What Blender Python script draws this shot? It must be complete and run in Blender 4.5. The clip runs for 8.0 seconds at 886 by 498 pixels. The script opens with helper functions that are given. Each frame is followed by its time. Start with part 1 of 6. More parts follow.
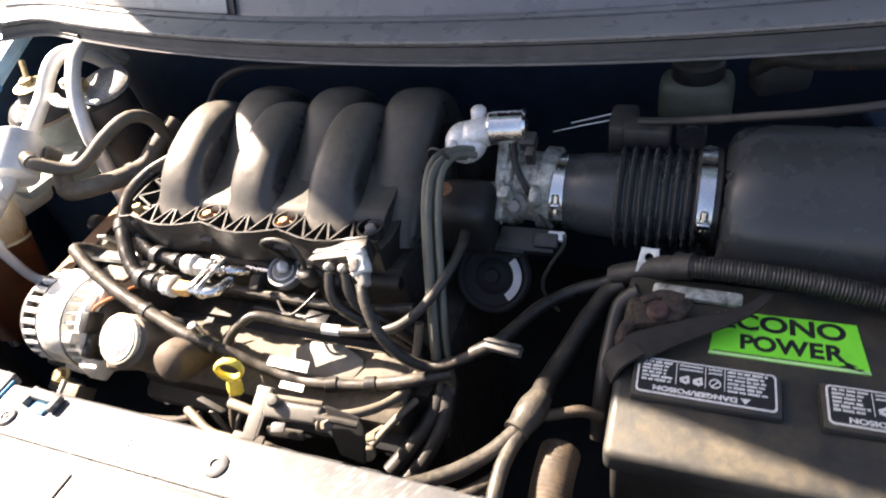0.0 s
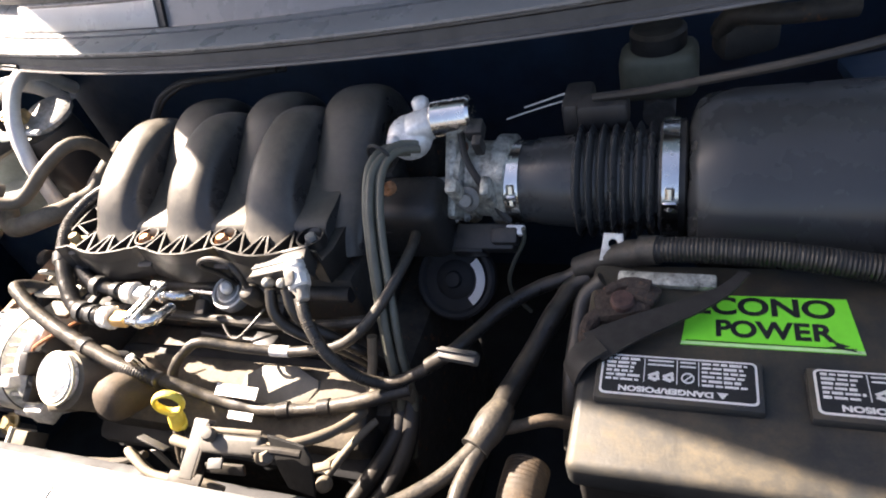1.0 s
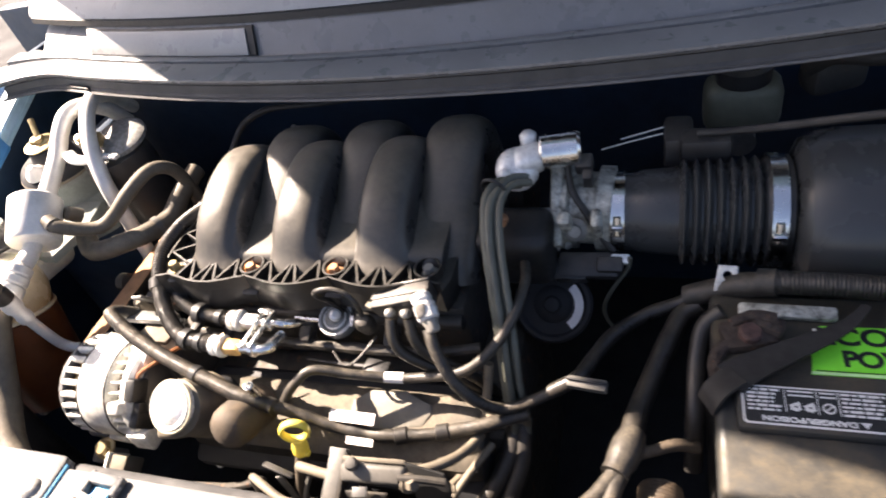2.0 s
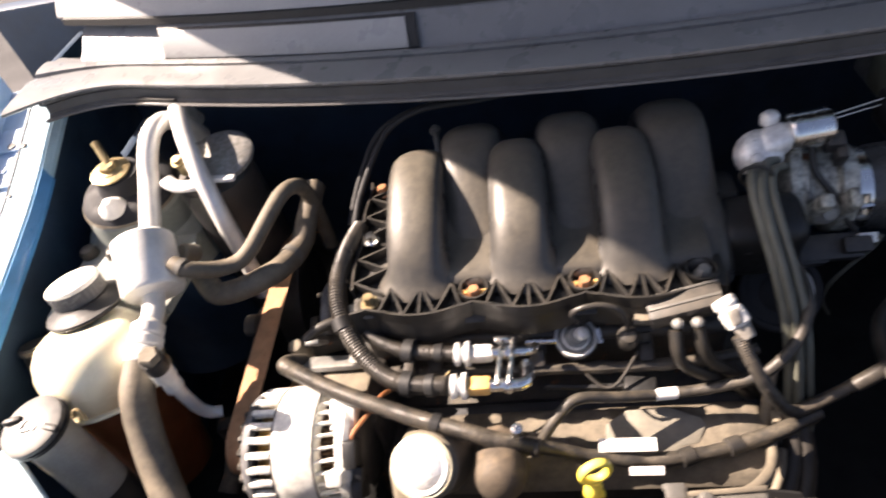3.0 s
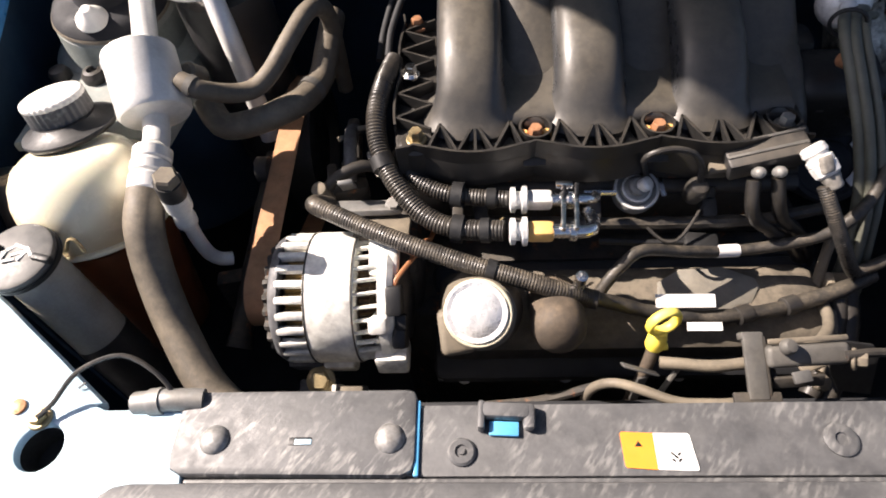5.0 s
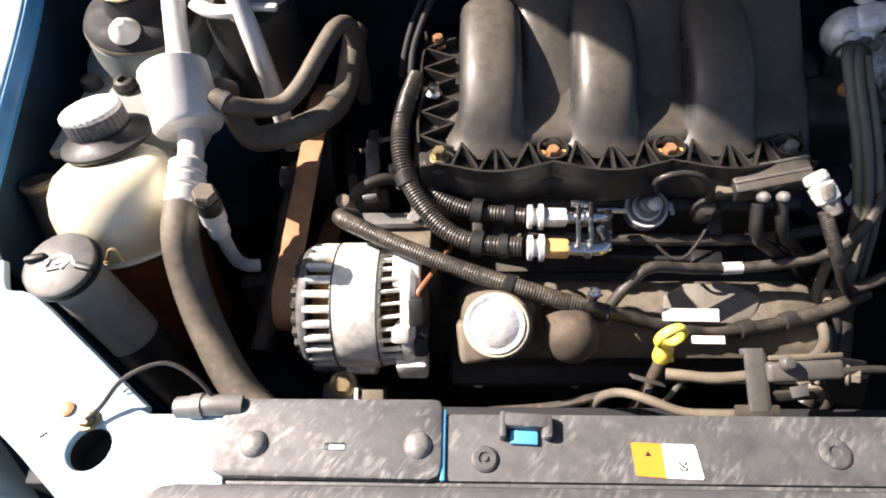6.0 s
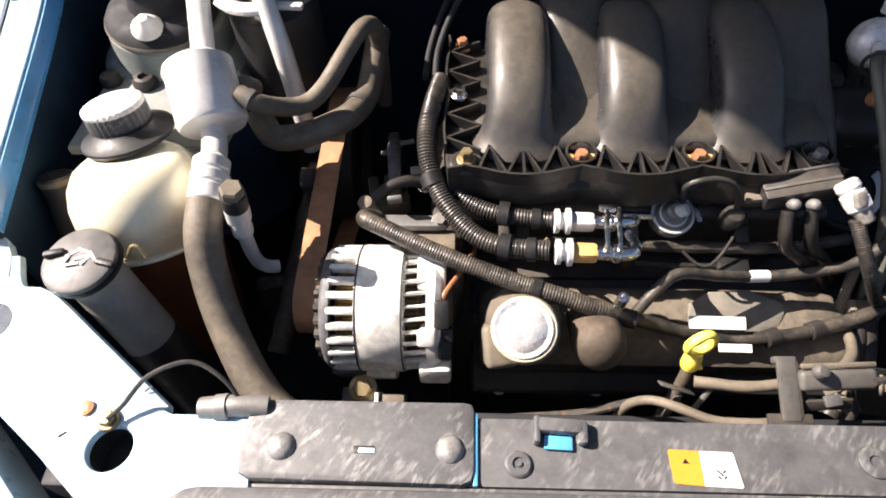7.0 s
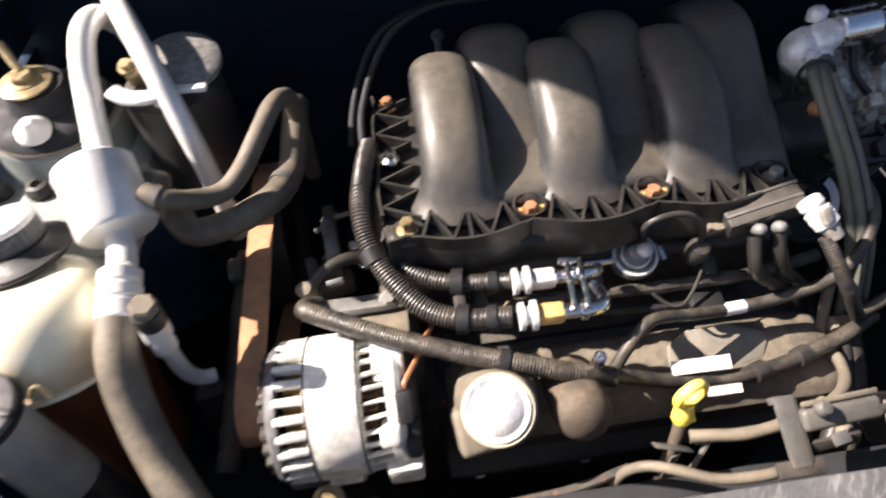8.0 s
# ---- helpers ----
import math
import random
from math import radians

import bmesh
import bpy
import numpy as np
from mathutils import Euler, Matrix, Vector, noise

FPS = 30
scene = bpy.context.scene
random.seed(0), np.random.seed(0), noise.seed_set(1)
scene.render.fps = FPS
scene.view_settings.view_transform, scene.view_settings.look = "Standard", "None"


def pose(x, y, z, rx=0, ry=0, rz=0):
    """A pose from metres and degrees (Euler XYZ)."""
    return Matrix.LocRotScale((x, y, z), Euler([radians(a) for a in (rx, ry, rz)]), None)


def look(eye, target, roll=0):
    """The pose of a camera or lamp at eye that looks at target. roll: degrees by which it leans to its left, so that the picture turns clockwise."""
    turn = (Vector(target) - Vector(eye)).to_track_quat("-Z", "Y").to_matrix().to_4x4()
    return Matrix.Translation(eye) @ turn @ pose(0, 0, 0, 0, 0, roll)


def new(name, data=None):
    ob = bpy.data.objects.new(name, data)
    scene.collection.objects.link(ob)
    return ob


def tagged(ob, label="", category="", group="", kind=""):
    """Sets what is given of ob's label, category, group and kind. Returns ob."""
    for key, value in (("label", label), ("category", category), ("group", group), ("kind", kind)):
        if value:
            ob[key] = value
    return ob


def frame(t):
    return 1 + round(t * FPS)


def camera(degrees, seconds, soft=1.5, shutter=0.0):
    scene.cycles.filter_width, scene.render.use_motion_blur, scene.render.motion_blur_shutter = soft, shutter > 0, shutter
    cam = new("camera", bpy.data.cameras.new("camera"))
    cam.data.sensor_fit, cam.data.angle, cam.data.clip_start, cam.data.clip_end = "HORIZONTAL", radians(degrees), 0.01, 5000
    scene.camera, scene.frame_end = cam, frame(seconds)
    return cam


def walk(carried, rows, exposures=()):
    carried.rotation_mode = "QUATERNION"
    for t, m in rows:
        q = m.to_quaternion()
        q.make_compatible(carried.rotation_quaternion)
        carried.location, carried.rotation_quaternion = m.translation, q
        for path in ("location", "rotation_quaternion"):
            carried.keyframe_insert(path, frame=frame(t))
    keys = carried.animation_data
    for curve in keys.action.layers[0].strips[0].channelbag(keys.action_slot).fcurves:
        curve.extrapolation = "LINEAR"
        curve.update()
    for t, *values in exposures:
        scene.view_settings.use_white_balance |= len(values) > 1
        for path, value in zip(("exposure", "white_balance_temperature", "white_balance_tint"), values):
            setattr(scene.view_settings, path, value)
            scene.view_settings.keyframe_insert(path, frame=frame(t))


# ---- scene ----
cam = camera(70.7, 8.0, soft=1.8, shutter=0.4)
PATH = [
    (0, (0.518, -0.426, 1.311), (-0.175, 0.892, -0.024), -13.6),
    (0.2, (0.537, -0.406, 1.298), (-0.191, 0.91, -0.021), -14.8),
    (0.5, (0.552, -0.402, 1.251), (-0.177, 0.93, -0.051), -19.0),
    (0.8, (0.561, -0.391, 1.254), (-0.216, 0.966, 0.006), -19.6),
    (1, (0.56, -0.379, 1.252), (-0.178, 0.958, -0.039), -19.0),
    (1.2, (0.546, -0.376, 1.269), (-0.213, 0.929, -0.042), -19.6),
    (2.3, (0.329, -0.413, 1.344), (-0.21, 0.993, 0.028), -15.3),
    (2.5, (0.231, -0.406, 1.358), (-0.15, 1.059, 0.051), -14.5),
    (2.7, (0.161, -0.394, 1.364), (-0.148, 1.038, 0.003), -13.7),
    (2.9, (0.102, -0.388, 1.37), (-0.21, 0.981, -0.054), -14.6),
    (3, (0.074, -0.393, 1.356), (-0.253, 0.994, -0.047), -14.8),
    (3.5, (0.002, -0.404, 1.347), (-0.266, 0.916, -0.131), -11.0),
    (3.8, (-0.059, -0.404, 1.350), (-0.370, 0.941, -0.097), -9.0),
    (4, (-0.079, -0.403, 1.35), (-0.351, 0.865, -0.172), -6.1),
    (4.2, (-0.085, -0.399, 1.334), (-0.316, 0.879, -0.187), -6.2),
    (4.5, (-0.082, -0.399, 1.297), (-0.32, 0.847, -0.25), -10.0),
    (4.7, (-0.05, -0.41, 1.271), (-0.231, 0.81, -0.302), -8.4),
    (5.8, (-0.061, -0.407, 1.317), (-0.146, 0.737, -0.321), -4.8),
    (6, (-0.072, -0.408, 1.318), (-0.176, 0.747, -0.311), -4.6),
    (6.2, (-0.084, -0.409, 1.320), (-0.177, 0.743, -0.312), -4.3),
    (6.5, (-0.091, -0.414, 1.32), (-0.19, 0.782, -0.28), -2.6),
    (6.6, (-0.093, -0.414, 1.32), (-0.199, 0.799, -0.268), -2.6),
    (6.7, (-0.096, -0.413, 1.319), (-0.205, 0.803, -0.265), -2.5),
    (6.8, (-0.098, -0.413, 1.319), (-0.209, 0.789, -0.276), -2.4),
    (6.9, (-0.101, -0.412, 1.313), (-0.186, 0.775, -0.294), -2.5),
    (7, (-0.103, -0.412, 1.307), (-0.183, 0.778, -0.299), -2.6),
    (7.2, (-0.110, -0.404, 1.303), (-0.170, 0.859, -0.248), -2.8),
    (7.5, (-0.122, -0.374, 1.288), (-0.159, 0.894, -0.258), -6.3),
    (7.8, (-0.117, -0.366, 1.295), (-0.093, 0.882, -0.268), -6.0),
    (8, (-0.096, -0.356, 1.282), (-0.027, 0.931, -0.248), -5.5),
]
EXPOSURES = [(0.0, 2.8, 6780, 17), (1.2, 2.85, 6730, 17), (2.4, 2.3, 6820, 20), (3.5, 1.95, 6840, 21), (4.5, 1.4, 6380, 18), (6.0, 1.5, 6230, 18), (7.0, 1.5, 6230, 18), (8.0, 1.7, 6230, 18)]
walk(cam, [(t, look(eye, target, roll)) for t, eye, target, roll in PATH], EXPOSURES)

# ---- world and sun ----
TO_SUN = Vector((-1.0, 0.22, 0.92)).normalized()
world = bpy.data.worlds.new("sky")
scene.world = world
world.use_nodes = True
wn = world.node_tree.nodes
sky = wn.new("ShaderNodeTexSky")
sky.sky_type, sky.sun_disc = "NISHITA", False
sky.sun_elevation = math.asin(TO_SUN.z)
sky.air_density, sky.dust_density, sky.ozone_density = 0.8, 2.6, 0.4
sky.sun_rotation = math.atan2(TO_SUN.x, TO_SUN.y)
world.node_tree.links.new(sky.outputs["Color"], wn["Background"].inputs["Color"])
wn["Background"].inputs["Strength"].default_value = 0.042
sun_data = bpy.data.lights.new("sun", "SUN")
sun_data.energy, sun_data.angle, sun_data.color = 5.0, radians(0.53), (1.0, 0.885, 0.735)
sun = new("sun", sun_data)
sun.matrix_basis = look((-4, 1.7, 4.8), Vector((-4, 1.7, 4.8)) - TO_SUN)


# ---- materials ----
def mat(name, colour, rough=0.5, metal=0.0, vary=0.25, blotch=30.0, grain=400.0, bump=0.15, dust=0.0,
        dust_colour=(0.30, 0.25, 0.18), rust=0.0, coat=0.0, spec=0.5, sub=0.0, height=0.0006, scratch=0.0, wear=0.35, dust_from=0.0, even=0.0, speck=0.0, low_shade=()):
    """A worn surface: colour that varies at two scales, grain in relief, dust that lies on what faces up, spots of rust."""
    m = bpy.data.materials.new(name)
    m.use_nodes = True
    n, l = m.node_tree.nodes, m.node_tree.links
    bsdf = n["Principled BSDF"]
    bsdf.inputs["Metallic"].default_value = metal
    bsdf.inputs["Specular IOR Level"].default_value = spec
    bsdf.inputs["Coat Weight"].default_value = coat
    bsdf.inputs["Coat Roughness"].default_value = 0.12
    if sub:
        bsdf.inputs["Subsurface Weight"].default_value = sub
        bsdf.inputs["Subsurface Radius"].default_value = (0.02, 0.014, 0.006)
    at = n.new("ShaderNodeTexCoord")
    info = n.new("ShaderNodeObjectInfo")
    shift = n.new("ShaderNodeVectorMath")
    shift.operation = "MULTIPLY_ADD"
    shift.inputs[1].default_value = (1, 1, 1)
    l.new(at.outputs["Object"], shift.inputs[0])
    l.new(info.outputs["Random"], shift.inputs[2])

    def tex(scale, detail=5.0, roughness=0.6):
        t = n.new("ShaderNodeTexNoise")
        t.inputs["Scale"].default_value, t.inputs["Detail"].default_value = scale, detail
        t.inputs["Roughness"].default_value = roughness
        l.new(shift.outputs[0], t.inputs["Vector"])
        return t.outputs["Fac"]

    def ramp(value, low, high):
        r = n.new("ShaderNodeMapRange")
        r.inputs["From Min"].default_value, r.inputs["From Max"].default_value = low, high
        l.new(value, r.inputs["Value"])
        return r.outputs["Result"]

    def mixed(fac, a, b):
        x = n.new("ShaderNodeMix")
        x.data_type = "RGBA"
        l.new(fac, x.inputs["Factor"])
        for socket, v in ((x.inputs["A"], a), (x.inputs["B"], b)):
            if isinstance(v, tuple):
                socket.default_value = (*v, 1)
            else:
                l.new(v, socket)
        return x.outputs["Result"]

    def times(a, b):
        x = n.new("ShaderNodeMath")
        x.operation = "MULTIPLY"
        for socket, v in zip(x.inputs, (a, b)):
            if isinstance(v, float):
                socket.default_value = v
            else:
                l.new(v, socket)
        return x.outputs[0]

    big, fine = tex(blotch), tex(grain, 3.0)
    dark = tuple(c * (1 - vary) for c in colour)
    light = tuple(min(1, c * (1 + vary)) for c in colour)
    shade = mixed(ramp(big, 0.3, 0.7), dark, light)
    shade = mixed(times(ramp(fine, 0.45, 0.75), wear * 0.5), shade, tuple(min(1, c * 1.5 + 0.01) for c in colour))
    # shade put into the colour: it deepens towards the object's lower side
    if low_shade:
        low, high, deep = low_shade
        upright = n.new("ShaderNodeSeparateXYZ")
        l.new(at.outputs["Object"], upright.inputs[0])
        uneven = n.new("ShaderNodeMath")
        uneven.operation = "MULTIPLY_ADD"
        uneven.inputs[1].default_value = 0.02
        l.new(big, uneven.inputs[0])
        l.new(upright.outputs["Z"], uneven.inputs[2])
        shade = mixed(ramp(uneven.outputs[0], high, low), shade, deep)
    rough_now = n.new("ShaderNodeMapRange")
    rough_now.inputs["From Min"].default_value, rough_now.inputs["From Max"].default_value = 0.3, 0.7
    rough_now.inputs["To Min"].default_value = max(0.03, rough - 0.12)
    rough_now.inputs["To Max"].default_value = min(1, rough + 0.14)
    l.new(tex(blotch * 2.3), rough_now.inputs["Value"])
    rough_out = rough_now.outputs["Result"]
    if rust:
        spots = times(ramp(tex(blotch * 1.7, 8.0, 0.7), 0.62 - 0.25 * rust, 0.72 - 0.2 * rust), 1.0)
        shade = mixed(spots, shade, (0.22, 0.085, 0.03))
    if scratch:
        s = n.new("ShaderNodeTexNoise")
        s.inputs["Scale"].default_value, s.inputs["Detail"].default_value = 170.0, 6.0
        stretch = n.new("ShaderNodeMapping")
        stretch.vector_type = "TEXTURE"
        stretch.inputs["Rotation"].default_value = (0, 0, 0.95)
        stretch.inputs["Scale"].default_value = (2.0, 0.6, 1)
        l.new(shift.outputs[0], stretch.inputs["Vector"])
        l.new(stretch.outputs[0], s.inputs["Vector"])
        rubbed = times(ramp(s.outputs["Fac"], 0.48, 0.64), ramp(tex(26.0, 3.0), 0.44, 0.60))
        shade = mixed(times(rubbed, scratch), shade, (0.46, 0.45, 0.42))
    if dust:
        geo = n.new("ShaderNodeNewGeometry")
        split = n.new("ShaderNodeSeparateXYZ")
        l.new(geo.outputs["Normal"], split.inputs[0])
        lies = times(ramp(split.outputs["Z"], dust_from, 0.92), ramp(tex(blotch * 0.8, 6.0, 0.7), 0.36 - even, 0.62 - even))
        if speck:
            rubbed_off = n.new("ShaderNodeMapRange")
            rubbed_off.inputs["From Min"].default_value, rubbed_off.inputs["From Max"].default_value = 0.42, 0.58
            rubbed_off.inputs["To Min"].default_value = 1.0 - speck
            l.new(tex(max(70.0, blotch * 4.0), 8.0, 0.72), rubbed_off.inputs["Value"])
            lies = times(lies, rubbed_off.outputs["Result"])
        shade = mixed(times(lies, float(dust)), shade, dust_colour)
        r = n.new("ShaderNodeMix")
        l.new(times(lies, float(min(1, dust))), r.inputs["Factor"])
        l.new(rough_out, r.inputs["A"])
        r.inputs["B"].default_value = 0.9
        rough_out = r.outputs["Result"]
    l.new(shade, bsdf.inputs["Base Color"])
    l.new(rough_out, bsdf.inputs["Roughness"])
    if bump:
        b = n.new("ShaderNodeBump")
        b.inputs["Strength"].default_value, b.inputs["Distance"].default_value = bump, height
        l.new(fine, b.inputs["Height"])
        l.new(b.outputs["Normal"], bsdf.inputs["Normal"])
    return m


DUST = (0.22, 0.185, 0.135)
M = {
    "plastic": mat("black_plastic", (0.022, 0.022, 0.023), 0.45, dust=0.2, dust_colour=(0.28, 0.235, 0.17), bump=0.25),
    "sooty": mat("sooty_cast_aluminium", (0.12, 0.125, 0.135), 0.6, 0.2, vary=0.5, blotch=70, bump=0.4, dust=0.2, speck=0.3),
    "dark_coil": mat("dark_copper_coil", (0.060, 0.036, 0.016), 0.5, 0.3, vary=0.4, blotch=120, bump=0.3),
    "plateau": mat("dusty_grey_casting", (0.175, 0.165, 0.14), 0.6, vary=0.3, dust=0.4, dust_colour=(0.30, 0.26, 0.19), blotch=45, bump=0.3, speck=0.3),
    "plenum": mat("moulded_black_nylon", (0.034, 0.035, 0.037), 0.31, vary=0.28, dust=0.34, dust_colour=(0.220, 0.184, 0.124), bump=0.14, blotch=24, wear=0.5, spec=0.55, dust_from=0.25, even=0.25, speck=0.32),
    "flange": mat("dusty_black_nylon", (0.017, 0.0165, 0.016), 0.4, dust=0.14, dust_colour=(0.26, 0.22, 0.16), bump=0.25, speck=0.4),
    "rubber": mat("black_rubber", (0.022, 0.021, 0.020), 0.40, dust=0.12, dust_colour=(0.28, 0.235, 0.17), bump=0.25),
    "dusty_rubber": mat("dusty_rubber", (0.055, 0.044, 0.033), 0.7, dust=0.7, dust_colour=(0.19, 0.140, 0.090), bump=0.5, dust_from=-0.1, speck=0.5),
    "woven": mat("woven_brown_hose", (0.040, 0.029, 0.019), 0.6, vary=0.4, dust=0.6, dust_colour=(0.125, 0.085, 0.050), blotch=70, grain=900, bump=0.8, dust_from=-0.2, speck=0.6),
    "hose": mat("grey_rubber_hose", (0.092, 0.079, 0.061), 0.55, dust=0.65, dust_colour=(0.265, 0.220, 0.155), bump=0.3, blotch=45, dust_from=0.1, speck=0.35),
    "grey_hose": mat("olive_grey_hose", (0.098, 0.102, 0.082), 0.5, vary=0.2, dust=0.2, dust_colour=(0.24, 0.22, 0.17), blotch=40, bump=0.2),
    "loom": mat("convoluted_loom", (0.016, 0.015, 0.014), 0.34, dust=0.2, dust_colour=DUST),
    "dusty_loom": mat("dusty_loom", (0.020, 0.0195, 0.019), 0.32, dust=0.5, dust_colour=(0.25, 0.205, 0.145), blotch=60, speck=0.5),
    "tape": mat("dusty_tape", (0.030, 0.028, 0.025), 0.42, dust=0.42, dust_colour=(0.20, 0.165, 0.115), blotch=90, bump=0.5, speck=0.65),
    "cast": mat("cast_aluminium", (0.76, 0.74, 0.68), 0.48, 0.08, vary=0.34, dust=0.12, dust_colour=(0.50, 0.44, 0.34), bump=0.22, height=0.0008, blotch=90),
    "alu": mat("dull_aluminium", (0.76, 0.75, 0.72), 0.42, 0.3, dust=0.12, bump=0.2, blotch=50, vary=0.1),
    "steel": mat("bright_steel", (0.82, 0.81, 0.78), 0.20, 1.0, bump=0.05, blotch=60, vary=0.1),
    "old_steel": mat("dull_dirty_steel", (0.10, 0.097, 0.09), 0.5, 0.2, vary=0.3, dust=0.25, dust_colour=(0.24, 0.215, 0.17), blotch=45, bump=0.3),
    "grey_metal": mat("grey_metal", (0.26, 0.26, 0.25), 0.5, 0.5, dust=0.3, dust_colour=DUST, blotch=50),
    "throttle": mat("stained_casting", (0.42, 0.42, 0.37), 0.45, 0.4, vary=0.75, blotch=110, grain=250, bump=0.8, height=0.002),
    "iron": mat("dark_casting", (0.024, 0.023, 0.022), 0.65, 0.1, dust=0.22, dust_colour=(0.26, 0.215, 0.15), bump=0.5, blotch=40, rust=0.12),
    "copper": mat("rusty_bolt", (0.50, 0.25, 0.13), 0.5, 0.5, rust=0.25, blotch=150, bump=0.4),
    "zinc": mat("yellow_zinc", (0.33, 0.26, 0.14), 0.4, 0.6, rust=0.15, blotch=90, vary=0.35),
    "belt": mat("brown_dusty_belt", (0.42, 0.22, 0.11), 0.75, dust=0.3, dust_colour=(0.42, 0.27, 0.15), blotch=60, bump=0.4, speck=0.4),
    "paint": mat("pale_blue_paint", (0.50, 0.67, 0.77), 0.33, 0.05, vary=0.06, coat=0.6, bump=0.05, blotch=8, wear=0.1),
    # the blue paint dimmed for the bonnet's shaded underside, with dust over it
    "dim_paint": mat("dimmed_dusty_blue_paint", (0.20, 0.30, 0.36), 0.55, vary=0.2, dust=0.35, dust_colour=(0.30, 0.29, 0.26), bump=0.2, blotch=14),
    "tower": mat("dusty_painted_steel", (0.20, 0.225, 0.215), 0.6, vary=0.25, dust=0.4, dust_colour=(0.36, 0.34, 0.29), blotch=25),
    "shell": mat("dusty_grey_connector", (0.24, 0.225, 0.20), 0.42, vary=0.45, blotch=120, bump=0.4, dust=0.3, dust_colour=(0.34, 0.30, 0.24), speck=0.5),
    "stained_paint": mat("stained_blue_paint", (0.43, 0.64, 0.77), 0.36, vary=0.15, coat=0.3, bump=0.08, blotch=26, wear=0.2, dust=0.3, dust_colour=(0.36, 0.36, 0.33), speck=0.5),
    "old_alu": mat("worn_rivet", (0.24, 0.24, 0.235), 0.42, 0.3, vary=0.5, blotch=160, bump=0.3, dust=0.2),
    "cover": mat("scuffed_grey_cover", (0.085, 0.086, 0.088), 0.5, dust=0.25, dust_colour=(0.20, 0.198, 0.19), bump=0.3, scratch=0.60, blotch=40, speck=0.4),
    "shroud": mat("grey_black_shroud", (0.070, 0.071, 0.073), 0.5, dust=0.25, dust_colour=(0.19, 0.188, 0.18), bump=0.3, scratch=0.28, blotch=35, speck=0.4),
    "cowl": mat("weathered_cowl_plastic", (0.176, 0.179, 0.182), 0.28, vary=0.12, dust=0.15, dust_colour=(0.30, 0.29, 0.28), blotch=12, bump=0.1, spec=0.6, speck=0.3),
    "cowl_light": mat("bleached_cowl_plastic", (0.33, 0.335, 0.338), 0.3, vary=0.08, dust=0.15, dust_colour=(0.36, 0.36, 0.355), blotch=10, bump=0.1, spec=0.6),
    "cowl_strip": mat("weatherstrip_rubber", (0.060, 0.060, 0.060), 0.6, vary=0.2, dust=0.25, dust_colour=(0.30, 0.28, 0.25), blotch=20),
    # yellowed plastic; the amber below stands for its shaded lower side
    "tank": mat("yellowed_plastic_low_shade", (0.88, 0.82, 0.60), 0.26, vary=0.08, blotch=18, bump=0.08, sub=0.08, wear=0.1, coat=0.5, low_shade=(-0.042, 0.040, (0.42, 0.20, 0.040))),
    "coolant": mat("stained_brown_tank", (0.135, 0.040, 0.012), 0.45, vary=0.3, blotch=25, bump=0.1, sub=0.15, wear=0.1),
    "cap_white": mat("dusty_cap", (0.80, 0.78, 0.73), 0.55, vary=0.12, dust=0.3, dust_colour=(0.66, 0.63, 0.56), blotch=60),
    "washer": mat("grey_black_cap", (0.075, 0.074, 0.072), 0.42, vary=0.2, dust=0.3, dust_colour=(0.22, 0.21, 0.185), blotch=60),
    "neck": mat("translucent_neck", (0.36, 0.345, 0.30), 0.45, vary=0.2, dust=0.15, blotch=25, sub=0.3),
    "head": mat("tan_dust_on_metal", (0.15, 0.13, 0.10), 0.6, 0.1, vary=0.35, dust=0.65, dust_colour=(0.28, 0.235, 0.165), blotch=22, bump=0.4, speck=0.4),
    # tan dust on upward faces; the near-black base stands for the shaded front
    "cover_dust": mat("dusty_casting_shaded_front", (0.024, 0.022, 0.020), 0.6, 0.0, vary=0.35, dust=0.88, dust_colour=(0.200, 0.170, 0.125), blotch=18, bump=0.4, dust_from=0.5, even=0.12, speck=0.4),
    # wing paint made deep blue, for the sky-lit shade on the flange's face
    "rail_shade": mat("shaded_blue_paint", (0.06, 0.26, 0.56), 0.35, vary=0.2, blotch=20, bump=0.05, coat=0.5),
    # wing paint a little darker and bluer: gutter shade put into the colour
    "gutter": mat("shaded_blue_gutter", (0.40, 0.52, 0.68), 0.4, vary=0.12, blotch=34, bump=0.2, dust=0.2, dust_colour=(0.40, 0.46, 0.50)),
    "gloss": mat("smooth_black_plastic", (0.050, 0.052, 0.053), 0.27, vary=0.12, dust=0.03, dust_colour=DUST, blotch=10, bump=0.08, wear=0.15),
    "foil": mat("bright_crumpled_metal", (0.88, 0.87, 0.84), 0.28, 0.4, vary=0.12, blotch=70, grain=60, bump=0.45, height=0.004),
    "strip_edge": mat("worn_rubber_edge", (0.13, 0.125, 0.12), 0.5, vary=0.2, blotch=30),
    "yellow": mat("yellow_plastic", (0.90, 0.70, 0.08), 0.4, vary=0.15, dust=0.3, dust_colour=(0.90, 0.80, 0.42), blotch=80),
    "amber": mat("amber_plastic", (0.72, 0.42, 0.14), 0.45, vary=0.15, blotch=80),
    "white": mat("white_label", (0.78, 0.77, 0.74), 0.5, vary=0.06, blotch=60, wear=0.1),
    "orange": mat("orange_label", (0.85, 0.29, 0.03), 0.45, vary=0.06, blotch=60, wear=0.1),
    "ink": mat("black_ink", (0.015, 0.015, 0.015), 0.5, vary=0.1, blotch=80),
    "pale_green": mat("pale_green_print", (0.55, 0.86, 0.40), 0.45, vary=0.15, blotch=60),
    "green": mat("green_label", (0.22, 0.88, 0.05), 0.4, vary=0.08, blotch=40, wear=0.1),
    "corroded": mat("corroded_terminal", (0.050, 0.036, 0.028), 0.8, vary=0.6, blotch=120, bump=1.0, height=0.003, rust=0.08, speck=0.5),
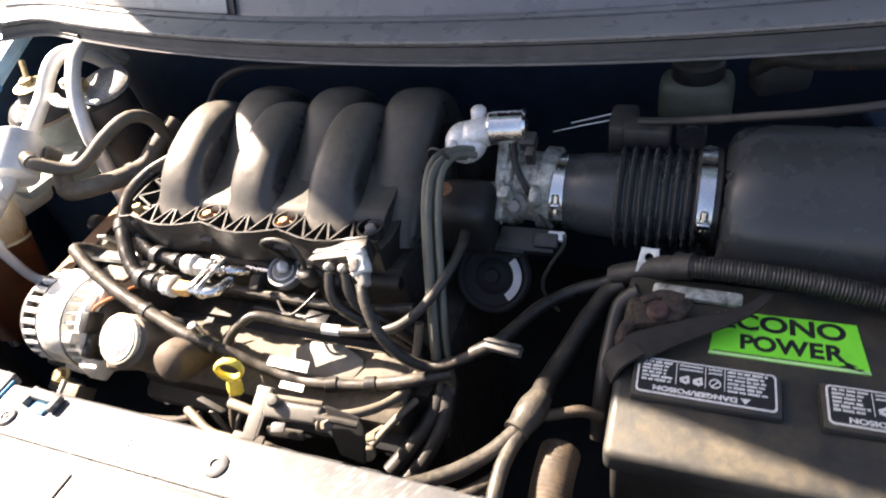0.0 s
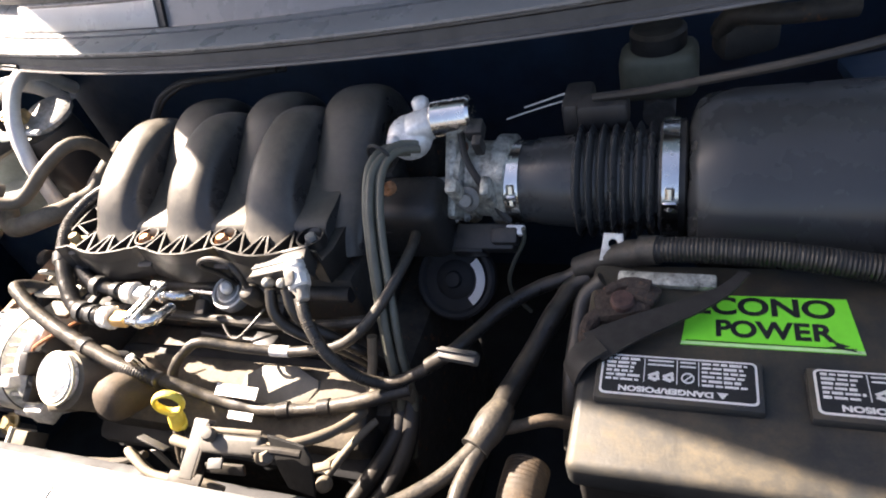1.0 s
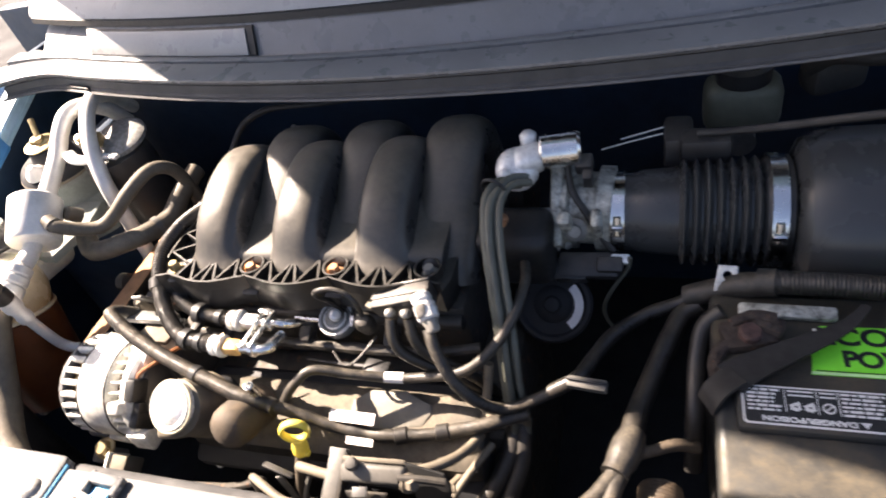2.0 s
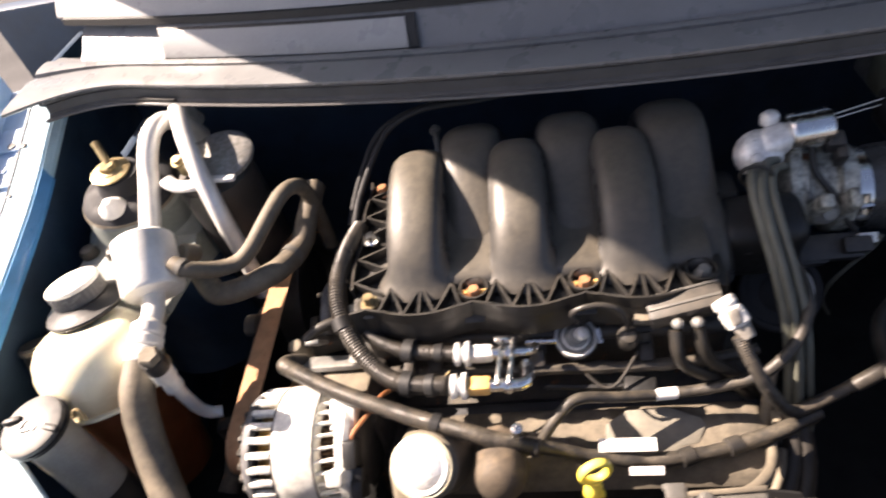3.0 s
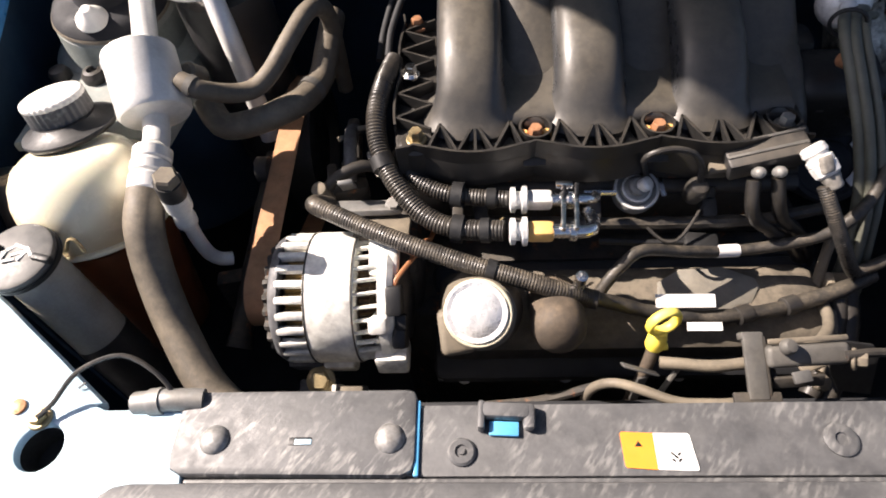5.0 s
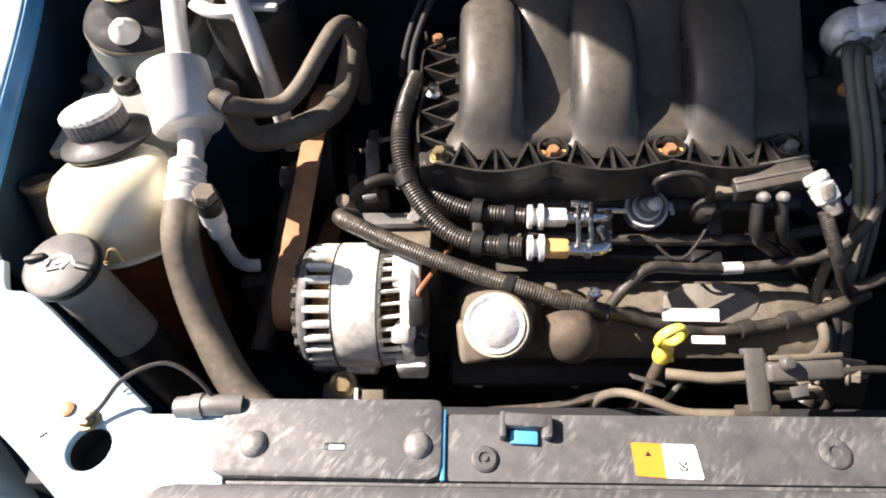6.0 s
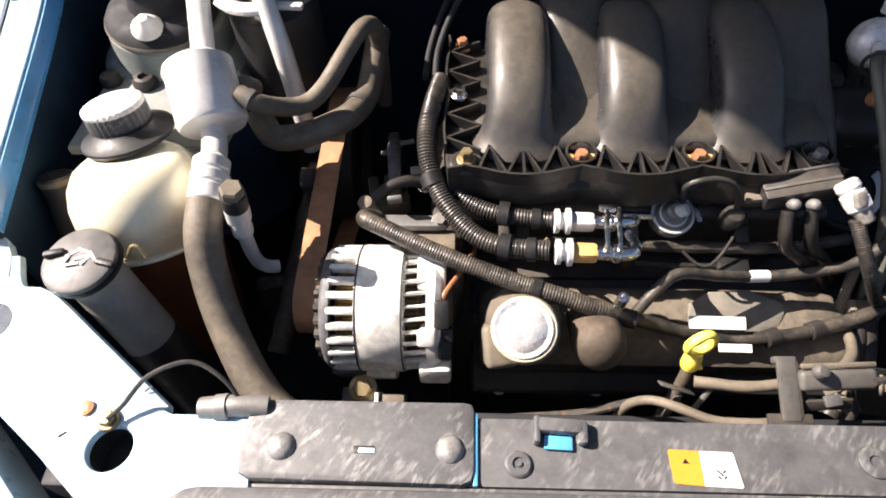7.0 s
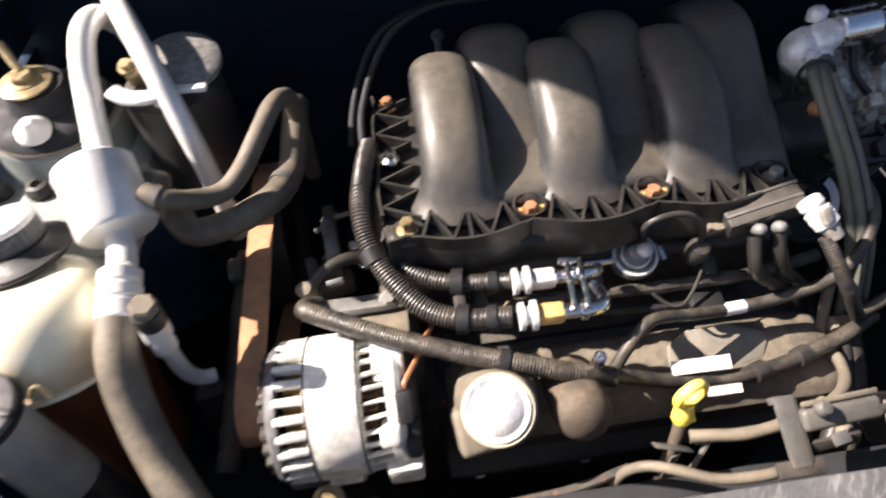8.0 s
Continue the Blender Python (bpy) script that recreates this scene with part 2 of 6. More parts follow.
    "rusty_post": mat("rusty_lead_post", (0.075, 0.040, 0.032), 0.7, vary=0.5, blotch=150, bump=0.7),
    "strap": mat("dull_strap", (0.020, 0.018, 0.016), 0.7, vary=0.3, blotch=40, bump=0.2),
    "case": mat("battery_case", (0.026, 0.027, 0.026), 0.45, dust=0.64, dust_colour=(0.125, 0.098, 0.056), blotch=16, bump=0.25, speck=0.55),
    "blue": mat("blue_plastic", (0.10, 0.38, 0.65), 0.4, vary=0.1, blotch=60),
    # near black, so that parts low in the bay carry their deep shade
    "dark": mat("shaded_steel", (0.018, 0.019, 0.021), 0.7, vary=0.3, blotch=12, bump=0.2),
    "mount": mat("shaded_mount_rubber", (0.008, 0.009, 0.012), 0.75, vary=0.2, blotch=20, bump=0.1),
    # blue bay paint taken almost to black, as it looks in deep shade
    "shade_navy": mat("shaded_blue_steel", (0.012, 0.032, 0.065), 0.55, vary=0.3, blotch=14, bump=0.2),
    "silver": mat("bright_valve_body", (0.72, 0.72, 0.70), 0.36, 0.25, vary=0.36, blotch=75, grain=110, bump=0.7, height=0.0018),
    "brake_cream": mat("cream_sealant", (0.62, 0.57, 0.42), 0.5, vary=0.15, blotch=60),
    "brake": mat("dull_cream_plastic", (0.19, 0.19, 0.14), 0.5, vary=0.2, blotch=30),
    "asphalt": mat("asphalt", (0.05, 0.05, 0.052), 0.9, vary=0.3, blotch=1.5, grain=150, bump=0.6, height=0.004),
    "copper_coil": mat("copper_winding", (0.17, 0.11, 0.035), 0.45, 0.4, vary=0.4, blotch=120),
    "red_wire": mat("orange_wire", (0.34, 0.14, 0.06), 0.5, blotch=80),
}
glass = bpy.data.materials.new("glass")
glass.use_nodes = True
glass.node_tree.nodes["Principled BSDF"].inputs["Base Color"].default_value = (0.7, 0.8, 0.8, 1)
glass.node_tree.nodes["Principled BSDF"].inputs["Transmission Weight"].default_value = 1.0
glass.node_tree.nodes["Principled BSDF"].inputs["Roughness"].default_value = 0.03
M["glass"] = glass

# ---- building helpers ----
PLACE = {}


def V(*a):
    return Vector(a)


def link(name, bm, material, smooth=0.6):
    bmesh.ops.recalc_face_normals(bm, faces=bm.faces)
    if bm.verts:
        low = Vector([min(v.co[i] for v in bm.verts) for i in range(3)])
        high = Vector([max(v.co[i] for v in bm.verts) for i in range(3)])
        mid = (low + high) / 2
    else:
        mid = Vector()
    bmesh.ops.translate(bm, verts=bm.verts, vec=-mid)
    for f in bm.faces:
        f.smooth = True
    for e in bm.edges:
        if len(e.link_faces) == 2 and e.calc_face_angle(0) > smooth:
            e.smooth = False
    me = bpy.data.meshes.new(name)
    bm.to_mesh(me)
    bm.free()
    me.materials.append(M[material])
    ob = new(name, me)
    ob.location = mid
    PLACE[ob] = mid
    return ob


def thing(name, at, label, category, group="", kind=""):
    """An empty at a thing's base, which carries its parts."""
    ob = new(name)
    ob.empty_display_size = 0.02
    ob.location = at
    PLACE[ob] = Vector(at)
    return tagged(ob, label, category, group, kind)


def part(name, bm, material, parent, label="", smooth=0.6):
    ob = link(name, bm, material, smooth)
    ob.parent = parent
    ob.location = PLACE[ob] - PLACE[parent]
    return tagged(ob, label)


def solo(name, bm, material, label, category, group="", kind="", smooth=0.6):
    """A thing that is one mesh."""
    return tagged(link(name, bm, material, smooth), label, category, group, kind)


def join(*meshes):
    """Several bmeshes in one."""
    out = bmesh.new()
    for b in meshes:
        me = bpy.data.meshes.new("joined")
        b.to_mesh(me)
        b.free()
        out.from_mesh(me)
        bpy.data.meshes.remove(me)
    return out


def curve_points(pts, step=0.006):
    """A smooth line through the points, at about even steps."""
    p = [Vector(q) for q in pts]
    if len(p) == 2:
        k = max(2, int((p[1] - p[0]).length / step))
        return [p[0].lerp(p[1], i / k) for i in range(k + 1)]
    p = [2 * p[0] - p[1], *p, 2 * p[-1] - p[-2]]
    out = []
    for a, b, c, d in zip(p, p[1:], p[2:], p[3:]):
        k = max(2, int((c - b).length / step))
        for i in range(k):
            t = i / k
            out.append(0.5 * (2 * b + (c - a) * t + (2 * a - 5 * b + 4 * c - d) * t * t + (3 * b - a - 3 * c + d) * t ** 3))
    out.append(p[-2])
    return out


def sweep(line, sections, closed=True, caps=True):
    """Sections (lists of (u, v)) along a line; u lies across and v up as far as the line allows."""
    bm = bmesh.new()
    rings = []
    tangent = (line[1] - line[0]).normalized()
    side = tangent.cross(Vector((0, 0, 1)))
    if side.length < 0.2:
        side = tangent.cross(Vector((0, 1, 0)))
    side.normalize()
    for i, (c, sec) in enumerate(zip(line, sections)):
        t = (line[min(i + 1, len(line) - 1)] - line[max(i - 1, 0)]).normalized()
        side = (side - t * side.dot(t)).normalized()
        up = side.cross(t)
        rings.append([bm.verts.new(c + side * u + up * v) for u, v in sec])
    k = len(rings[0])
    for a, b in zip(rings, rings[1:]):
        for j in range(k if closed else k - 1):
            bm.faces.new((a[j], a[(j + 1) % k], b[(j + 1) % k], b[j]))
    if caps and closed:
        bm.faces.new(rings[0][::-1])
        bm.faces.new(rings[-1])
    return bm


def circle(r, seg, squash=1.0):
    return [(r * math.cos(2 * math.pi * j / seg), r * squash * math.sin(2 * math.pi * j / seg)) for j in range(seg)]


def tube(pts, r, seg=12, step=0.006, squash=1.0, wobble=0.0):
    line = curve_points(pts, step)
    secs = []
    for p in line:
        k = 1 + wobble * noise.noise(p * 60)
        secs.append(circle(r * k, seg, squash))
    return sweep(line, secs)


def corrugated(pts, r, pitch=0.0042, depth=0.0011, seg=12):
    line = curve_points(pts, pitch / 4)
    secs, run = [], 0.0
    for i, p in enumerate(line):
        if i:
            run += (p - line[i - 1]).length
        secs.append(circle(r - depth * (0.5 + 0.5 * math.cos(2 * math.pi * run / pitch)), seg))
    return sweep(line, secs)


def lathe(profile, at, axis=(0, 0, 1), seg=32, teeth=0, tooth=0.0, teeth_rows=()):
    """A profile of (radius, height) turned about an axis that starts at a point."""
    bm = bmesh.new()
    turn = Vector((0, 0, 1)).rotation_difference(Vector(axis).normalized()).to_matrix()
    rings = []
    for row, (r, h) in enumerate(profile):
        ring = []
        for j in range(seg):
            a = 2 * math.pi * j / seg
            q = r - (tooth if teeth and row in teeth_rows and (j * teeth * 2 // seg) % 2 else 0)
            ring.append(bm.verts.new(Vector(at) + turn @ Vector((q * math.cos(a), q * math.sin(a), h))))
        rings.append(ring)
    for a, b in zip(rings, rings[1:]):
        for j in range(seg):
            bm.faces.new((a[j], a[(j + 1) % seg], b[(j + 1) % seg], b[j]))
    bm.faces.new(rings[0][::-1])
    bm.faces.new(rings[-1])
    bmesh.ops.remove_doubles(bm, verts=bm.verts, dist=1e-6)
    return bm


def box(size, at, turn=(0, 0, 0), bevel=0.002, seg=2):
    bm = bmesh.new()
    bmesh.ops.create_cube(bm, size=1)
    bmesh.ops.scale(bm, verts=bm.verts, vec=size)
    if bevel:
        bmesh.ops.bevel(bm, geom=bm.edges[:], offset=min(bevel, min(size) * 0.45), segments=seg, profile=0.5, affect="EDGES")
    bmesh.ops.transform(bm, verts=bm.verts, matrix=pose(*at, *turn))
    return bm


def slab(outline, z0, z1, bevel=0.0015, holes=()):
    """An outline of (x, y), drawn up from z0 to z1, with round holes (x, y, r)."""
    bm = bmesh.new()
    if not holes:
        low = bm.faces.new([bm.verts.new((x, y, z0)) for x, y in outline])
        up = bmesh.ops.extrude_face_region(bm, geom=[low])
        bmesh.ops.translate(bm, verts=[v for v in up["geom"] if isinstance(v, bmesh.types.BMVert)], vec=(0, 0, z1 - z0))
    else:
        edges = []
        loops = [outline] + [[(x + r * math.cos(-a * math.pi / 12), y + r * math.sin(-a * math.pi / 12)) for a in range(24)] for x, y, r in holes]
        for loop in loops:
            vs = [bm.verts.new((x, y, z0)) for x, y in loop]
            edges += [bm.edges.new((vs[i - 1], vs[i])) for i in range(len(vs))]
        bmesh.ops.triangle_fill(bm, edges=edges, use_beauty=True)
        up = bmesh.ops.extrude_face_region(bm, geom=bm.faces[:])
        bmesh.ops.translate(bm, verts=[v for v in up["geom"] if isinstance(v, bmesh.types.BMVert)], vec=(0, 0, z1 - z0))
    bmesh.ops.recalc_face_normals(bm, faces=bm.faces)
    if bevel:
        top = [e for e in bm.edges if all(abs(v.co.z - z1) < 1e-6 for v in e.verts) and len(e.link_faces) == 2 and e.calc_face_angle(0) > 0.8]
        bmesh.ops.bevel(bm, geom=top, offset=bevel, segments=2, profile=0.5, affect="EDGES")
    return bm


def moved(bm, m):
    bmesh.ops.transform(bm, verts=bm.verts, matrix=m)
    return bm


def hexbolt(at, axis=(0, 0, 1), r=0.006, h=0.006, flange=1.45):
    """A hexagonal head on its washer."""
    return join(lathe([(r * flange, -0.001), (r * flange, 0.001), (r * flange * 0.9, 0.0018)], at, axis, 20),
                lathe([(r, 0.001), (r, h * 0.85), (r * 0.85, h)], at, axis, 6))


def hook(at, r, axis, thick=0.0011, width=0.004):
    """A band round a hose."""
    return lathe([(r, -width), (r + thick, -width), (r + thick, width), (r, width)], at, axis, 24)

# ---- the setting: ground, bay walls, cowl, bonnet ----
solo("ground", slab([(-3000, -3000), (3000, -3000), (3000, 3000), (-3000, 3000)], -0.1, 0.0, 0), "asphalt",
     "grey asphalt under the parked car", "ground", kind="structure")
# firewall and left inner wing carry their shade in the colour
solo("firewall", box((1.5, 0.03, 0.75), (0.05, 0.47, 0.70), bevel=0.004), "shade_navy", "painted steel firewall behind the engine, darkened for shade", "firewall", kind="structure")
solo("undertray", box((1.5, 0.80, 0.02), (0.05, 0.06, 0.40), bevel=0.004), "dark", "tray under the engine, coloured as deep shade", "undertray", kind="structure")
solo("inner_wing", box((0.02, 0.78, 0.46), (-0.575, 0.06, 0.625), bevel=0.004), "shade_navy", "blue painted inner wing panel, darkened for shade", "inner wing", kind="structure")
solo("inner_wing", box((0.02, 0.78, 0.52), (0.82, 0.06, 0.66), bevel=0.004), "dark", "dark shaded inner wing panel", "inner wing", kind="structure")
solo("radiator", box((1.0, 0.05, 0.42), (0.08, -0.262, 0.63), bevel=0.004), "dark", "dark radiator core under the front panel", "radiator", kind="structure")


def lip(x, dy=0.1):
    """The cowl's front line; its lower mouldings bend forward towards the wing."""
    bend = max(0.0, -0.40 - x) ** 2 * 3.2 * min(1.0, max(0.0, (0.070 - dy) / 0.040))
    return 0.137 + 0.20 * (x - 0.32) ** 2 - bend


def cowl_sheet(profile, x0, x1, steps=60):
    """A moulding that follows the curve of the windscreen's foot."""
    bm = bmesh.new()
    rows = []
    for i in range(steps + 1):
        x = x0 + (x1 - x0) * i / steps
        rows.append([bm.verts.new((x, lip(x, dy) + dy, z)) for dy, z in profile])
    k = len(profile)
    for a, b in zip(rows, rows[1:]):
        for j in range(k):
            bm.faces.new((a[j], b[j], b[(j + 1) % k], a[(j + 1) % k]))
    bm.faces.new(rows[0])
    bm.faces.new(rows[-1][::-1])
    return bm


cowl = thing("cowl_panel", (0.0, 0.40, 0.99), "weathered grey-black plastic cowl panel with rubber weatherstrip", "cowl", kind="structure")
part("weatherstrip", cowl_sheet([(0.018, 1.0065), (0.0125, 1.0080), (0.0130, 1.0110), (0.0165, 1.0135), (0.0180, 1.0225), (0.0185, 1.0235), (0.030, 1.0235), (0.030, 1.0065)], -0.522, 0.80), "cowl_strip", cowl, "rubber weatherstrip")
part("rolled_edge", cowl_sheet([(0.016, 1.0050), (0.0108, 1.0055), (0.0088, 1.0072), (0.0100, 1.0092), (0.0130, 1.0094), (0.016, 1.008)], -0.526, 0.80), "strip_edge", cowl, "worn grey rolled edge")
part("rolled_edge", cowl_sheet([(0.020, 1.0255), (0.0162, 1.0258), (0.0150, 1.0272), (0.0162, 1.0288), (0.0190, 1.0290), (0.0210, 1.0282)], -0.526, 0.80), "strip_edge", cowl, "worn grey rolled edge")
part("ledge", cowl_sheet([(0.030, 1.024), (0.0130, 1.0300), (0.0105, 1.0320), (0.0110, 1.0345), (0.018, 1.0365), (0.034, 1.0375), (0.0465, 1.0385), (0.048, 1.0375), (0.048, 1.0340), (0.0520, 1.0335), (0.0525, 1.0385), (0.0560, 1.0400), (0.061, 1.0400),
                          (0.0635, 1.0385), (0.064, 1.0340), (0.076, 1.030)], -0.560, 0.80), "cowl", cowl)
part("drain_slot", box((0.060, 0.004, 0.005), (-0.375, lip(-0.375) + 0.0125, 1.0125), (0, 0, -16), 0.001), "ink", cowl, "dark slot under the ledge")
part("slot_lip", box((0.052, 0.003, 0.0022), (-0.370, lip(-0.370) + 0.0105, 1.0085), (0, 0, -16), 0.0008), "cowl_light", cowl, "pale bar under the slot")
part("corner_panel", cowl_sheet([(0.062, 1.036), (0.068, 1.042), (0.092, 1.061), (0.128, 1.074), (0.128, 1.050), (0.075, 1.025)], -0.502, -0.369, 14), "cowl_light", cowl)
part("face", cowl_sheet([(0.066, 1.036), (0.071, 1.040), (0.085, 1.070), (0.089, 1.074), (0.090, 1.070), (0.078, 1.026)], -0.370, 0.80), "cowl", cowl)
part("recess_edge", cowl_sheet([(0.0655, 1.0385), (0.0660, 1.041), (0.0790, 1.0685), (0.0820, 1.0705), (0.090, 1.068), (0.080, 1.034)], -0.3685, -0.0405, 20), "ink", cowl, "dark gap round the access panel")
part("recess_panel", cowl_sheet([(0.064, 1.040), (0.0640, 1.042), (0.0765, 1.067), (0.080, 1.069), (0.090, 1.066), (0.080, 1.034)], -0.366, -0.052, 20), "cowl_light", cowl,
     "long rectangular access panel")
part("upper_panel", cowl_sheet([(0.092, 1.079), (0.090, 1.082), (0.094, 1.088), (0.112, 1.105), (0.135, 1.125), (0.19, 1.15), (0.26, 1.16),
                                (0.26, 1.14), (0.15, 1.10), (0.100, 1.076)], -0.53, 0.80), "cowl_light", cowl)
part("seal", cowl_sheet([(0.084, 1.0735), (0.086, 1.081), (0.096, 1.083), (0.096, 1.070)], -0.52, 0.80), "ink", cowl, "black rubber seal")
part("clip", join(box((0.022, 0.010, 0.006), (0.02, lip(0.02) + 0.115, 1.111), (45, 0, 0), 0.002),
                  lathe([(0.006, 0), (0.006, 0.006), (0.004, 0.008)], (0.02, lip(0.02) + 0.113, 1.111), (0, -0.7, 0.7), 12)), "ink", cowl, "black retaining clip")

bonnet = thing("bonnet", (0.0, 0.46, 1.14), "raised pale blue bonnet with a painted inner frame", "bonnet", kind="structure")

HINGE, OPEN = V(0.0, 0.50, 1.10), radians(62)


def leaf(grow, low, thick):
    """The bonnet's outline, lying along its slope: straight sides and rounded front corners."""
    half = [(0.765, 0.02), (0.764, 0.30), (0.766, 0.42), (0.772, 0.50), (0.788, 0.58), (0.796, 0.64), (0.790, 0.70), (0.765, 0.77), (0.713, 0.828), (0.673, 0.843), (0.640, 0.862), (0.600, 0.885), (0.500, 0.915), (0.300, 0.940), (0.0, 0.950)]
    half = [(x - grow, min(max(l, 0.02 + grow), 0.950 - grow)) for x, l in half[:-1]] + [(0.0, 0.950 - grow)]
    pts = [(0.12 - x, l) for x, l in half] + [(0.12 + x, l) for x, l in half[-2::-1]]
    return moved(slab(pts, low, low + thick, 0.003), Matrix.Translation(HINGE) @ Matrix.Rotation(math.pi - OPEN, 4, "X"))


part("panel", leaf(0.0, -0.012, 0.010), "paint", bonnet)
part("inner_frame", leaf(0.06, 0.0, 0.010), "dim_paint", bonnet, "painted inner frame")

# left wing: flange, gutter and outer skin, one swept section each
wing_line = [V(-0.519, -0.080, 0.902), V(-0.528, 0.03, 0.924), V(-0.539, 0.16, 0.952), V(-0.545, 0.27, 0.990), V(-0.552, 0.36, 1.02)]


def along_wing(profile, first=(), until=9.0):
    """A section of (across, up) carried along the wing's inner edge, across pointing to the outside."""
    line = [p for p in curve_points([*first, *wing_line], 0.02) if p.y < until]
    bm = bmesh.new()
    rows = [[bm.verts.new(p + V(-u, 0, v)) for u, v in profile] for p in line]
    k = len(profile)
    for a, b in zip(rows, rows[1:]):
        for j in range(k):
            bm.faces.new((a[j], b[j], b[(j + 1) % k], a[(j + 1) % k]))
    bm.faces.new(rows[0])
    bm.faces.new(rows[-1][::-1])
    return bm


wing = thing("front_wing", (-0.6, 0.1, 0.40), "pale blue painted front wing with bolted inner flange", "car wing", kind="structure")
part("flange", along_wing([(0.0010, -0.023), (0.0030, -0.024), (0.0050, -0.018), (0.0062, -0.016), (0.0075, -0.002), (0.035, 0.004), (0.039, 0.000), (0.044, -0.028), (0.040, -0.030),
                           (0.034, -0.002), (0.0085, -0.006), (0.0045, -0.004), (0.0035, -0.015), (0.0012, -0.016)]), "stained_paint", wing)
# added strip that carries the blue shade of the flange's inner face
part("drip_rail", along_wing([(0.0000, -0.025), (-0.0012, -0.024), (-0.0012, -0.019), (0.0012, -0.016), (0.0032, -0.0035), (0.0044, -0.0040), (0.0034, -0.0145), (0.0010, -0.0185)], (), 0.21), "rail_shade", wing, "flange's inner face, bluer for the shade on it")
# near-black blue here is the shade below the flange
part("inner_panel", along_wing([(0.006, -0.018), (0.012, -0.018), (0.016, -0.46), (0.010, -0.46)]), "shade_navy", wing, "blue inner panel with shade in its colour")
# added wall that hides the sunlit ground; coloured as shade
part("end_panel", box((0.012, 0.16, 0.16), (-0.566, 0.375, 0.950), (0, 0, 0), 0.002), "shade_navy", wing, "added blue wall under the cowl, darkened for shade")
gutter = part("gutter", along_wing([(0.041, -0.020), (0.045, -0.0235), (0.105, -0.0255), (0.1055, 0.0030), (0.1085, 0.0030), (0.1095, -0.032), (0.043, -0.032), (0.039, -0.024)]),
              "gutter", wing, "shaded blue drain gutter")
part("outer_skin", along_wing([(0.1060, 0.0050), (0.1075, 0.0080), (0.116, 0.0105), (0.18, 0.012), (0.25, -0.006), (0.31, -0.045), (0.35, -0.11), (0.37, -0.22), (0.38, -0.42), (0.37, -0.42), (0.355, -0.22), (0.335, -0.12), (0.30, -0.06), (0.24, -0.02), (0.12, 0.0010), (0.109, 0.0020)], [V(-0.502, -0.19, 0.882)]),
     "paint", wing)
part("rubber_line", along_wing([(0.0385, -0.0015), (0.0395, 0.0022), (0.0422, 0.0010), (0.0430, -0.012), (0.0410, -0.014)]), "ink", wing, "black rubber bead along the flange")
along = curve_points(wing_line, 0.002)


def on_wing(y):
    return min(along, key=lambda p: abs(p.y - y))


# pressed pads and ribs down the gutter, with screws and drain holes between them
for y0, y1, wide in ((-0.070, -0.038, 0.038), (-0.032, 0.004, 0.033), (0.010, 0.058, 0.040), (0.064, 0.098, 0.034), (0.104, 0.150, 0.040), (0.157, 0.196, 0.035), (0.203, 0.246, 0.039), (0.253, 0.290, 0.033)):
    p = on_wing((y0 + y1) / 2)
    q, r = on_wing(y0), on_wing(y1)
    lean = math.degrees(math.atan2(r.z - q.z, r.y - q.y))
    turn = -math.degrees(math.atan2(r.x - q.x, r.y - q.y))
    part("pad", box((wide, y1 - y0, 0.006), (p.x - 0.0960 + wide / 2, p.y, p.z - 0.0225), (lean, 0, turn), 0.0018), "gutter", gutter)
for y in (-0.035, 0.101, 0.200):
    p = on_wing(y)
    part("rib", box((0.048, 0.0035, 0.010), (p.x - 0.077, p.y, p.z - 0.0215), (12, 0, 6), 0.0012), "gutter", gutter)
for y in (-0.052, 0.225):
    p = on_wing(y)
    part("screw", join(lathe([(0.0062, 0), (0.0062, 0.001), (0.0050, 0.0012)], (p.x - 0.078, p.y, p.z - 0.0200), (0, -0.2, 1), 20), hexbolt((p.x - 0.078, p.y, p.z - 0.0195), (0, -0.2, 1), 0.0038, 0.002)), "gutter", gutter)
for y, u, size in ((-0.012, 0.075, 0.0050), (0.262, 0.075, 0.0055)):
    p = on_wing(y)
    part("drain_hole", lathe([(size, 0.0), (size, 0.0008), (0.001, 0.001)], (p.x - u, p.y, p.z - 0.0192), (0, -0.2, 1), 16), "ink", gutter, "dark round hole")
for y, size in ((-0.010, 0.0042), (0.018, 0.0030), (0.236, 0.0042), (0.164, 0.0032)):
    p = on_wing(y)
    part("plug", lathe([(size, 0.0), (size, 0.0014), (size * 0.5, 0.0018)], (p.x - 0.0335, p.y, p.z + 0.0028), (0, -0.2, 1), 14), "ink", wing, "small dark plug in the flange")

# front apron with its hole, wire and fasteners
apron = thing("front_apron", (-0.40, -0.22, 0.80), "pale blue painted corner panel beside the radiator", "apron", kind="structure")
part("panel", slab([(-0.600, -0.020), (-0.520, -0.080), (-0.508, -0.098), (-0.502, -0.118), (-0.488, -0.132), (-0.462, -0.138), (-0.440, -0.154), (-0.400, -0.184), (-0.335, -0.234),
                    (-0.322, -0.240), (-0.262, -0.240), (-0.250, -0.306), (-0.368, -0.306), (-0.414, -0.271), (-0.453, -0.244), (-0.530, -0.178), (-0.640, -0.12)],
                   0.856, 0.868, 0.003, holes=((-0.360, -0.267, 0.0165), (-0.498, -0.166, 0.018))), "paint", apron)
# the hollow's dark blue lining stands for the shadow in it
part("dimple", lathe([(0.0195, 0.0), (0.0185, 0.001), (0.0172, -0.004), (0.0168, -0.034), (0.0010, -0.040), (0.0010, -0.042), (0.0180, -0.036), (0.0185, -0.005)], (-0.498, -0.166, 0.8665), seg=28), "shade_navy", apron, "pressed hollow, lined dark blue for the shade inside")
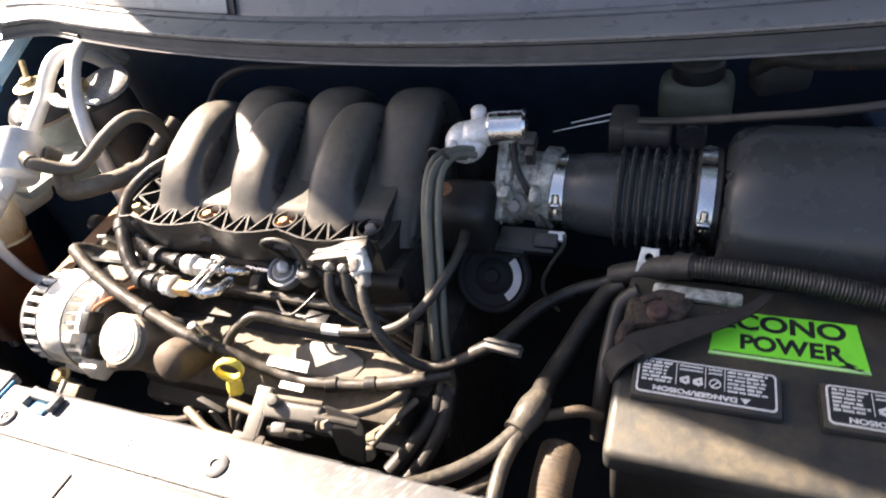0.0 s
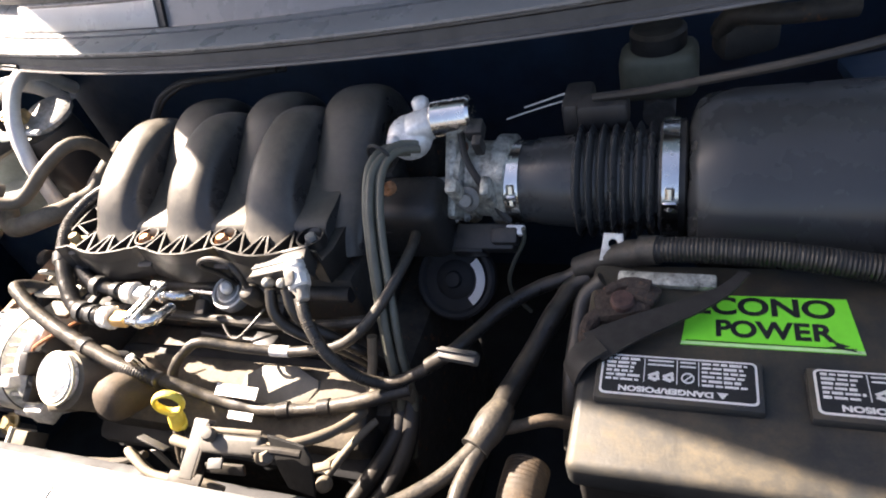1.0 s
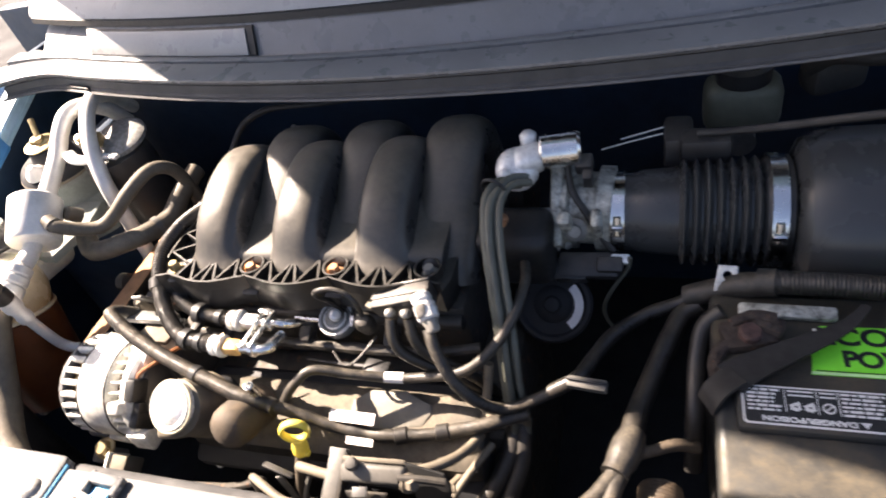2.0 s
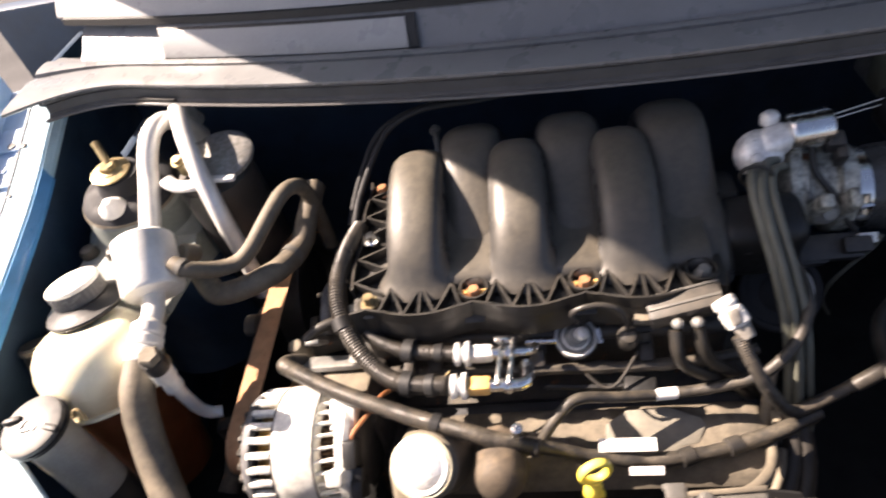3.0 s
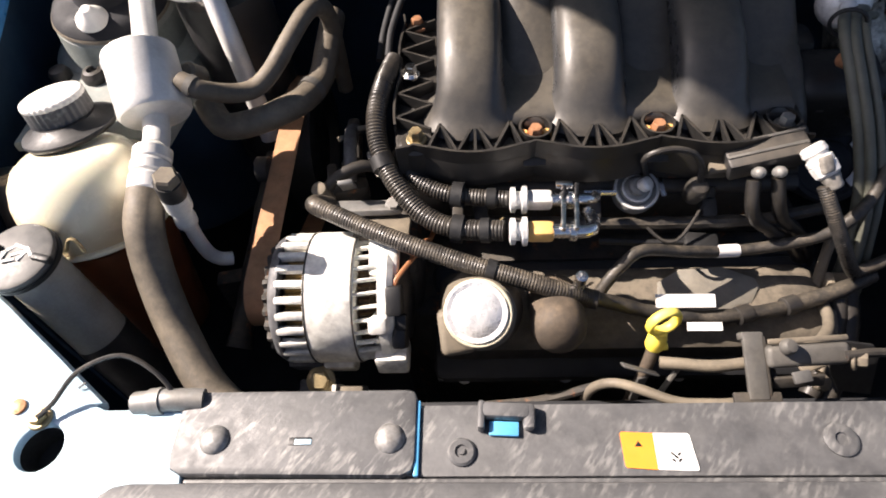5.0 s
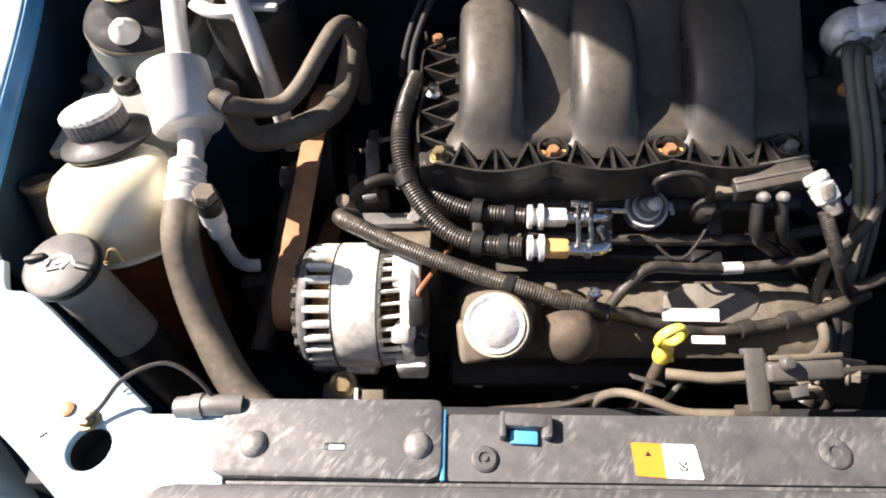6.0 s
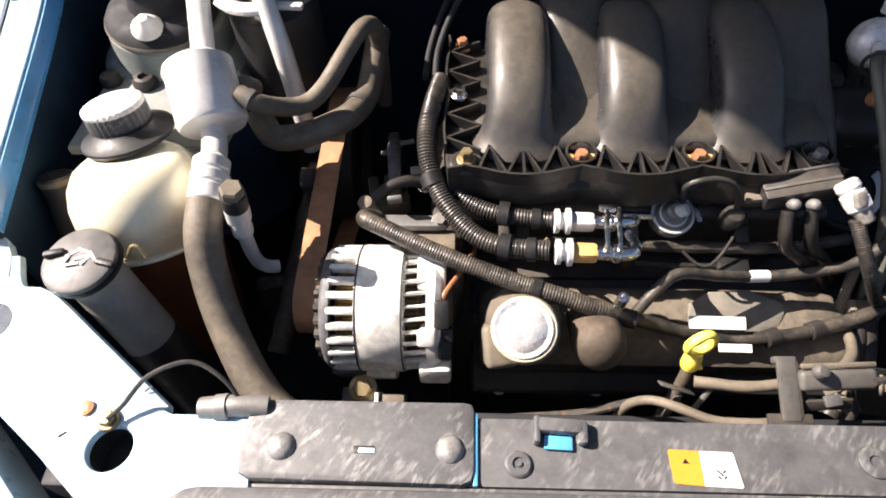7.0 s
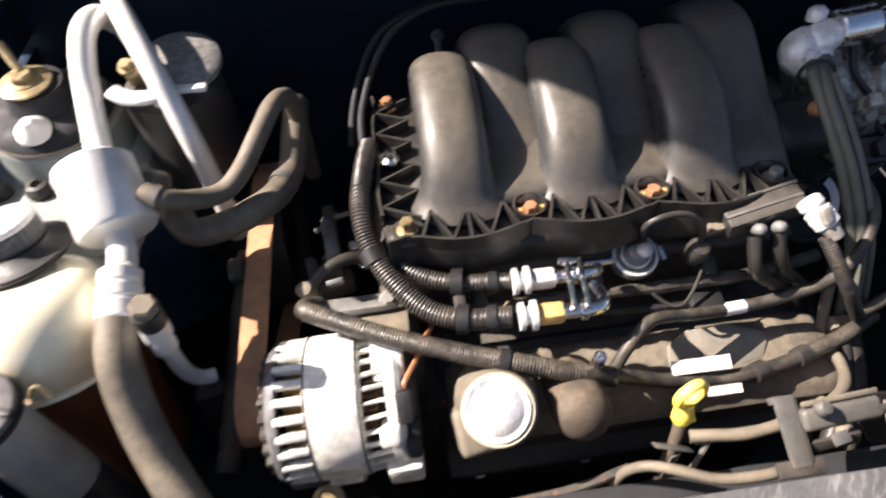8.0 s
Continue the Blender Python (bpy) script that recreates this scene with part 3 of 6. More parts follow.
part("edge_fold", join(tube([(-0.508, -0.098, 0.860), (-0.490, -0.131, 0.860), (-0.462, -0.138, 0.860), (-0.400, -0.184, 0.860), (-0.330, -0.238, 0.860)], 0.007, 8)), "paint", apron)
# black tube below the hole keeps it as dark as its shade
part("well", lathe([(0.0004, -0.252), (0.0178, -0.252), (0.0176, -0.002), (0.0162, -0.001), (0.0160, -0.25), (0.0004, -0.25)], (-0.360, -0.267, 0.862), seg=24), "ink", apron, "bolt well lined black for the shade inside")
part("bolt", hexbolt((-0.3665, -0.247, 0.869), (0, 0, 1), 0.006, 0.006), "zinc", apron, "yellow zinc bolt")
part("bolt", lathe([(0.006, 0), (0.006, 0.002), (0.003, 0.003)], (-0.387, -0.238, 0.868), seg=16), "copper", apron, "rusty rivet")
part("weld_mark", box((0.006, 0.0012, 0.0008), (-0.345, -0.222, 0.8686), (0, 0, 50), 0), "ink", apron)
part("weld_mark", box((0.006, 0.0012, 0.0008), (-0.398, -0.258, 0.8686), (0, 0, 40), 0), "ink", apron)
solo("ground_wire", tube([(-0.364, -0.249, 0.876), (-0.355, -0.240, 0.878), (-0.335, -0.222, 0.892), (-0.305, -0.212, 0.896), (-0.280, -0.222, 0.886), (-0.268, -0.235, 0.870)], 0.0018, 8),
     "rubber", "thin black wire bolted to the painted panel", "wire")
solo("headlamp", join(slab([(-0.395, -0.325), (-0.480, -0.250), (-0.545, -0.195), (-0.70, -0.20), (-0.70, -0.42), (-0.38, -0.42)], 0.78, 0.845, 0.012)), "paint",
     "pale headlamp housing in front of the painted panel", "headlamp", kind="structure")

# front panel over the radiator
front = thing("radiator_shroud", (0.1, -0.262, 0.80), "scuffed grey-black plastic panel over the radiator", "radiator panel", kind="structure")
front_panel = part("panel", slab([(-0.104, -0.238), (0.470, -0.238), (0.470, -0.288), (-0.104, -0.288)], 0.845, 0.866, 0.003), "shroud", front)
plate = part("cover_plate", slab([(-0.259, -0.2285), (-0.104, -0.2285), (-0.099, -0.2300), (-0.097, -0.235), (-0.097, -0.278), (-0.099, -0.285), (-0.106, -0.2885), (-0.254, -0.2870), (-0.262, -0.283), (-0.264, -0.274), (-0.263, -0.233)], 0.858, 0.871, 0.003), "cover", front,
     "scratched plastic cover plate with two domed rivets")
for x in (-0.2345, -0.1145):
    part("rivet", lathe([(0.0105, 0), (0.0100, 0.002), (0.0075, 0.0048), (0.003, 0.0062)], (x, -0.2640, 0.870), seg=24), "old_alu", plate, "worn grey rivet")
part("slot", box((0.016, 0.006, 0.002), (-0.175, -0.2655, 0.8704), (0, 0, 0), 0.001), "ink", plate)
part("slot_edge", box((0.012, 0.004, 0.0025), (-0.173, -0.2660, 0.8705), (0, 0, 0), 0.0008), "paint", plate)
part("seam", box((0.0035, 0.052, 0.004), (-0.0965, -0.262, 0.8665), (0, 0, 0), 0.001), "blue", front, "thin blue edge of painted steel")
part("push_pin", join(lathe([(0.0095, 0), (0.0095, 0.0015), (0.008, 0.0028), (0.0045, 0.003), (0.004, 0.0015)], (-0.0665, -0.2720, 0.866), seg=24),
                      lathe([(0.0022, 0), (0.0022, 0.003)], (-0.0665, -0.2720, 0.866), seg=10)), "shroud", front_panel, "round plastic push pin")
part("push_pin", lathe([(0.0110, 0), (0.0110, 0.0015), (0.009, 0.0028), (0.0045, 0.003), (0.004, 0.0015)], (0.178, -0.2655, 0.866), seg=24), "shroud", front_panel, "round plastic push pin")
part("front_lip", slab([(-0.262, -0.2885), (0.470, -0.2884), (0.470, -0.2913), (-0.262, -0.2913)], 0.840, 0.8650, 0.0005), "shroud", front)
grille = thing("grille_cover", (0.1, -0.40, 0.70), "grey-black plastic cover in front of the radiator panel", "grille cover", kind="structure")
part("cover", slab([(-0.286, -0.2916), (0.50, -0.2916), (0.50, -0.62), (-0.345, -0.62), (-0.320, -0.345), (-0.311, -0.310), (-0.305, -0.299), (-0.297, -0.2935)], 0.80, 0.8705, 0.004), "shroud", grille)
part("seam", box((0.003, 0.30, 0.004), (0.044, -0.455, 0.8700), (0, 0, -4), 0.001), "ink", grille)

clip = thing("panel_clip", (-0.038, -0.252, 0.866), "black plastic panel clip showing a bit of blue", "clip")
part("body", join(box((0.034, 0.011, 0.010), (-0.037, -0.246, 0.8710), (0, 0, -3), 0.003), box((0.005, 0.020, 0.010), (-0.053, -0.249, 0.8710), (0, 0, -3), 0.002),
                  box((0.008, 0.018, 0.009), (-0.021, -0.250, 0.8705), (0, 0, -3), 0.003)), "cover", clip)
part("tab", box((0.020, 0.010, 0.003), (-0.038, -0.257, 0.8680), (0, 0, -3), 0.001), "blue", clip, "small blue tab")

sticker = thing("warning_sticker", (0.060, -0.271, 0.866), "orange and white warning sticker on the front panel", "sticker")
orange_half = part("orange_half", slab([(0.0395, -0.2590), (0.0595, -0.2600), (0.0590, -0.2840), (0.0400, -0.2826), (0.0388, -0.2815), (0.0382, -0.2600)], 0.8662, 0.8668, 0), "orange", sticker)
white_half = part("white_half", slab([(0.0597, -0.2600), (0.0818, -0.2604), (0.0830, -0.2618), (0.0849, -0.2838), (0.0838, -0.2848), (0.0592, -0.2840)], 0.8662, 0.8668, 0), "white", sticker)
part("symbol", slab([(0.0465, -0.2690), (0.0490, -0.2655), (0.0515, -0.2690)], 0.8669, 0.8671, 0), "ink", orange_half, "black warning triangle")
for k, (x, y) in enumerate(((0.070, -0.274), (0.074, -0.274), (0.070, -0.278), (0.074, -0.278), (0.072, -0.276))):
    part("mark", box((0.0028, 0.0012, 0.0003), (x, y, 0.8670), (0, 0, 45 if k % 2 else -45), 0), "ink", white_half)

# ---- strut tower and what stands round it ----
tower = thing("strut_tower", (-0.43, 0.16, 0.60), "dusty painted strut tower with black mount and yellow zinc nut", "strut tower", kind="structure")
part("turret", lathe([(0.092, -0.075), (0.090, -0.06), (0.082, -0.034), (0.066, -0.022), (0.063, 0.010), (0.058, 0.016), (0.02, 0.016)], (-0.437, 0.192, 0.905), (0.05, -0.06, 1), 40), "tower", tower)
# lower well coloured as shaded steel
part("well", lathe([(0.105, -0.26), (0.098, -0.12), (0.0915, -0.074), (0.080, -0.073)], (-0.437, 0.192, 0.905), (0.05, -0.06, 1), 40), "shade_navy", tower, "lower well darkened for the shade in it")
part("mount", lathe([(0.058, 0.0), (0.0605, 0.004), (0.056, 0.011), (0.046, 0.016), (0.032, 0.019), (0.026, 0.038), (0.010, 0.040)], (-0.437, 0.190, 0.920), (0.05, -0.08, 1), 40), "mount", tower,
     "black rubber strut mount")
part("washer", lathe([(0.024, 0), (0.024, 0.002), (0.018, 0.004), (0.010, 0.005)], (-0.440, 0.184, 0.960), (0.05, -0.1, 1), 24), "zinc", tower, "yellow zinc washer")
part("nut", hexbolt((-0.440, 0.184, 0.964), (0.05, -0.1, 1), 0.011, 0.008), "zinc", tower)
part("stud", tube([(-0.440, 0.188, 0.970), (-0.454, 0.206, 0.990)], 0.0045, 10), "zinc", tower)
part("cone", lathe([(0.0165, -0.004), (0.0155, 0.000), (0.010, 0.005), (0.005, 0.012), (0.002, 0.013)], (-0.436, 0.146, 0.936), (0.1, -0.3, 1), 24), "cap_white", tower, "dusty pale cone")
part("rim", lathe([(0.0595, -0.002), (0.0620, 0.001), (0.0610, 0.0035), (0.0580, 0.0030)], (-0.437, 0.190, 0.920), (0.05, -0.08, 1), 48), "head", tower, "bright worn edge of the mount")
shelf = thing("tower_shelf", (-0.43, 0.08, 0.86), "grey painted shelf behind the coolant tank", "shelf", kind="structure")
part("plate", slab([(-0.505, 0.03), (-0.35, 0.03), (-0.34, 0.10), (-0.355, 0.15), (-0.50, 0.15)], 0.866, 0.878, 0.004), "tower", shelf)
part("stud", lathe([(0.013, 0), (0.0135, 0.010), (0.010, 0.015), (0.006, 0.016), (0.005, 0.012)], (-0.452, 0.124, 0.874), seg=20), "rubber", shelf, "black rubber grommet")
part("stud", lathe([(0.011, 0), (0.0115, 0.010), (0.009, 0.015), (0.005, 0.016)], (-0.492, 0.128, 0.874), seg=20), "rubber", shelf, "black rubber grommet")

# ---- coolant tank ----
TANK, TANK_AXIS = (-0.413, -0.029, 0.860), (-0.10, 0.36, 1)
tank = thing("coolant_tank", (-0.413, -0.02, 0.70), "yellowed translucent coolant tank, stained brown below", "coolant tank")
part("body", lathe([(0.054, -0.033), (0.0575, -0.028), (0.0615, -0.016), (0.0635, 0.0), (0.0625, 0.015), (0.0575, 0.031), (0.0490, 0.043), (0.0400, 0.0485), (0.0300, 0.050)], TANK, TANK_AXIS, 72), "tank", tank)
# grey instead of the tank's yellow: the shoulder's shade put into colour
part("shoulder", box((0.110, 0.075, 0.040), (-0.424, 0.045, 0.858), (-8, 6, 0), 0.019, 4), "neck", tank, "tank shoulder greyed for the shade on it")
part("lower_body", lathe([(0.050, -0.17), (0.054, -0.10), (0.0570, -0.055), (0.0580, -0.030), (0.053, -0.028)], TANK, (-0.05, 0.20, 1), 48), "coolant", tank, "lower half stained rusty brown")
part("collar", lathe([(0.0420, -0.003), (0.0435, 0.0), (0.0428, 0.002), (0.034, 0.004), (0.027, 0.010)], (-0.4240, 0.0170, 0.9065), (-0.12, 0.22, 1), 64), "ink", tank, "black collar under the cap")
# one cap in two tones: dark shaded side, white sunlit top
cap = part("cap", lathe([(0.0275, 0), (0.0285, 0.002), (0.0285, 0.021), (0.0265, 0.0235), (0.010, 0.0238)], (-0.4290, 0.0225, 0.9085), (-0.12, 0.22, 1), 120, 30, 0.0012, (1, 2)), "shroud", tank, "ribbed screw cap, side darkened for shade", 0.9)
part("top", lathe([(0.0280, 0.0215), (0.0288, 0.0235), (0.0280, 0.0262), (0.0255, 0.0272), (0.004, 0.0278)], (-0.4290, 0.0225, 0.9085), (-0.12, 0.22, 1), 120, 30, 0.0010, (0, 1, 2)), "cap_white", cap, "cap top whitened for the sunlight on it", 0.9)
part("seam", lathe([(0.0565, -0.0325), (0.0618, -0.0320), (0.0628, -0.0300), (0.0618, -0.0282), (0.0575, -0.0272)], TANK, TANK_AXIS, 72), "tank", tank)
over = thing("overflow_hose", (-0.50, -0.03, 0.62), "fat black rubber hose beside the coolant tank", "hose")
part("hose", tube([(-0.510, 0.000, 0.868), (-0.508, -0.012, 0.840), (-0.505, -0.03, 0.80), (-0.50, -0.05, 0.70), (-0.50, -0.06, 0.62)], 0.0155, 24), "rubber", over)
part("rim", lathe([(0.0150, -0.004), (0.0172, -0.003), (0.0172, 0.002), (0.0150, 0.003)], (-0.510, -0.0015, 0.864), (-0.05, 0.35, 1), 32), "head", over, "tan rim")
solo("tank_clip", tube([(-0.392, -0.108, 0.884), (-0.386, -0.106, 0.894), (-0.379, -0.107, 0.895), (-0.374, -0.112, 0.886)], 0.0016, 8), "zinc", "thin wire loop beside the washer cap", "wire clip")

# ---- washer filler ----
washer = thing("washer_filler", (-0.425, -0.12, 0.60), "grey washer filler neck with a round black hinged cap", "washer filler")
w_axis = V(-0.05, -0.10, 1).normalized()
part("neck", tube([(-0.428, -0.116, 0.880), (-0.420, -0.121, 0.84), (-0.408, -0.130, 0.802), (-0.402, -0.135, 0.786)], 0.0245, 28), "neck", washer)
# same neck further down, blackened where the apron shades it
part("lower_neck", tube([(-0.403, -0.134, 0.789), (-0.392, -0.142, 0.75), (-0.380, -0.15, 0.68), (-0.375, -0.15, 0.62)], 0.0252, 28), "plastic", washer, "lower neck coloured black for the shade on it")
part("rim", lathe([(0.028, -0.006), (0.0322, -0.004), (0.0322, 0.000), (0.029, 0.001)], (-0.428, -0.116, 0.884), w_axis, 48), "ink", washer)
flip = part("cap", lathe([(0.0312, 0.0), (0.0322, 0.003), (0.0312, 0.0058), (0.029, 0.0070), (0.004, 0.0076)], (-0.429, -0.1165, 0.884), w_axis, 56), "washer", washer, "round grey-black flip cap")
for sx, sy, rz in ((-0.4505, -0.1125, 14), (-0.4035, -0.1220, -14)):
    part("lug", box((0.018, 0.0065, 0.0075), (sx, sy, 0.8915), (0, 0, rz), 0.0025), "ink", flip, "black moulded lug")
for dx, dy, rz in ((-0.006, 0.005, 35), (0.003, 0.008, -20), (0.008, -0.001, 60), (-0.003, -0.006, 10), (0.012, 0.003, -50), (-0.009, -0.001, 75), (0.003, 0.001, 20)):
    part("symbol", box((0.0120, 0.0024, 0.0012), (-0.429 + dx, -0.1175 + dy, 0.8920), (0, 0, rz), 0.0003), "white", flip)

# ---- air conditioning lines ----
suction = thing("air_conditioning_line", (-0.345, 0.02, 0.70), "dull aluminium suction line with muffler and rubber hose", "coolant line")
part("pipe", tube([(-0.368, 0.285, 0.930), (-0.366, 0.262, 0.966), (-0.370, 0.232, 0.991), (-0.373, 0.203, 0.995), (-0.375, 0.178, 0.982), (-0.374, 0.150, 0.961), (-0.364, 0.105, 0.943), (-0.358, 0.080, 0.936)], 0.0115, 16), "alu", suction)
drum_a, drum_b = V(-0.361, 0.0745, 0.944), V(-0.338, 0.0125, 0.908)
part("muffler", lathe([(0.012, -0.002), (0.027, 0.0), (0.0325, 0.004), (0.0325, 0.062), (0.030, 0.066), (0.014, 0.069)], drum_a, drum_b - drum_a, 40), "alu", suction, "dull aluminium muffler drum")
part("neck", tube([(-0.341, 0.018, 0.912), (-0.336, -0.004, 0.907), (-0.334, -0.018, 0.9075)], 0.0115, 16), "alu", suction)
part("ferrule", lathe([(0.0125, 0.0), (0.0165, 0.003), (0.0165, 0.012), (0.0150, 0.014), (0.0172, 0.017), (0.0172, 0.025), (0.0150, 0.027), (0.0175, 0.030), (0.0175, 0.042), (0.016, 0.044)],
                      (-0.3345, -0.0165, 0.9085), (0.001, -0.040, -0.014), 28), "alu", suction, "crimped aluminium ferrule")
part("hose", tube([(-0.3345, -0.050, 0.8975), (-0.334, -0.085, 0.882), (-0.328, -0.115, 0.852), (-0.312, -0.150, 0.822), (-0.285, -0.190, 0.800), (-0.255, -0.215, 0.790), (-0.22, -0.235, 0.785)], 0.0165, 20), "hose", suction, "thick dusty rubber hose")
part("lug", lathe([(0.008, 0), (0.008, 0.014), (0.005, 0.016)], (-0.374, 0.058, 0.940), (-1, 0.15, 0.25), 14), "alu", suction)
liquid = thing("coolant_pipe", (-0.30, 0.12, 0.70), "dull aluminium pipe bent over a bracket", "coolant pipe")
part("pipe", tube([(-0.392, 0.330, 0.930), (-0.376, 0.290, 0.968), (-0.358, 0.252, 0.994), (-0.344, 0.224, 0.999), (-0.328, 0.190, 0.991), (-0.310, 0.154, 0.966), (-0.295, 0.127, 0.920), (-0.290, 0.119, 0.870), (-0.284, 0.108, 0.80)], 0.0105, 16), "alu", liquid)
part("block", join(box((0.030, 0.020, 0.020), (-0.330, 0.178, 0.962), (10, 0, 20), 0.004), hexbolt((-0.338, 0.170, 0.972), (0, -0.4, 1), 0.006, 0.007)), "zinc", liquid, "yellowed union block")
part("bracket", join(tube([(-0.352, 0.150, 0.962), (-0.340, 0.143, 0.958), (-0.322, 0.142, 0.956), (-0.305, 0.148, 0.955)], 0.0085, 12, squash=0.6), box((0.036, 0.009, 0.006), (-0.288, 0.153, 0.953), (0, 0, -6), 0.002)), "alu", liquid, "pale metal bracket band")
receiver = thing("accumulator", (-0.312, 0.17, 0.70), "black accumulator canister with pale top ring", "canister")
part("can", lathe([(0.046, -0.25), (0.048, -0.02), (0.046, -0.004), (0.030, 0.0)], (-0.312, 0.185, 0.945), (0.0, -0.05, 1), 32), "plastic", receiver)
part("top", lathe([(0.040, 0), (0.040, 0.006), (0.034, 0.010), (0.010, 0.011)], (-0.302, 0.198, 0.950), (0.05, -0.2, 1), 32), "old_alu", receiver, "dull grey disc on top")

port = thing("service_port", (-0.30, -0.07, 0.79), "aluminium service fitting with hexagonal cap", "service port")
p_dir = V(-0.016, 0.012, -0.10)
part("cap", join(lathe([(0.0102, 0.0), (0.0102, 0.009), (0.0085, 0.011)], V(-0.2955, -0.078, 0.928), V(0.016, -0.012, 0.10), 6)), "head", port, "dull hexagonal cap")
part("collar", lathe([(0.0110, 0), (0.0110, 0.018), (0.010, 0.020)], (-0.2955, -0.078, 0.930), p_dir, 20), "plastic", port, "black plastic collar")
part("body", lathe([(0.011, 0.018), (0.011, 0.036), (0.0085, 0.038), (0.0085, 0.050), (0.0095, 0.052), (0.0095, 0.060), (0.007, 0.064)], (-0.2955, -0.078, 0.930), p_dir, 20), "alu", port)
part("tube", tube([(-0.3045, -0.071, 0.872), (-0.3085, -0.066, 0.838), (-0.3090, -0.062, 0.812), (-0.3030, -0.059, 0.799), (-0.294, -0.055, 0.794)], 0.0066, 14), "alu", port)

# ---- hoses beside the tank ----
hoses = "dusty rubber heater hose bent across the engine bay"
upper = thing("heater_hose", (-0.25, 0.07, 0.80), hoses, "hose", "heater hoses")
part("hose", tube([(-0.315, 0.040, 0.935), (-0.300, 0.034, 0.930), (-0.282, 0.046, 0.914), (-0.262, 0.060, 0.906), (-0.245, 0.074, 0.914), (-0.228, 0.096, 0.930), (-0.213, 0.128, 0.940), (-0.204, 0.148, 0.934), (-0.201, 0.164, 0.912), (-0.202, 0.172, 0.87), (-0.204, 0.176, 0.81)], 0.0090, 20), "hose", upper)
part("clamp", hook((-0.305, 0.0355, 0.9320), 0.0092, (0.8, -0.3, -0.3), 0.0010, 0.003), "old_steel", upper, "thin wire clamp")
lower = thing("heater_hose", (-0.25, 0.07, 0.80), hoses, "hose", "heater hoses")
part("hose", tube([(-0.318, 0.072, 0.885), (-0.308, 0.058, 0.874), (-0.296, 0.050, 0.870), (-0.270, 0.051, 0.873), (-0.243, 0.062, 0.876), (-0.224, 0.085, 0.872), (-0.213, 0.120, 0.868), (-0.208, 0.150, 0.880), (-0.205, 0.20, 0.89)], 0.0132, 24), "hose", lower)
part("clamp", hook((-0.219, 0.100, 0.870), 0.0134, (0.45, 1.0, -0.05), 0.0010, 0.004), "old_steel", lower, "thin wire clamp")
solo("pipe_stub", join(lathe([(0.010, 0), (0.010, 0.018), (0.0075, 0.021)], (-0.318, 0.083, 0.905), (-0.3, -0.5, 0.7), 16)), "head", "tan rubber stub beside the muffler", "pipe stub")

# ---- belt ----
belt = thing("drive_belt", (-0.262, 0.0, 0.60), "dusty brown drive belt round its pulleys", "drive belt")


def belt_loop():
    (ya, za, ra), (yb, zb, rb) = (-0.088, 0.782, 0.030), (0.16, 0.738, 0.082)
    pts = []
    for i in range(25):
        a = math.radians(95 + 170 * i / 24)
        pts.append((ya + ra * math.cos(a), za + ra * math.sin(a)))
    for i in range(25):
        a = math.radians(265 + 190 * i / 24)
        pts.append((yb + rb * math.cos(a), zb + rb * math.sin(a)))
    bm = bmesh.new()
    rows = []
    for i, (y, z) in enumerate(pts):
        mid = V(0, (ya + yb) / 2, (za + zb) / 2)
        d = (V(0, y, z) - mid).normalized() * 0.0025
        rows.append([bm.verts.new((x, y + d.y * k, z + d.z * k)) for x, k in ((-0.2680, 0), (-0.2430, 0), (-0.2430, 1), (-0.2680, 1))])
    for i in range(len(rows)):
        a, b = rows[i - 1], rows[i]
        for j in range(4):
            bm.faces.new((a[j], a[(j + 1) % 4], b[(j + 1) % 4], b[j]))
    return bm


part("belt", belt_loop(), "belt", belt)
part("pulley", lathe([(0.0295, -0.012), (0.0295, 0.012), (0.020, 0.013), (0.018, 0.005)], (-0.2555, -0.088, 0.782), (1, 0, 0), 32), "grey_metal", belt, "alternator pulley")
part("pulley", lathe([(0.0812, -0.016), (0.0812, 0.016), (0.066, 0.017), (0.060, 0.005)], (-0.2555, 0.16, 0.738), (1, 0, 0), 36), "plastic", belt, "idler pulley")
part("tensioner_tooth", lathe([(0.013, -0.006), (0.013, 0.006), (0.008, 0.008)], (-0.276, 0.045, 0.814), (1, 0, 0), 16), "iron", belt)

# ---- engine: block, heads, valve cover ----
engine = thing("engine_block", (0.07, 0.0, 0.45), "dark dirty engine block between the radiator and firewall", "engine block")
part("block", box((0.42, 0.24, 0.34), (0.08, 0.02, 0.58), (0, 0, 0), 0.02), "iron", engine)
part("valley", box((0.37, 0.19, 0.10), (0.06, 0.085, 0.80), (0, 0, 0), 0.01), "iron", engine)
# head coloured near black for the shade at the engine's front
part("front_head", box((0.37, 0.12, 0.10), (0.085, -0.075, 0.695), (28, 0, 0), 0.012), "dark", engine)
part("rear_cover", box((0.37, 0.11, 0.08), (0.09, 0.24, 0.80), (-30, 0, 0), 0.02), "iron", engine)
part("timing_cover", box((0.035, 0.24, 0.30), (-0.125, 0.03, 0.66), (0, 0, 0), 0.012), "iron", engine)


def cover_section(k):
    """The valve cover's cross-section: across (towards the front) and up."""
    pts = [(-0.062, -0.030), (-0.060, 0.004), (-0.052, 0.018), (-0.036, 0.026), (-0.005, 0.029), (0.012, 0.0275), (0.022, 0.023), (0.028, 0.012), (0.030, -0.030)]
    return [(u * k, v * k if v > 0 else v) for u, v in pts]


def along_x(x0, x1, section, centre, tilt, round_end=0.022, steps=9):
    """A long casting of the given section with rounded ends."""
    bm = bmesh.new()
    turn = Matrix.Rotation(tilt, 3, "X")
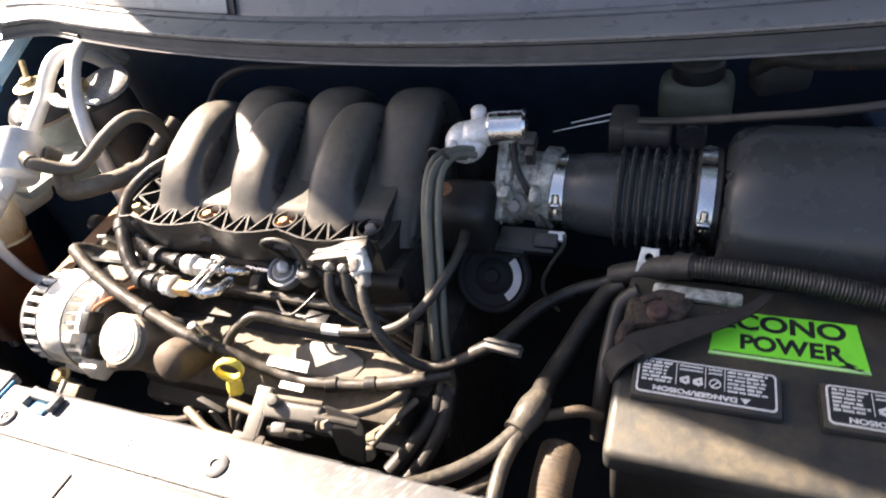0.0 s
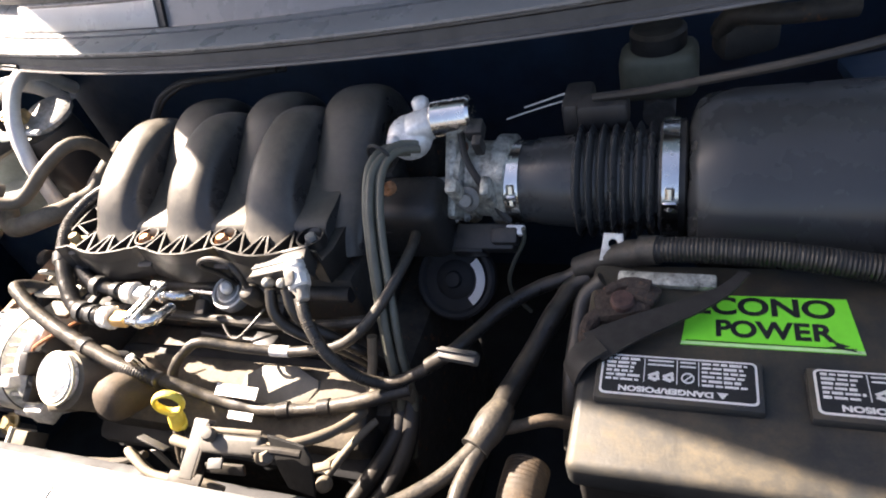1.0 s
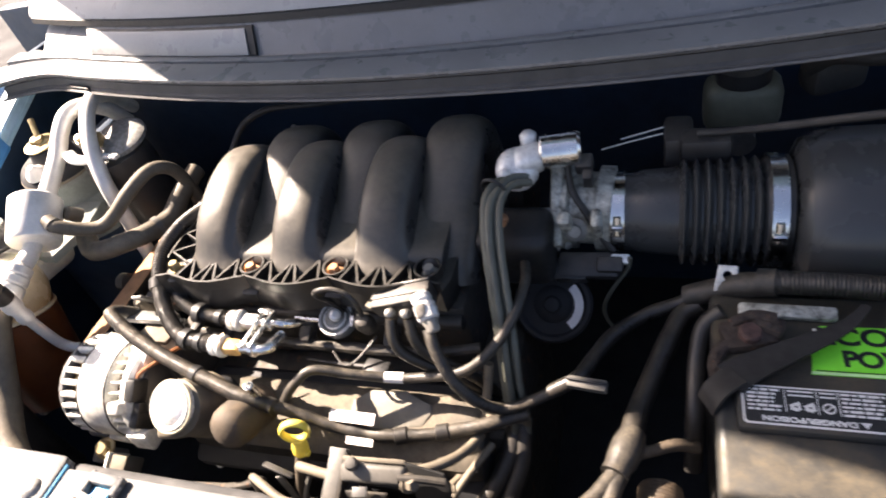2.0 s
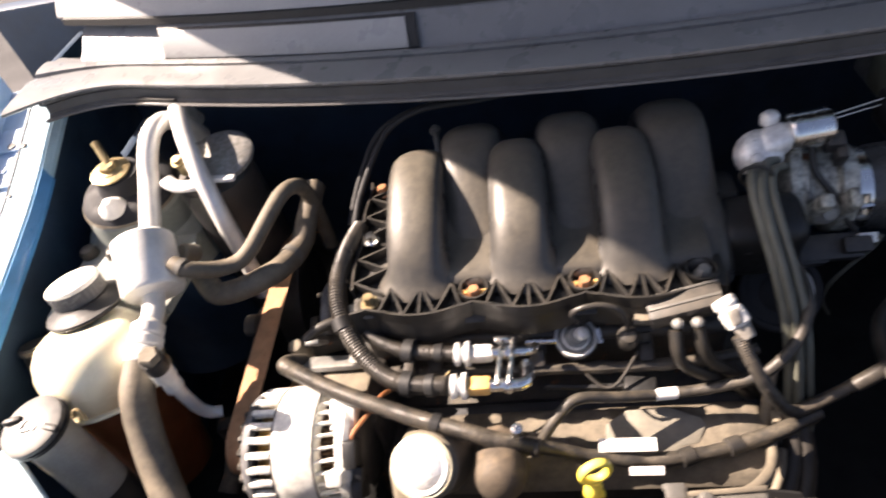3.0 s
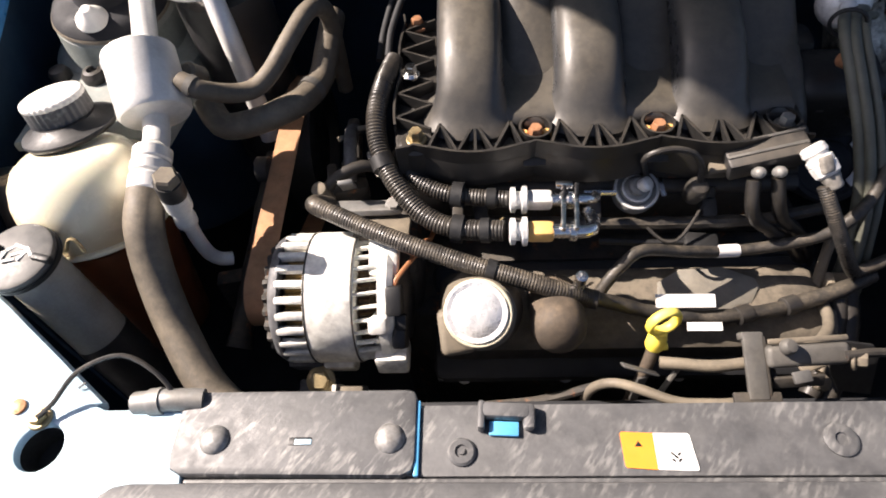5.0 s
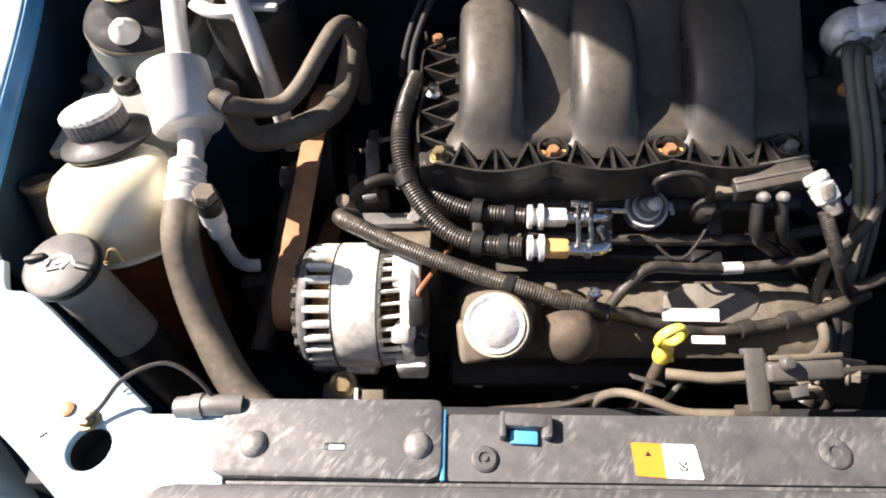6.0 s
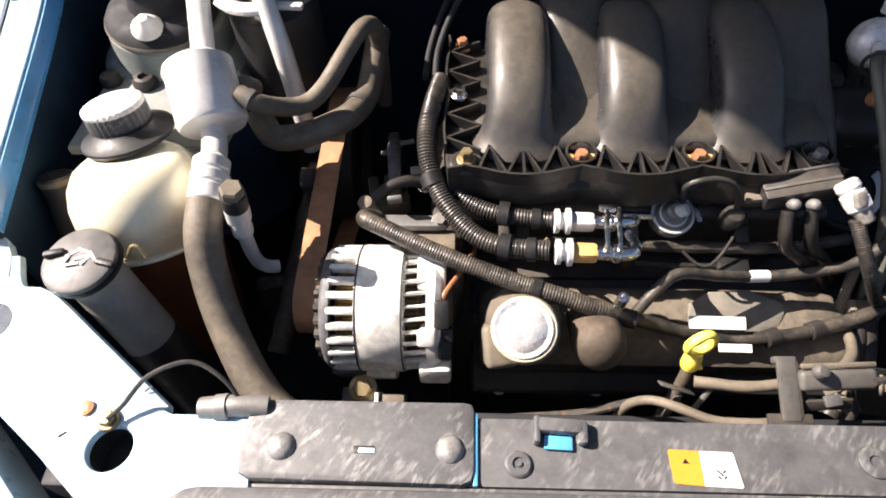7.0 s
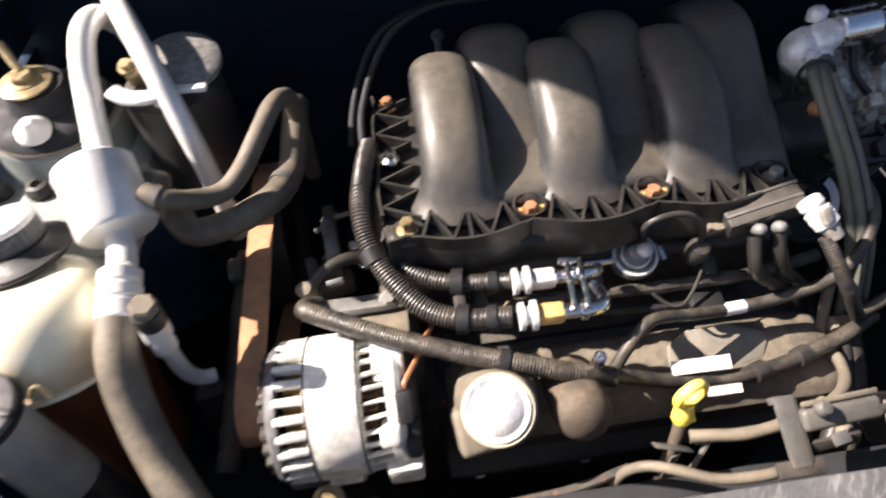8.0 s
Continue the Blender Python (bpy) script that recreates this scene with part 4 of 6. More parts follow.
    xs = [x0 + round_end * (1 - math.cos(math.pi / 2 * i / steps)) for i in range(steps + 1)]
    ks = [0.80 + 0.20 * math.sin(math.pi / 2 * i / steps) for i in range(steps + 1)]
    mids = [(x0 + round_end + (x1 - x0 - 2 * round_end) * i / 20, 1.0) for i in range(1, 20)]
    line = list(zip(xs, ks)) + mids + [(x0 + x1 - x, k) for x, k in reversed(list(zip(xs, ks)))]
    rows = []
    for x, k in line:
        rows.append([bm.verts.new(V(x, centre[0], centre[1]) + turn @ V(0, -u, v)) for u, v in section(k)])
    for a, b in zip(rows, rows[1:]):
        for j in range(len(a) - 1):
            bm.faces.new((a[j], b[j], b[j + 1], a[j + 1]))
        bm.faces.new((a[-1], b[-1], b[0], a[0]))
    bm.faces.new(rows[0])
    bm.faces.new(rows[-1][::-1])
    return bm


valve = thing("valve_cover", (0.09, -0.10, 0.70), "cast valve cover under a coat of tan dust", "valve cover")
part("cover", along_x(-0.092, 0.268, cover_section, (-0.106, 0.732), radians(22)), "cover_dust", valve)
# flange coloured near black, as the shade leaves it
part("flange", box((0.372, 0.108, 0.010), (0.088, -0.090, 0.706), (20, 0, 0), 0.004), "dark", valve)
part("raised_panel", moved(slab([(-0.054, -0.018), (0.013, -0.027), (0.019, -0.016), (0.034, -0.014), (0.043, 0.002), (0.040, 0.010), (0.010, 0.022), (-0.030, 0.020), (-0.050, 0.008)], -0.006, 0.004, 0.002), pose(0.166, -0.0865, 0.7665, 22, 0, 0)), "plateau", valve, "pale dusty raised panel")
for x in (-0.07, 0.03, 0.14, 0.245):
    part("bolt", hexbolt((x, -0.052, 0.730), (0, 0.1, 1), 0.005, 0.006), "grey_metal", valve)
    part("bolt", hexbolt((x, -0.140, 0.698), (0, -0.5, 1), 0.005, 0.006), "grey_metal", valve)


def ring_bm(at, axis, r, thick, flat=1.0):
    """A torus."""
    turn = V(0, 0, 1).rotation_difference(Vector(axis).normalized()).to_matrix()
    bm = bmesh.new()
    rows = []
    for i in range(28):
        a = 2 * math.pi * i / 28
        rows.append([bm.verts.new(Vector(at) + turn @ V((r + thick * math.cos(b)) * math.cos(a), (r + thick * math.cos(b)) * math.sin(a), thick * flat * math.sin(b))) for b in [2 * math.pi * j / 10 for j in range(10)]])
    for i in range(28):
        p, q = rows[i - 1], rows[i]
        for j in range(10):
            bm.faces.new((p[j], p[(j + 1) % 10], q[(j + 1) % 10], q[j]))
    return bm


oil_axis = V(-0.04, -0.62, 0.80)
oil = thing("oil_filler", (-0.054, -0.14, 0.76), "oil filler neck closed by a bright shiny cap", "oil filler")
neck = part("neck", lathe([(0.0370, -0.050), (0.0345, -0.034), (0.0310, -0.018), (0.0305, -0.012), (0.0305, -0.006), (0.027, -0.004)], (-0.053, -0.147, 0.831), oil_axis, 48), "head", oil, "dusty cast rim")
part("pipe", lathe([(0.031, -0.075), (0.030, -0.018)], (-0.053, -0.147, 0.831), oil_axis, 40), "dark", oil, "dark neck")
part("cap", lathe([(0.0260, -0.006), (0.0268, -0.003), (0.0268, 0.003), (0.0252, 0.0055), (0.021, 0.0045), (0.016, 0.007), (0.003, 0.0085)], (-0.055, -0.145, 0.833), oil_axis, 40), "foil", oil, "bright metal cap")
part("bead", ring_bm(V(-0.054, -0.146, 0.833) + oil_axis.normalized() * 0.002, oil_axis, 0.0272, 0.0016), "brake_cream", oil, "cream-coloured bead")
part("web", box((0.030, 0.040, 0.030), (-0.074, -0.142, 0.797), (35, 0, 8), 0.006, 3), "head", oil)
breather = thing("breather_stub", (0.014, -0.13, 0.77), "brown dusty round rubber stub on the valve cover", "breather")
part("stub", lathe([(0.024, -0.060), (0.0240, -0.014), (0.0228, -0.006), (0.0195, 0.000), (0.013, 0.0045), (0.006, 0.0062), (0.001, 0.0066)], (0.013, -0.158, 0.817), (-0.03, -0.85, 0.46), 40), "dusty_rubber", breather)

dip = thing("dipstick", (0.10, -0.16, 0.70), "yellow dipstick ring in its dirty metal tube", "dipstick")


ring = part("ring", ring_bm((0.0965, -0.1530, 0.8250), (0.30, -0.90, 0.05), 0.0130, 0.0026, 1.7), "yellow", dip, "yellow plastic finger ring", 1.2)
part("stem", join(lathe([(0.0068, 0), (0.0082, 0.003), (0.0082, 0.012), (0.0062, 0.020)], (0.0935, -0.1590, 0.7925), (0.12, 0.25, 1), 20), box((0.012, 0.007, 0.004), (0.0985, -0.1600, 0.7960), (0, 0, 0), 0.0015)), "yellow", ring)
part("tube", tube([(0.0935, -0.160, 0.794), (0.089, -0.169, 0.775), (0.082, -0.178, 0.74), (0.075, -0.185, 0.66)], 0.0055, 12), "dusty_rubber", dip)

# ---- intake manifold ----
manifold = thing("intake_manifold", (0.06, 0.09, 0.85), "black nylon intake manifold with six arched runners", "intake manifold")
FRONT = [(0.040, 0.858), (0.037, 0.882), (0.042, 0.904), (0.060, 0.921), (0.086, 0.932), (0.114, 0.9385), (0.142, 0.936), (0.167, 0.914), (0.178, 0.87)]
REAR = [(0.030, 0.850), (0.040, 0.864), (0.062, 0.877), (0.094, 0.896), (0.128, 0.918), (0.158, 0.934), (0.184, 0.932), (0.208, 0.912), (0.222, 0.87)]


def runner(x, path, wide, thick, flare, inward=1.0):
    """An arched duct of rounded section; it flares where it meets the flange."""
    line = curve_points([(x, y, z) for y, z in path], 0.0025)
    secs = []
    for i, p in enumerate(line):
        t = i / (len(line) - 1)
        foot = math.exp(-max(0.0, p.z - 0.888) / 0.0085) if t < 0.5 else 0.0
        w = wide * (1 + flare * foot)
        sec = []
        for j in range(28):
            a = 2 * math.pi * j / 28
            c, s = math.cos(a), math.sin(a)
            e = 0.78
            deep = thick * (1 + 1.5 * flare * foot) if s < 0 else thick * inward
            sec.append((w * math.copysign(abs(c) ** e, c), deep * math.copysign(abs(s) ** e, s)))
        secs.append(sec)
    return sweep(line, secs)


for k in range(3):
    part("runner", runner(0.106 * k + 0.001, REAR, 0.0355, 0.025, 0.10), "plenum", manifold)
    part("runner", runner(0.106 * k - 0.056, FRONT, 0.0300, 0.024, 0.48, 1.8), "plenum", manifold)
part("skirt", moved(slab([(0.011, 0.86), (0.0115, 0.888), (0.0135, 0.895), (0.019, 0.9000), (0.028, 0.9025), (0.044, 0.9035), (0.062, 0.906), (0.092, 0.917), (0.126, 0.931), (0.18, 0.930), (0.20, 0.86)], -0.082, 0.225, 0.002), Matrix(((0, 0, 1, 0), (1, 0, 0, 0), (0, 1, 0, 0), (0, 0, 0, 1)))), "plenum", manifold)
part("plenum", box((0.31, 0.09, 0.07), (0.075, 0.190, 0.872), (0, 0, 0), 0.035, 4), "plenum", manifold)


def scalloped(grow=0.0):
    pts = []
    for i in range(97):
        x = -0.122 + 0.352 * i / 96
        s = (x + 0.106) / 0.106
        bulge = 0.017 * abs(math.sin(math.pi * s)) ** 0.7
        boss = 0.004 * math.exp(-((s - round(s)) / 0.09) ** 2)
        pts.append((x, -0.009 - bulge - boss - grow))
    pts += [(0.236, 0.0), (0.236, 0.19), (-0.118, 0.19)]
    for i in range(1, 24):
        y = 0.19 - 0.185 * i / 24
        pts.append((-0.124 - grow - 0.004 * abs(math.sin(math.pi * y / 0.083)), y))
    return pts


rim = part("flange", slab(scalloped(), 0.856, 0.886, 0.0015), "flange", manifold, "scalloped black flange with triangular ribs", 0.5)


def lip_wall():
    """The thin upright lip round the flange's front and side."""
    outer = scalloped()
    path = outer[:97]
    side = [(x, y) for x, y in outer[100:]]
    bm = bmesh.new()
    for run in (path, side[::-1]):
        rows = []
        for i, (x, y) in enumerate(run):
            a, b = run[max(i - 1, 0)], run[min(i + 1, len(run) - 1)]
            d = V(b[0] - a[0], b[1] - a[1], 0).normalized()
            nrm = V(-d.y, d.x, 0)
            if run is not path:
                nrm = V(1, 0, 0)
            p = V(x, y, 0)
            rows.append([bm.verts.new(q) for q in (p + V(0, 0, 0.884), p + V(0, 0, 0.8985), p + nrm * 0.0022 + V(0, 0, 0.8985), p + nrm * 0.0022 + V(0, 0, 0.884))])
        for a, b in zip(rows, rows[1:]):
            for j in range(4):
                bm.faces.new((a[j], b[j], b[(j + 1) % 4], a[(j + 1) % 4]))
        bm.faces.new(rows[0])
        bm.faces.new(rows[-1][::-1])
    return bm


part("lip", lip_wall(), "flange", rim)


def rib(a, b, z0=0.884, z1=0.898, w=0.0022):
    a, b = V(*a, 0), V(*b, 0)
    d = b - a
    return box((d.length, w, z1 - z0), ((a.x + b.x) / 2, (a.y + b.y) / 2, (z0 + z1) / 2), (0, 0, math.degrees(math.atan2(d.y, d.x))), 0)


for k in range(3):
    x0 = -0.106 + 0.106 * k
    for ax, fx in ((0.022, 0.013), (0.022, 0.037), (0.053, 0.038), (0.053, 0.053), (0.053, 0.068), (0.084, 0.069), (0.084, 0.093)):
        edge = -0.009 - 0.017 * abs(math.sin(math.pi * fx / 0.106)) ** 0.7 + 0.002
        part("rib", rib((x0 + ax, 0.012), (x0 + fx, edge), w=0.0024), "flange", rim)
    part("boss_wall", moved(lathe([(0.0145, 0.0), (0.0145, 0.014), (0.0125, 0.014), (0.0125, 0.0)], (x0 + 0.106, 0.004, 0.884), seg=28), Matrix()), "flange", rim)
ys = [0.006 + 0.0165 * i for i in range(11)]
for i, (a, b) in enumerate(zip(ys, ys[1:])):
    part("rib", rib((-0.124, a) if i % 2 else (-0.092, a), (-0.092, b) if i % 2 else (-0.124, b)), "flange", rim)
for x, y, z, m, s in ((-0.105, -0.002, 0.893, "zinc", 1.0), (0.0, 0.0, 0.890, "copper", 1.0), (0.106, 0.0, 0.890, "copper", 1.0), (0.214, 0.002, 0.890, "grey_metal", 1.0), (-0.113, 0.083, 0.897, "steel", 0.9), (-0.111, 0.168, 0.892, "copper", 1.0)):
    b = part("bolt", hexbolt((x, y, z), (0, 0, 1), 0.0062 * s, 0.011, 1.5), m, rim, {"copper": "rusty copper-coloured bolt", "zinc": "yellowed bolt", "grey_metal": "grey bolt", "steel": "bright bolt"}[m])
part("corner_boss", lathe([(0.017, -0.045), (0.0165, 0.0), (0.014, 0.002)], (-0.105, -0.002, 0.889), seg=28), "flange", rim)
for x in (0.0, 0.106):
    part("clip_plate", box((0.020, 0.008, 0.0025), (x - 0.001, -0.018, 0.876), (25, 0, 0), 0.001), "flange", rim)
    for s in (-1, 1):
        part("retainer", lathe([(0.0045, 0), (0.0045, 0.006), (0.003, 0.008)], (x + 0.010 * s, 0.001, 0.887), seg=12), "amber", rim, "small tan retainer")
part("vacuum_nipple", join(tube([(-0.048, 0.225, 0.870), (-0.048, 0.244, 0.905), (-0.048, 0.246, 0.924)], 0.004, 10), lathe([(0.007, 0), (0.007, 0.004), (0.004, 0.006)], (-0.048, 0.246, 0.916), seg=14)), "grey_metal", manifold, "small metal nipple")

loop = "black rubber vacuum hose looped behind the manifold"
solo("vacuum_hose", tube([(-0.138, 0.115, 0.895), (-0.136, 0.150, 0.902), (-0.124, 0.185, 0.918), (-0.108, 0.200, 0.940), (-0.088, 0.206, 0.959), (-0.050, 0.212, 0.972), (0.010, 0.216, 0.972), (0.080, 0.235, 0.965)], 0.0036, 12), "dark", loop, "hose", "vacuum hoses")
solo("vacuum_hose", tube([(-0.150, 0.130, 0.880), (-0.146, 0.165, 0.892), (-0.134, 0.200, 0.912), (-0.116, 0.218, 0.936), (-0.092, 0.226, 0.952), (-0.050, 0.232, 0.962), (0.010, 0.236, 0.960), (0.080, 0.255, 0.955)], 0.0036, 12), "dark", loop, "hose", "vacuum hoses")

# ---- alternator ----
alt = thing("alternator", (-0.18, -0.09, 0.70), "cast aluminium alternator with slotted ends", "alternator")
AC = (-0.090, 0.786)


def disc(profile, seg=48, x=0.0):
    return lathe(profile, (x, AC[0], AC[1]), (1, 0, 0), seg)


def toothed(x0, x1, r0, r1, count, thick):
    """Vent fins round an end housing, as one set of bars."""
    bars = []
    for i in range(count):
        a = 2 * math.pi * i / count
        mid = V((x0 + x1) / 2, AC[0] + (r0 + r1) / 2 * math.cos(a), AC[1] + (r0 + r1) / 2 * math.sin(a))
        bars.append(((x1 - x0, r1 - r0, thick), mid, a))
    return bars


part("stator", disc([(0.050, -0.212), (0.0605, -0.212), (0.0615, -0.209), (0.0615, -0.171), (0.0605, -0.168), (0.050, -0.168)]), "cast", alt, "pale stator band")
for gx in (-0.2108, -0.1692):
    part("groove", disc([(0.0606, gx - 0.0007), (0.0618, gx - 0.0007), (0.0618, gx + 0.0007), (0.0606, gx + 0.0007)]), "iron", alt)
part("front_plate", disc([(0.012, -0.246), (0.036, -0.245), (0.040, -0.241), (0.012, -0.236)]), "cast", alt)
part("fan", lathe([(0.030, 0.0), (0.0525, 0.0), (0.0535, 0.002), (0.0535, 0.005), (0.030, 0.006)], (-0.2495, *AC), (1, 0, 0), 96, 24, 0.005, (1, 2, 3)), "iron", alt, "dark scalloped fan", 0.5)
part("front_ring", disc([(0.036, -0.2445), (0.0530, -0.2445), (0.0575, -0.2425), (0.0600, -0.2385), (0.0600, -0.2345), (0.0530, -0.2340), (0.036, -0.2380)]), "sooty", alt, "sooty front ring")
part("front_drum", disc([(0.026, -0.236), (0.036, -0.236), (0.036, -0.150), (0.026, -0.150)]), "iron", alt, "dark rotor inside")
part("winding", lathe([(0.042, -0.232), (0.0500, -0.230), (0.0515, -0.214), (0.042, -0.212)], (0, *AC), (1, 0, 0), 144, 48, 0.0022, (1, 2)), "copper_coil", alt, "yellow copper windings behind the slots", 0.5)
# rear winding in a darker brown than the front one
part("winding", lathe([(0.036, -0.168), (0.0440, -0.167), (0.0430, -0.156), (0.036, -0.152)], (0, *AC), (1, 0, 0), 144, 48, 0.0022, (1, 2)), "dark_coil", alt, "dark copper windings behind the rear slots", 0.5)
for size, mid, a in toothed(-0.237, -0.209, 0.053, 0.0612, 26, 0.0068):
    part("fin", box(size, mid, (math.degrees(a), 0, 0), 0.0022, 2), "cast", alt)
for size, mid, a in toothed(-0.169, -0.146, 0.0530, 0.0585, 30, 0.0030):
    part("fin", box(size, mid, (math.degrees(a), 0, 7), 0.0014, 1), "cast", alt)
part("lower_lug", box((0.034, 0.022, 0.030), (-0.225, -0.133, 0.746), (20, 0, 0), 0.005), "sooty", alt, "sooty lower lug")
part("rear_ring", disc([(0.046, -0.148), (0.0600, -0.147), (0.0605, -0.139), (0.057, -0.134), (0.044, -0.132)]), "cast", alt)
part("rear_cap", disc([(0.010, -0.122), (0.038, -0.124), (0.046, -0.130), (0.046, -0.140)]), "plastic", alt, "black plastic rear cap")
part("rear_pad", box((0.030, 0.030, 0.028), (-0.140, -0.142, 0.770), (0, 0, 0), 0.004), "cast", alt)
part("rear_pad", box((0.026, 0.036, 0.020), (-0.143, -0.082, 0.836), (24, 0, 0), 0.004), "cast", alt)
part("rear_wall", box((0.016, 0.014, 0.060), (-0.146, -0.128, 0.806), (42, 0, 0), 0.003), "cast", alt)
part("rear_plate", box((0.052, 0.034, 0.006), (-0.148, -0.046, 0.834), (-14, 0, 0), 0.002), "head", alt, "tan plate under the bracket")
part("plug", join(box((0.014, 0.026, 0.024), (-0.133, -0.120, 0.826), (38, 0, 0), 0.003), box((0.010, 0.014, 0.012), (-0.128, -0.134, 0.812), (38, 0, 0), 0.002), box((0.012, 0.020, 0.030), (-0.130, -0.140, 0.796), (30, 0, 0), 0.003)), "ink", alt, "black connector")
part("ear", box((0.030, 0.022, 0.030), (-0.193, -0.134, 0.745), (20, 0, 0), 0.004), "cast", alt)
bar = part("top_bracket", moved(slab([(-0.208, 0.000), (-0.204, 0.008), (-0.196, 0.010), (-0.140, 0.009), (-0.131, 0.007), (-0.128, 0.000), (-0.131, -0.008), (-0.140, -0.010), (-0.196, -0.010), (-0.204, -0.008)], 0, 0.006, 0.0015, holes=((-0.137, 0.0, 0.0045),)), Matrix.Translation(V(0, -0.026, 0.836)) @ Matrix.Rotation(radians(-18), 4, "X")), "grey_metal", alt, "flat grey bracket with rounded ends")
part("bolt", hexbolt((-0.137, -0.026, 0.842), (0, -0.3, 1), 0.006, 0.006), "grey_metal", bar)
part("bolt", hexbolt((-0.2105, -0.1570, 0.746), (0, -0.45, 1), 0.0095, 0.009), "zinc", alt, "yellow zinc bolt")
part("bolt", hexbolt((-0.150, -0.012, 0.811), (0, 0, 1), 0.006, 0.006), "grey_metal", alt)
part("foot", box((0.024, 0.024, 0.030), (-0.1815, -0.1690, 0.730), (25, 0, 0), 0.002), "head", alt, "tan bracket plate")
part("foot_edge", box((0.004, 0.022, 0.034), (-0.1960, -0.1670, 0.732), (25, 0, 0), 0.001), "cast", alt, "pale edge of the bracket")
part("bolt_seat", box((0.034, 0.020, 0.024), (-0.2150, -0.1580, 0.728), (25, 0, 0), 0.003), "sooty", alt, "sooty bolt seat")
part("plate", box((0.014, 0.004, 0.042), (-0.182, -0.006, 0.850), (35, 0, 10), 0.001), "grey_metal", alt, "upright grey strap")
alt.location = V(*alt.location) + V(0.007, -0.005, -0.004)
solo("alternator_wire", tube([(-0.128, -0.122, 0.824), (-0.124, -0.112, 0.834), (-0.112, -0.090, 0.832), (-0.103, -0.067, 0.826), (-0.098, -0.050, 0.81), (-0.095, -0.03, 0.80)], 0.0024, 8), "red_wire", "orange-brown wire on the alternator plug", "wire")
bracket_back = thing("tensioner_bracket", (-0.185, 0.03, 0.80), "dirty dark bracket with a dusty boss behind the alternator", "bracket")
part("arm", join(box((0.040, 0.020, 0.022), (-0.185, 0.026, 0.796), (0, 0, 12), 0.005), box((0.012, 0.05, 0.012), (-0.205, 0.04, 0.794), (0, 0, 10), 0.003)), "iron", bracket_back)
part("boss", lathe([(0.0085, -0.020), (0.0085, 0.006), (0.0070, 0.009), (0.0030, 0.010)], (-0.206, 0.000, 0.825), (-0.1, -0.3, 1), 18), "head", bracket_back, "dusty tan boss")
part("stub", box((0.018, 0.010, 0.010), (-0.156, 0.050, 0.822), (10, 0, 8), 0.002), "grey_metal", bracket_back, "grey stub")
part("nut", hexbolt((-0.150, 0.030, 0.822), (0.2, -0.4, 1), 0.0055, 0.007), "steel", bracket_back, "bright nut")
solo("bracket_arm", join(box((0.014, 0.090, 0.024), (-0.187, 0.085, 0.790), (8, 0, 4), 0.004), box((0.022, 0.02, 0.02), (-0.182, 0.046, 0.806), (0, 0, 20), 0.004)), "iron", "dark dusty arm beside the manifold", "bracket")
crossover = thing("crossover_pipe", (-0.185, 0.04, 0.80), "dark pipe that rises behind the alternator and bends over", "pipe")
part("riser", tube([(-0.187, 0.125, 0.790), (-0.187, 0.098, 0.815), (-0.184, 0.070, 0.828), (-0.181, 0.040, 0.826), (-0.181, 0.022, 0.816)], 0.0068, 14), "sooty", crossover)
part("elbow", tube([(-0.205, 0.002, 0.820), (-0.196, 0.010, 0.828), (-0.182, 0.020, 0.832), (-0.166, 0.026, 0.833), (-0.152, 0.028, 0.828)], 0.0062, 14), "rubber", crossover, "black rubber elbow")
part("clip", box((0.016, 0.006, 0.003), (-0.171, 0.092, 0.824), (10, 0, 14), 0.001), "head", crossover, "tan clip")
part("clip", box((0.008, 0.006, 0.003), (-0.194, 0.074, 0.826), (10, 0, 20), 0.001), "head", crossover, "tan clip")

# ---- looms and hoses over the engine ----
fuel_hoses = "ribbed black convoluted tube curving to the fuel rail"
run = thing("convoluted_tube", (-0.10, 0.0, 0.84), fuel_hoses, "convoluted tube", "convoluted tubes")
part("sleeve", corrugated([(-0.132, 0.112, 0.893), (-0.138, 0.070, 0.900), (-0.143, 0.030, 0.896), (-0.140, 0.000, 0.882), (-0.125, -0.030, 0.866), (-0.100, -0.056, 0.853), (-0.072, -0.070, 0.850), (-0.030, -0.078, 0.855)], 0.0096, 0.0030, 0.0008, 16), "loom", run)
part("tape_wrap", hook((-0.137, -0.012, 0.8755), 0.0096, (0.3, -0.7, -0.38), 0.0012, 0.006), "ink", run, "black tape wrap")
part("cuff", hook((-0.046, -0.0755, 0.8530), 0.0094, (1, -0.1, 0.1), 0.0016, 0.004), "ink", run, "black end cuff")
run = thing("convoluted_tube", (-0.10, 0.0, 0.84), fuel_hoses, "convoluted tube", "convoluted tubes")
part("sleeve", corrugated([(-0.124, 0.010, 0.868), (-0.116, -0.012, 0.863), (-0.098, -0.026, 0.858), (-0.072, -0.036, 0.855), (-0.025, -0.042, 0.854)], 0.0082, 0.0030, 0.0008, 16), "loom", run)
part("cuff", hook((-0.040, -0.0405, 0.8542), 0.0080, (1, -0.1, 0), 0.0016, 0.004), "ink", run, "black end cuff")
saddle = thing("tube_saddle", (-0.068, -0.055, 0.83), "black plastic saddle that joins two ribbed tubes", "clip")
part("ring", lathe([(0.008, -0.005), (0.0125, -0.005), (0.0125, 0.005), (0.008, 0.005)], (-0.070, -0.0365, 0.855), (1, -0.2, 0), 24), "ink", saddle)
part("ring", lathe([(0.008, -0.005), (0.0125, -0.005), (0.0125, 0.005), (0.008, 0.005)], (-0.070, -0.0705, 0.850), (1, -0.2, 0), 24), "ink", saddle)
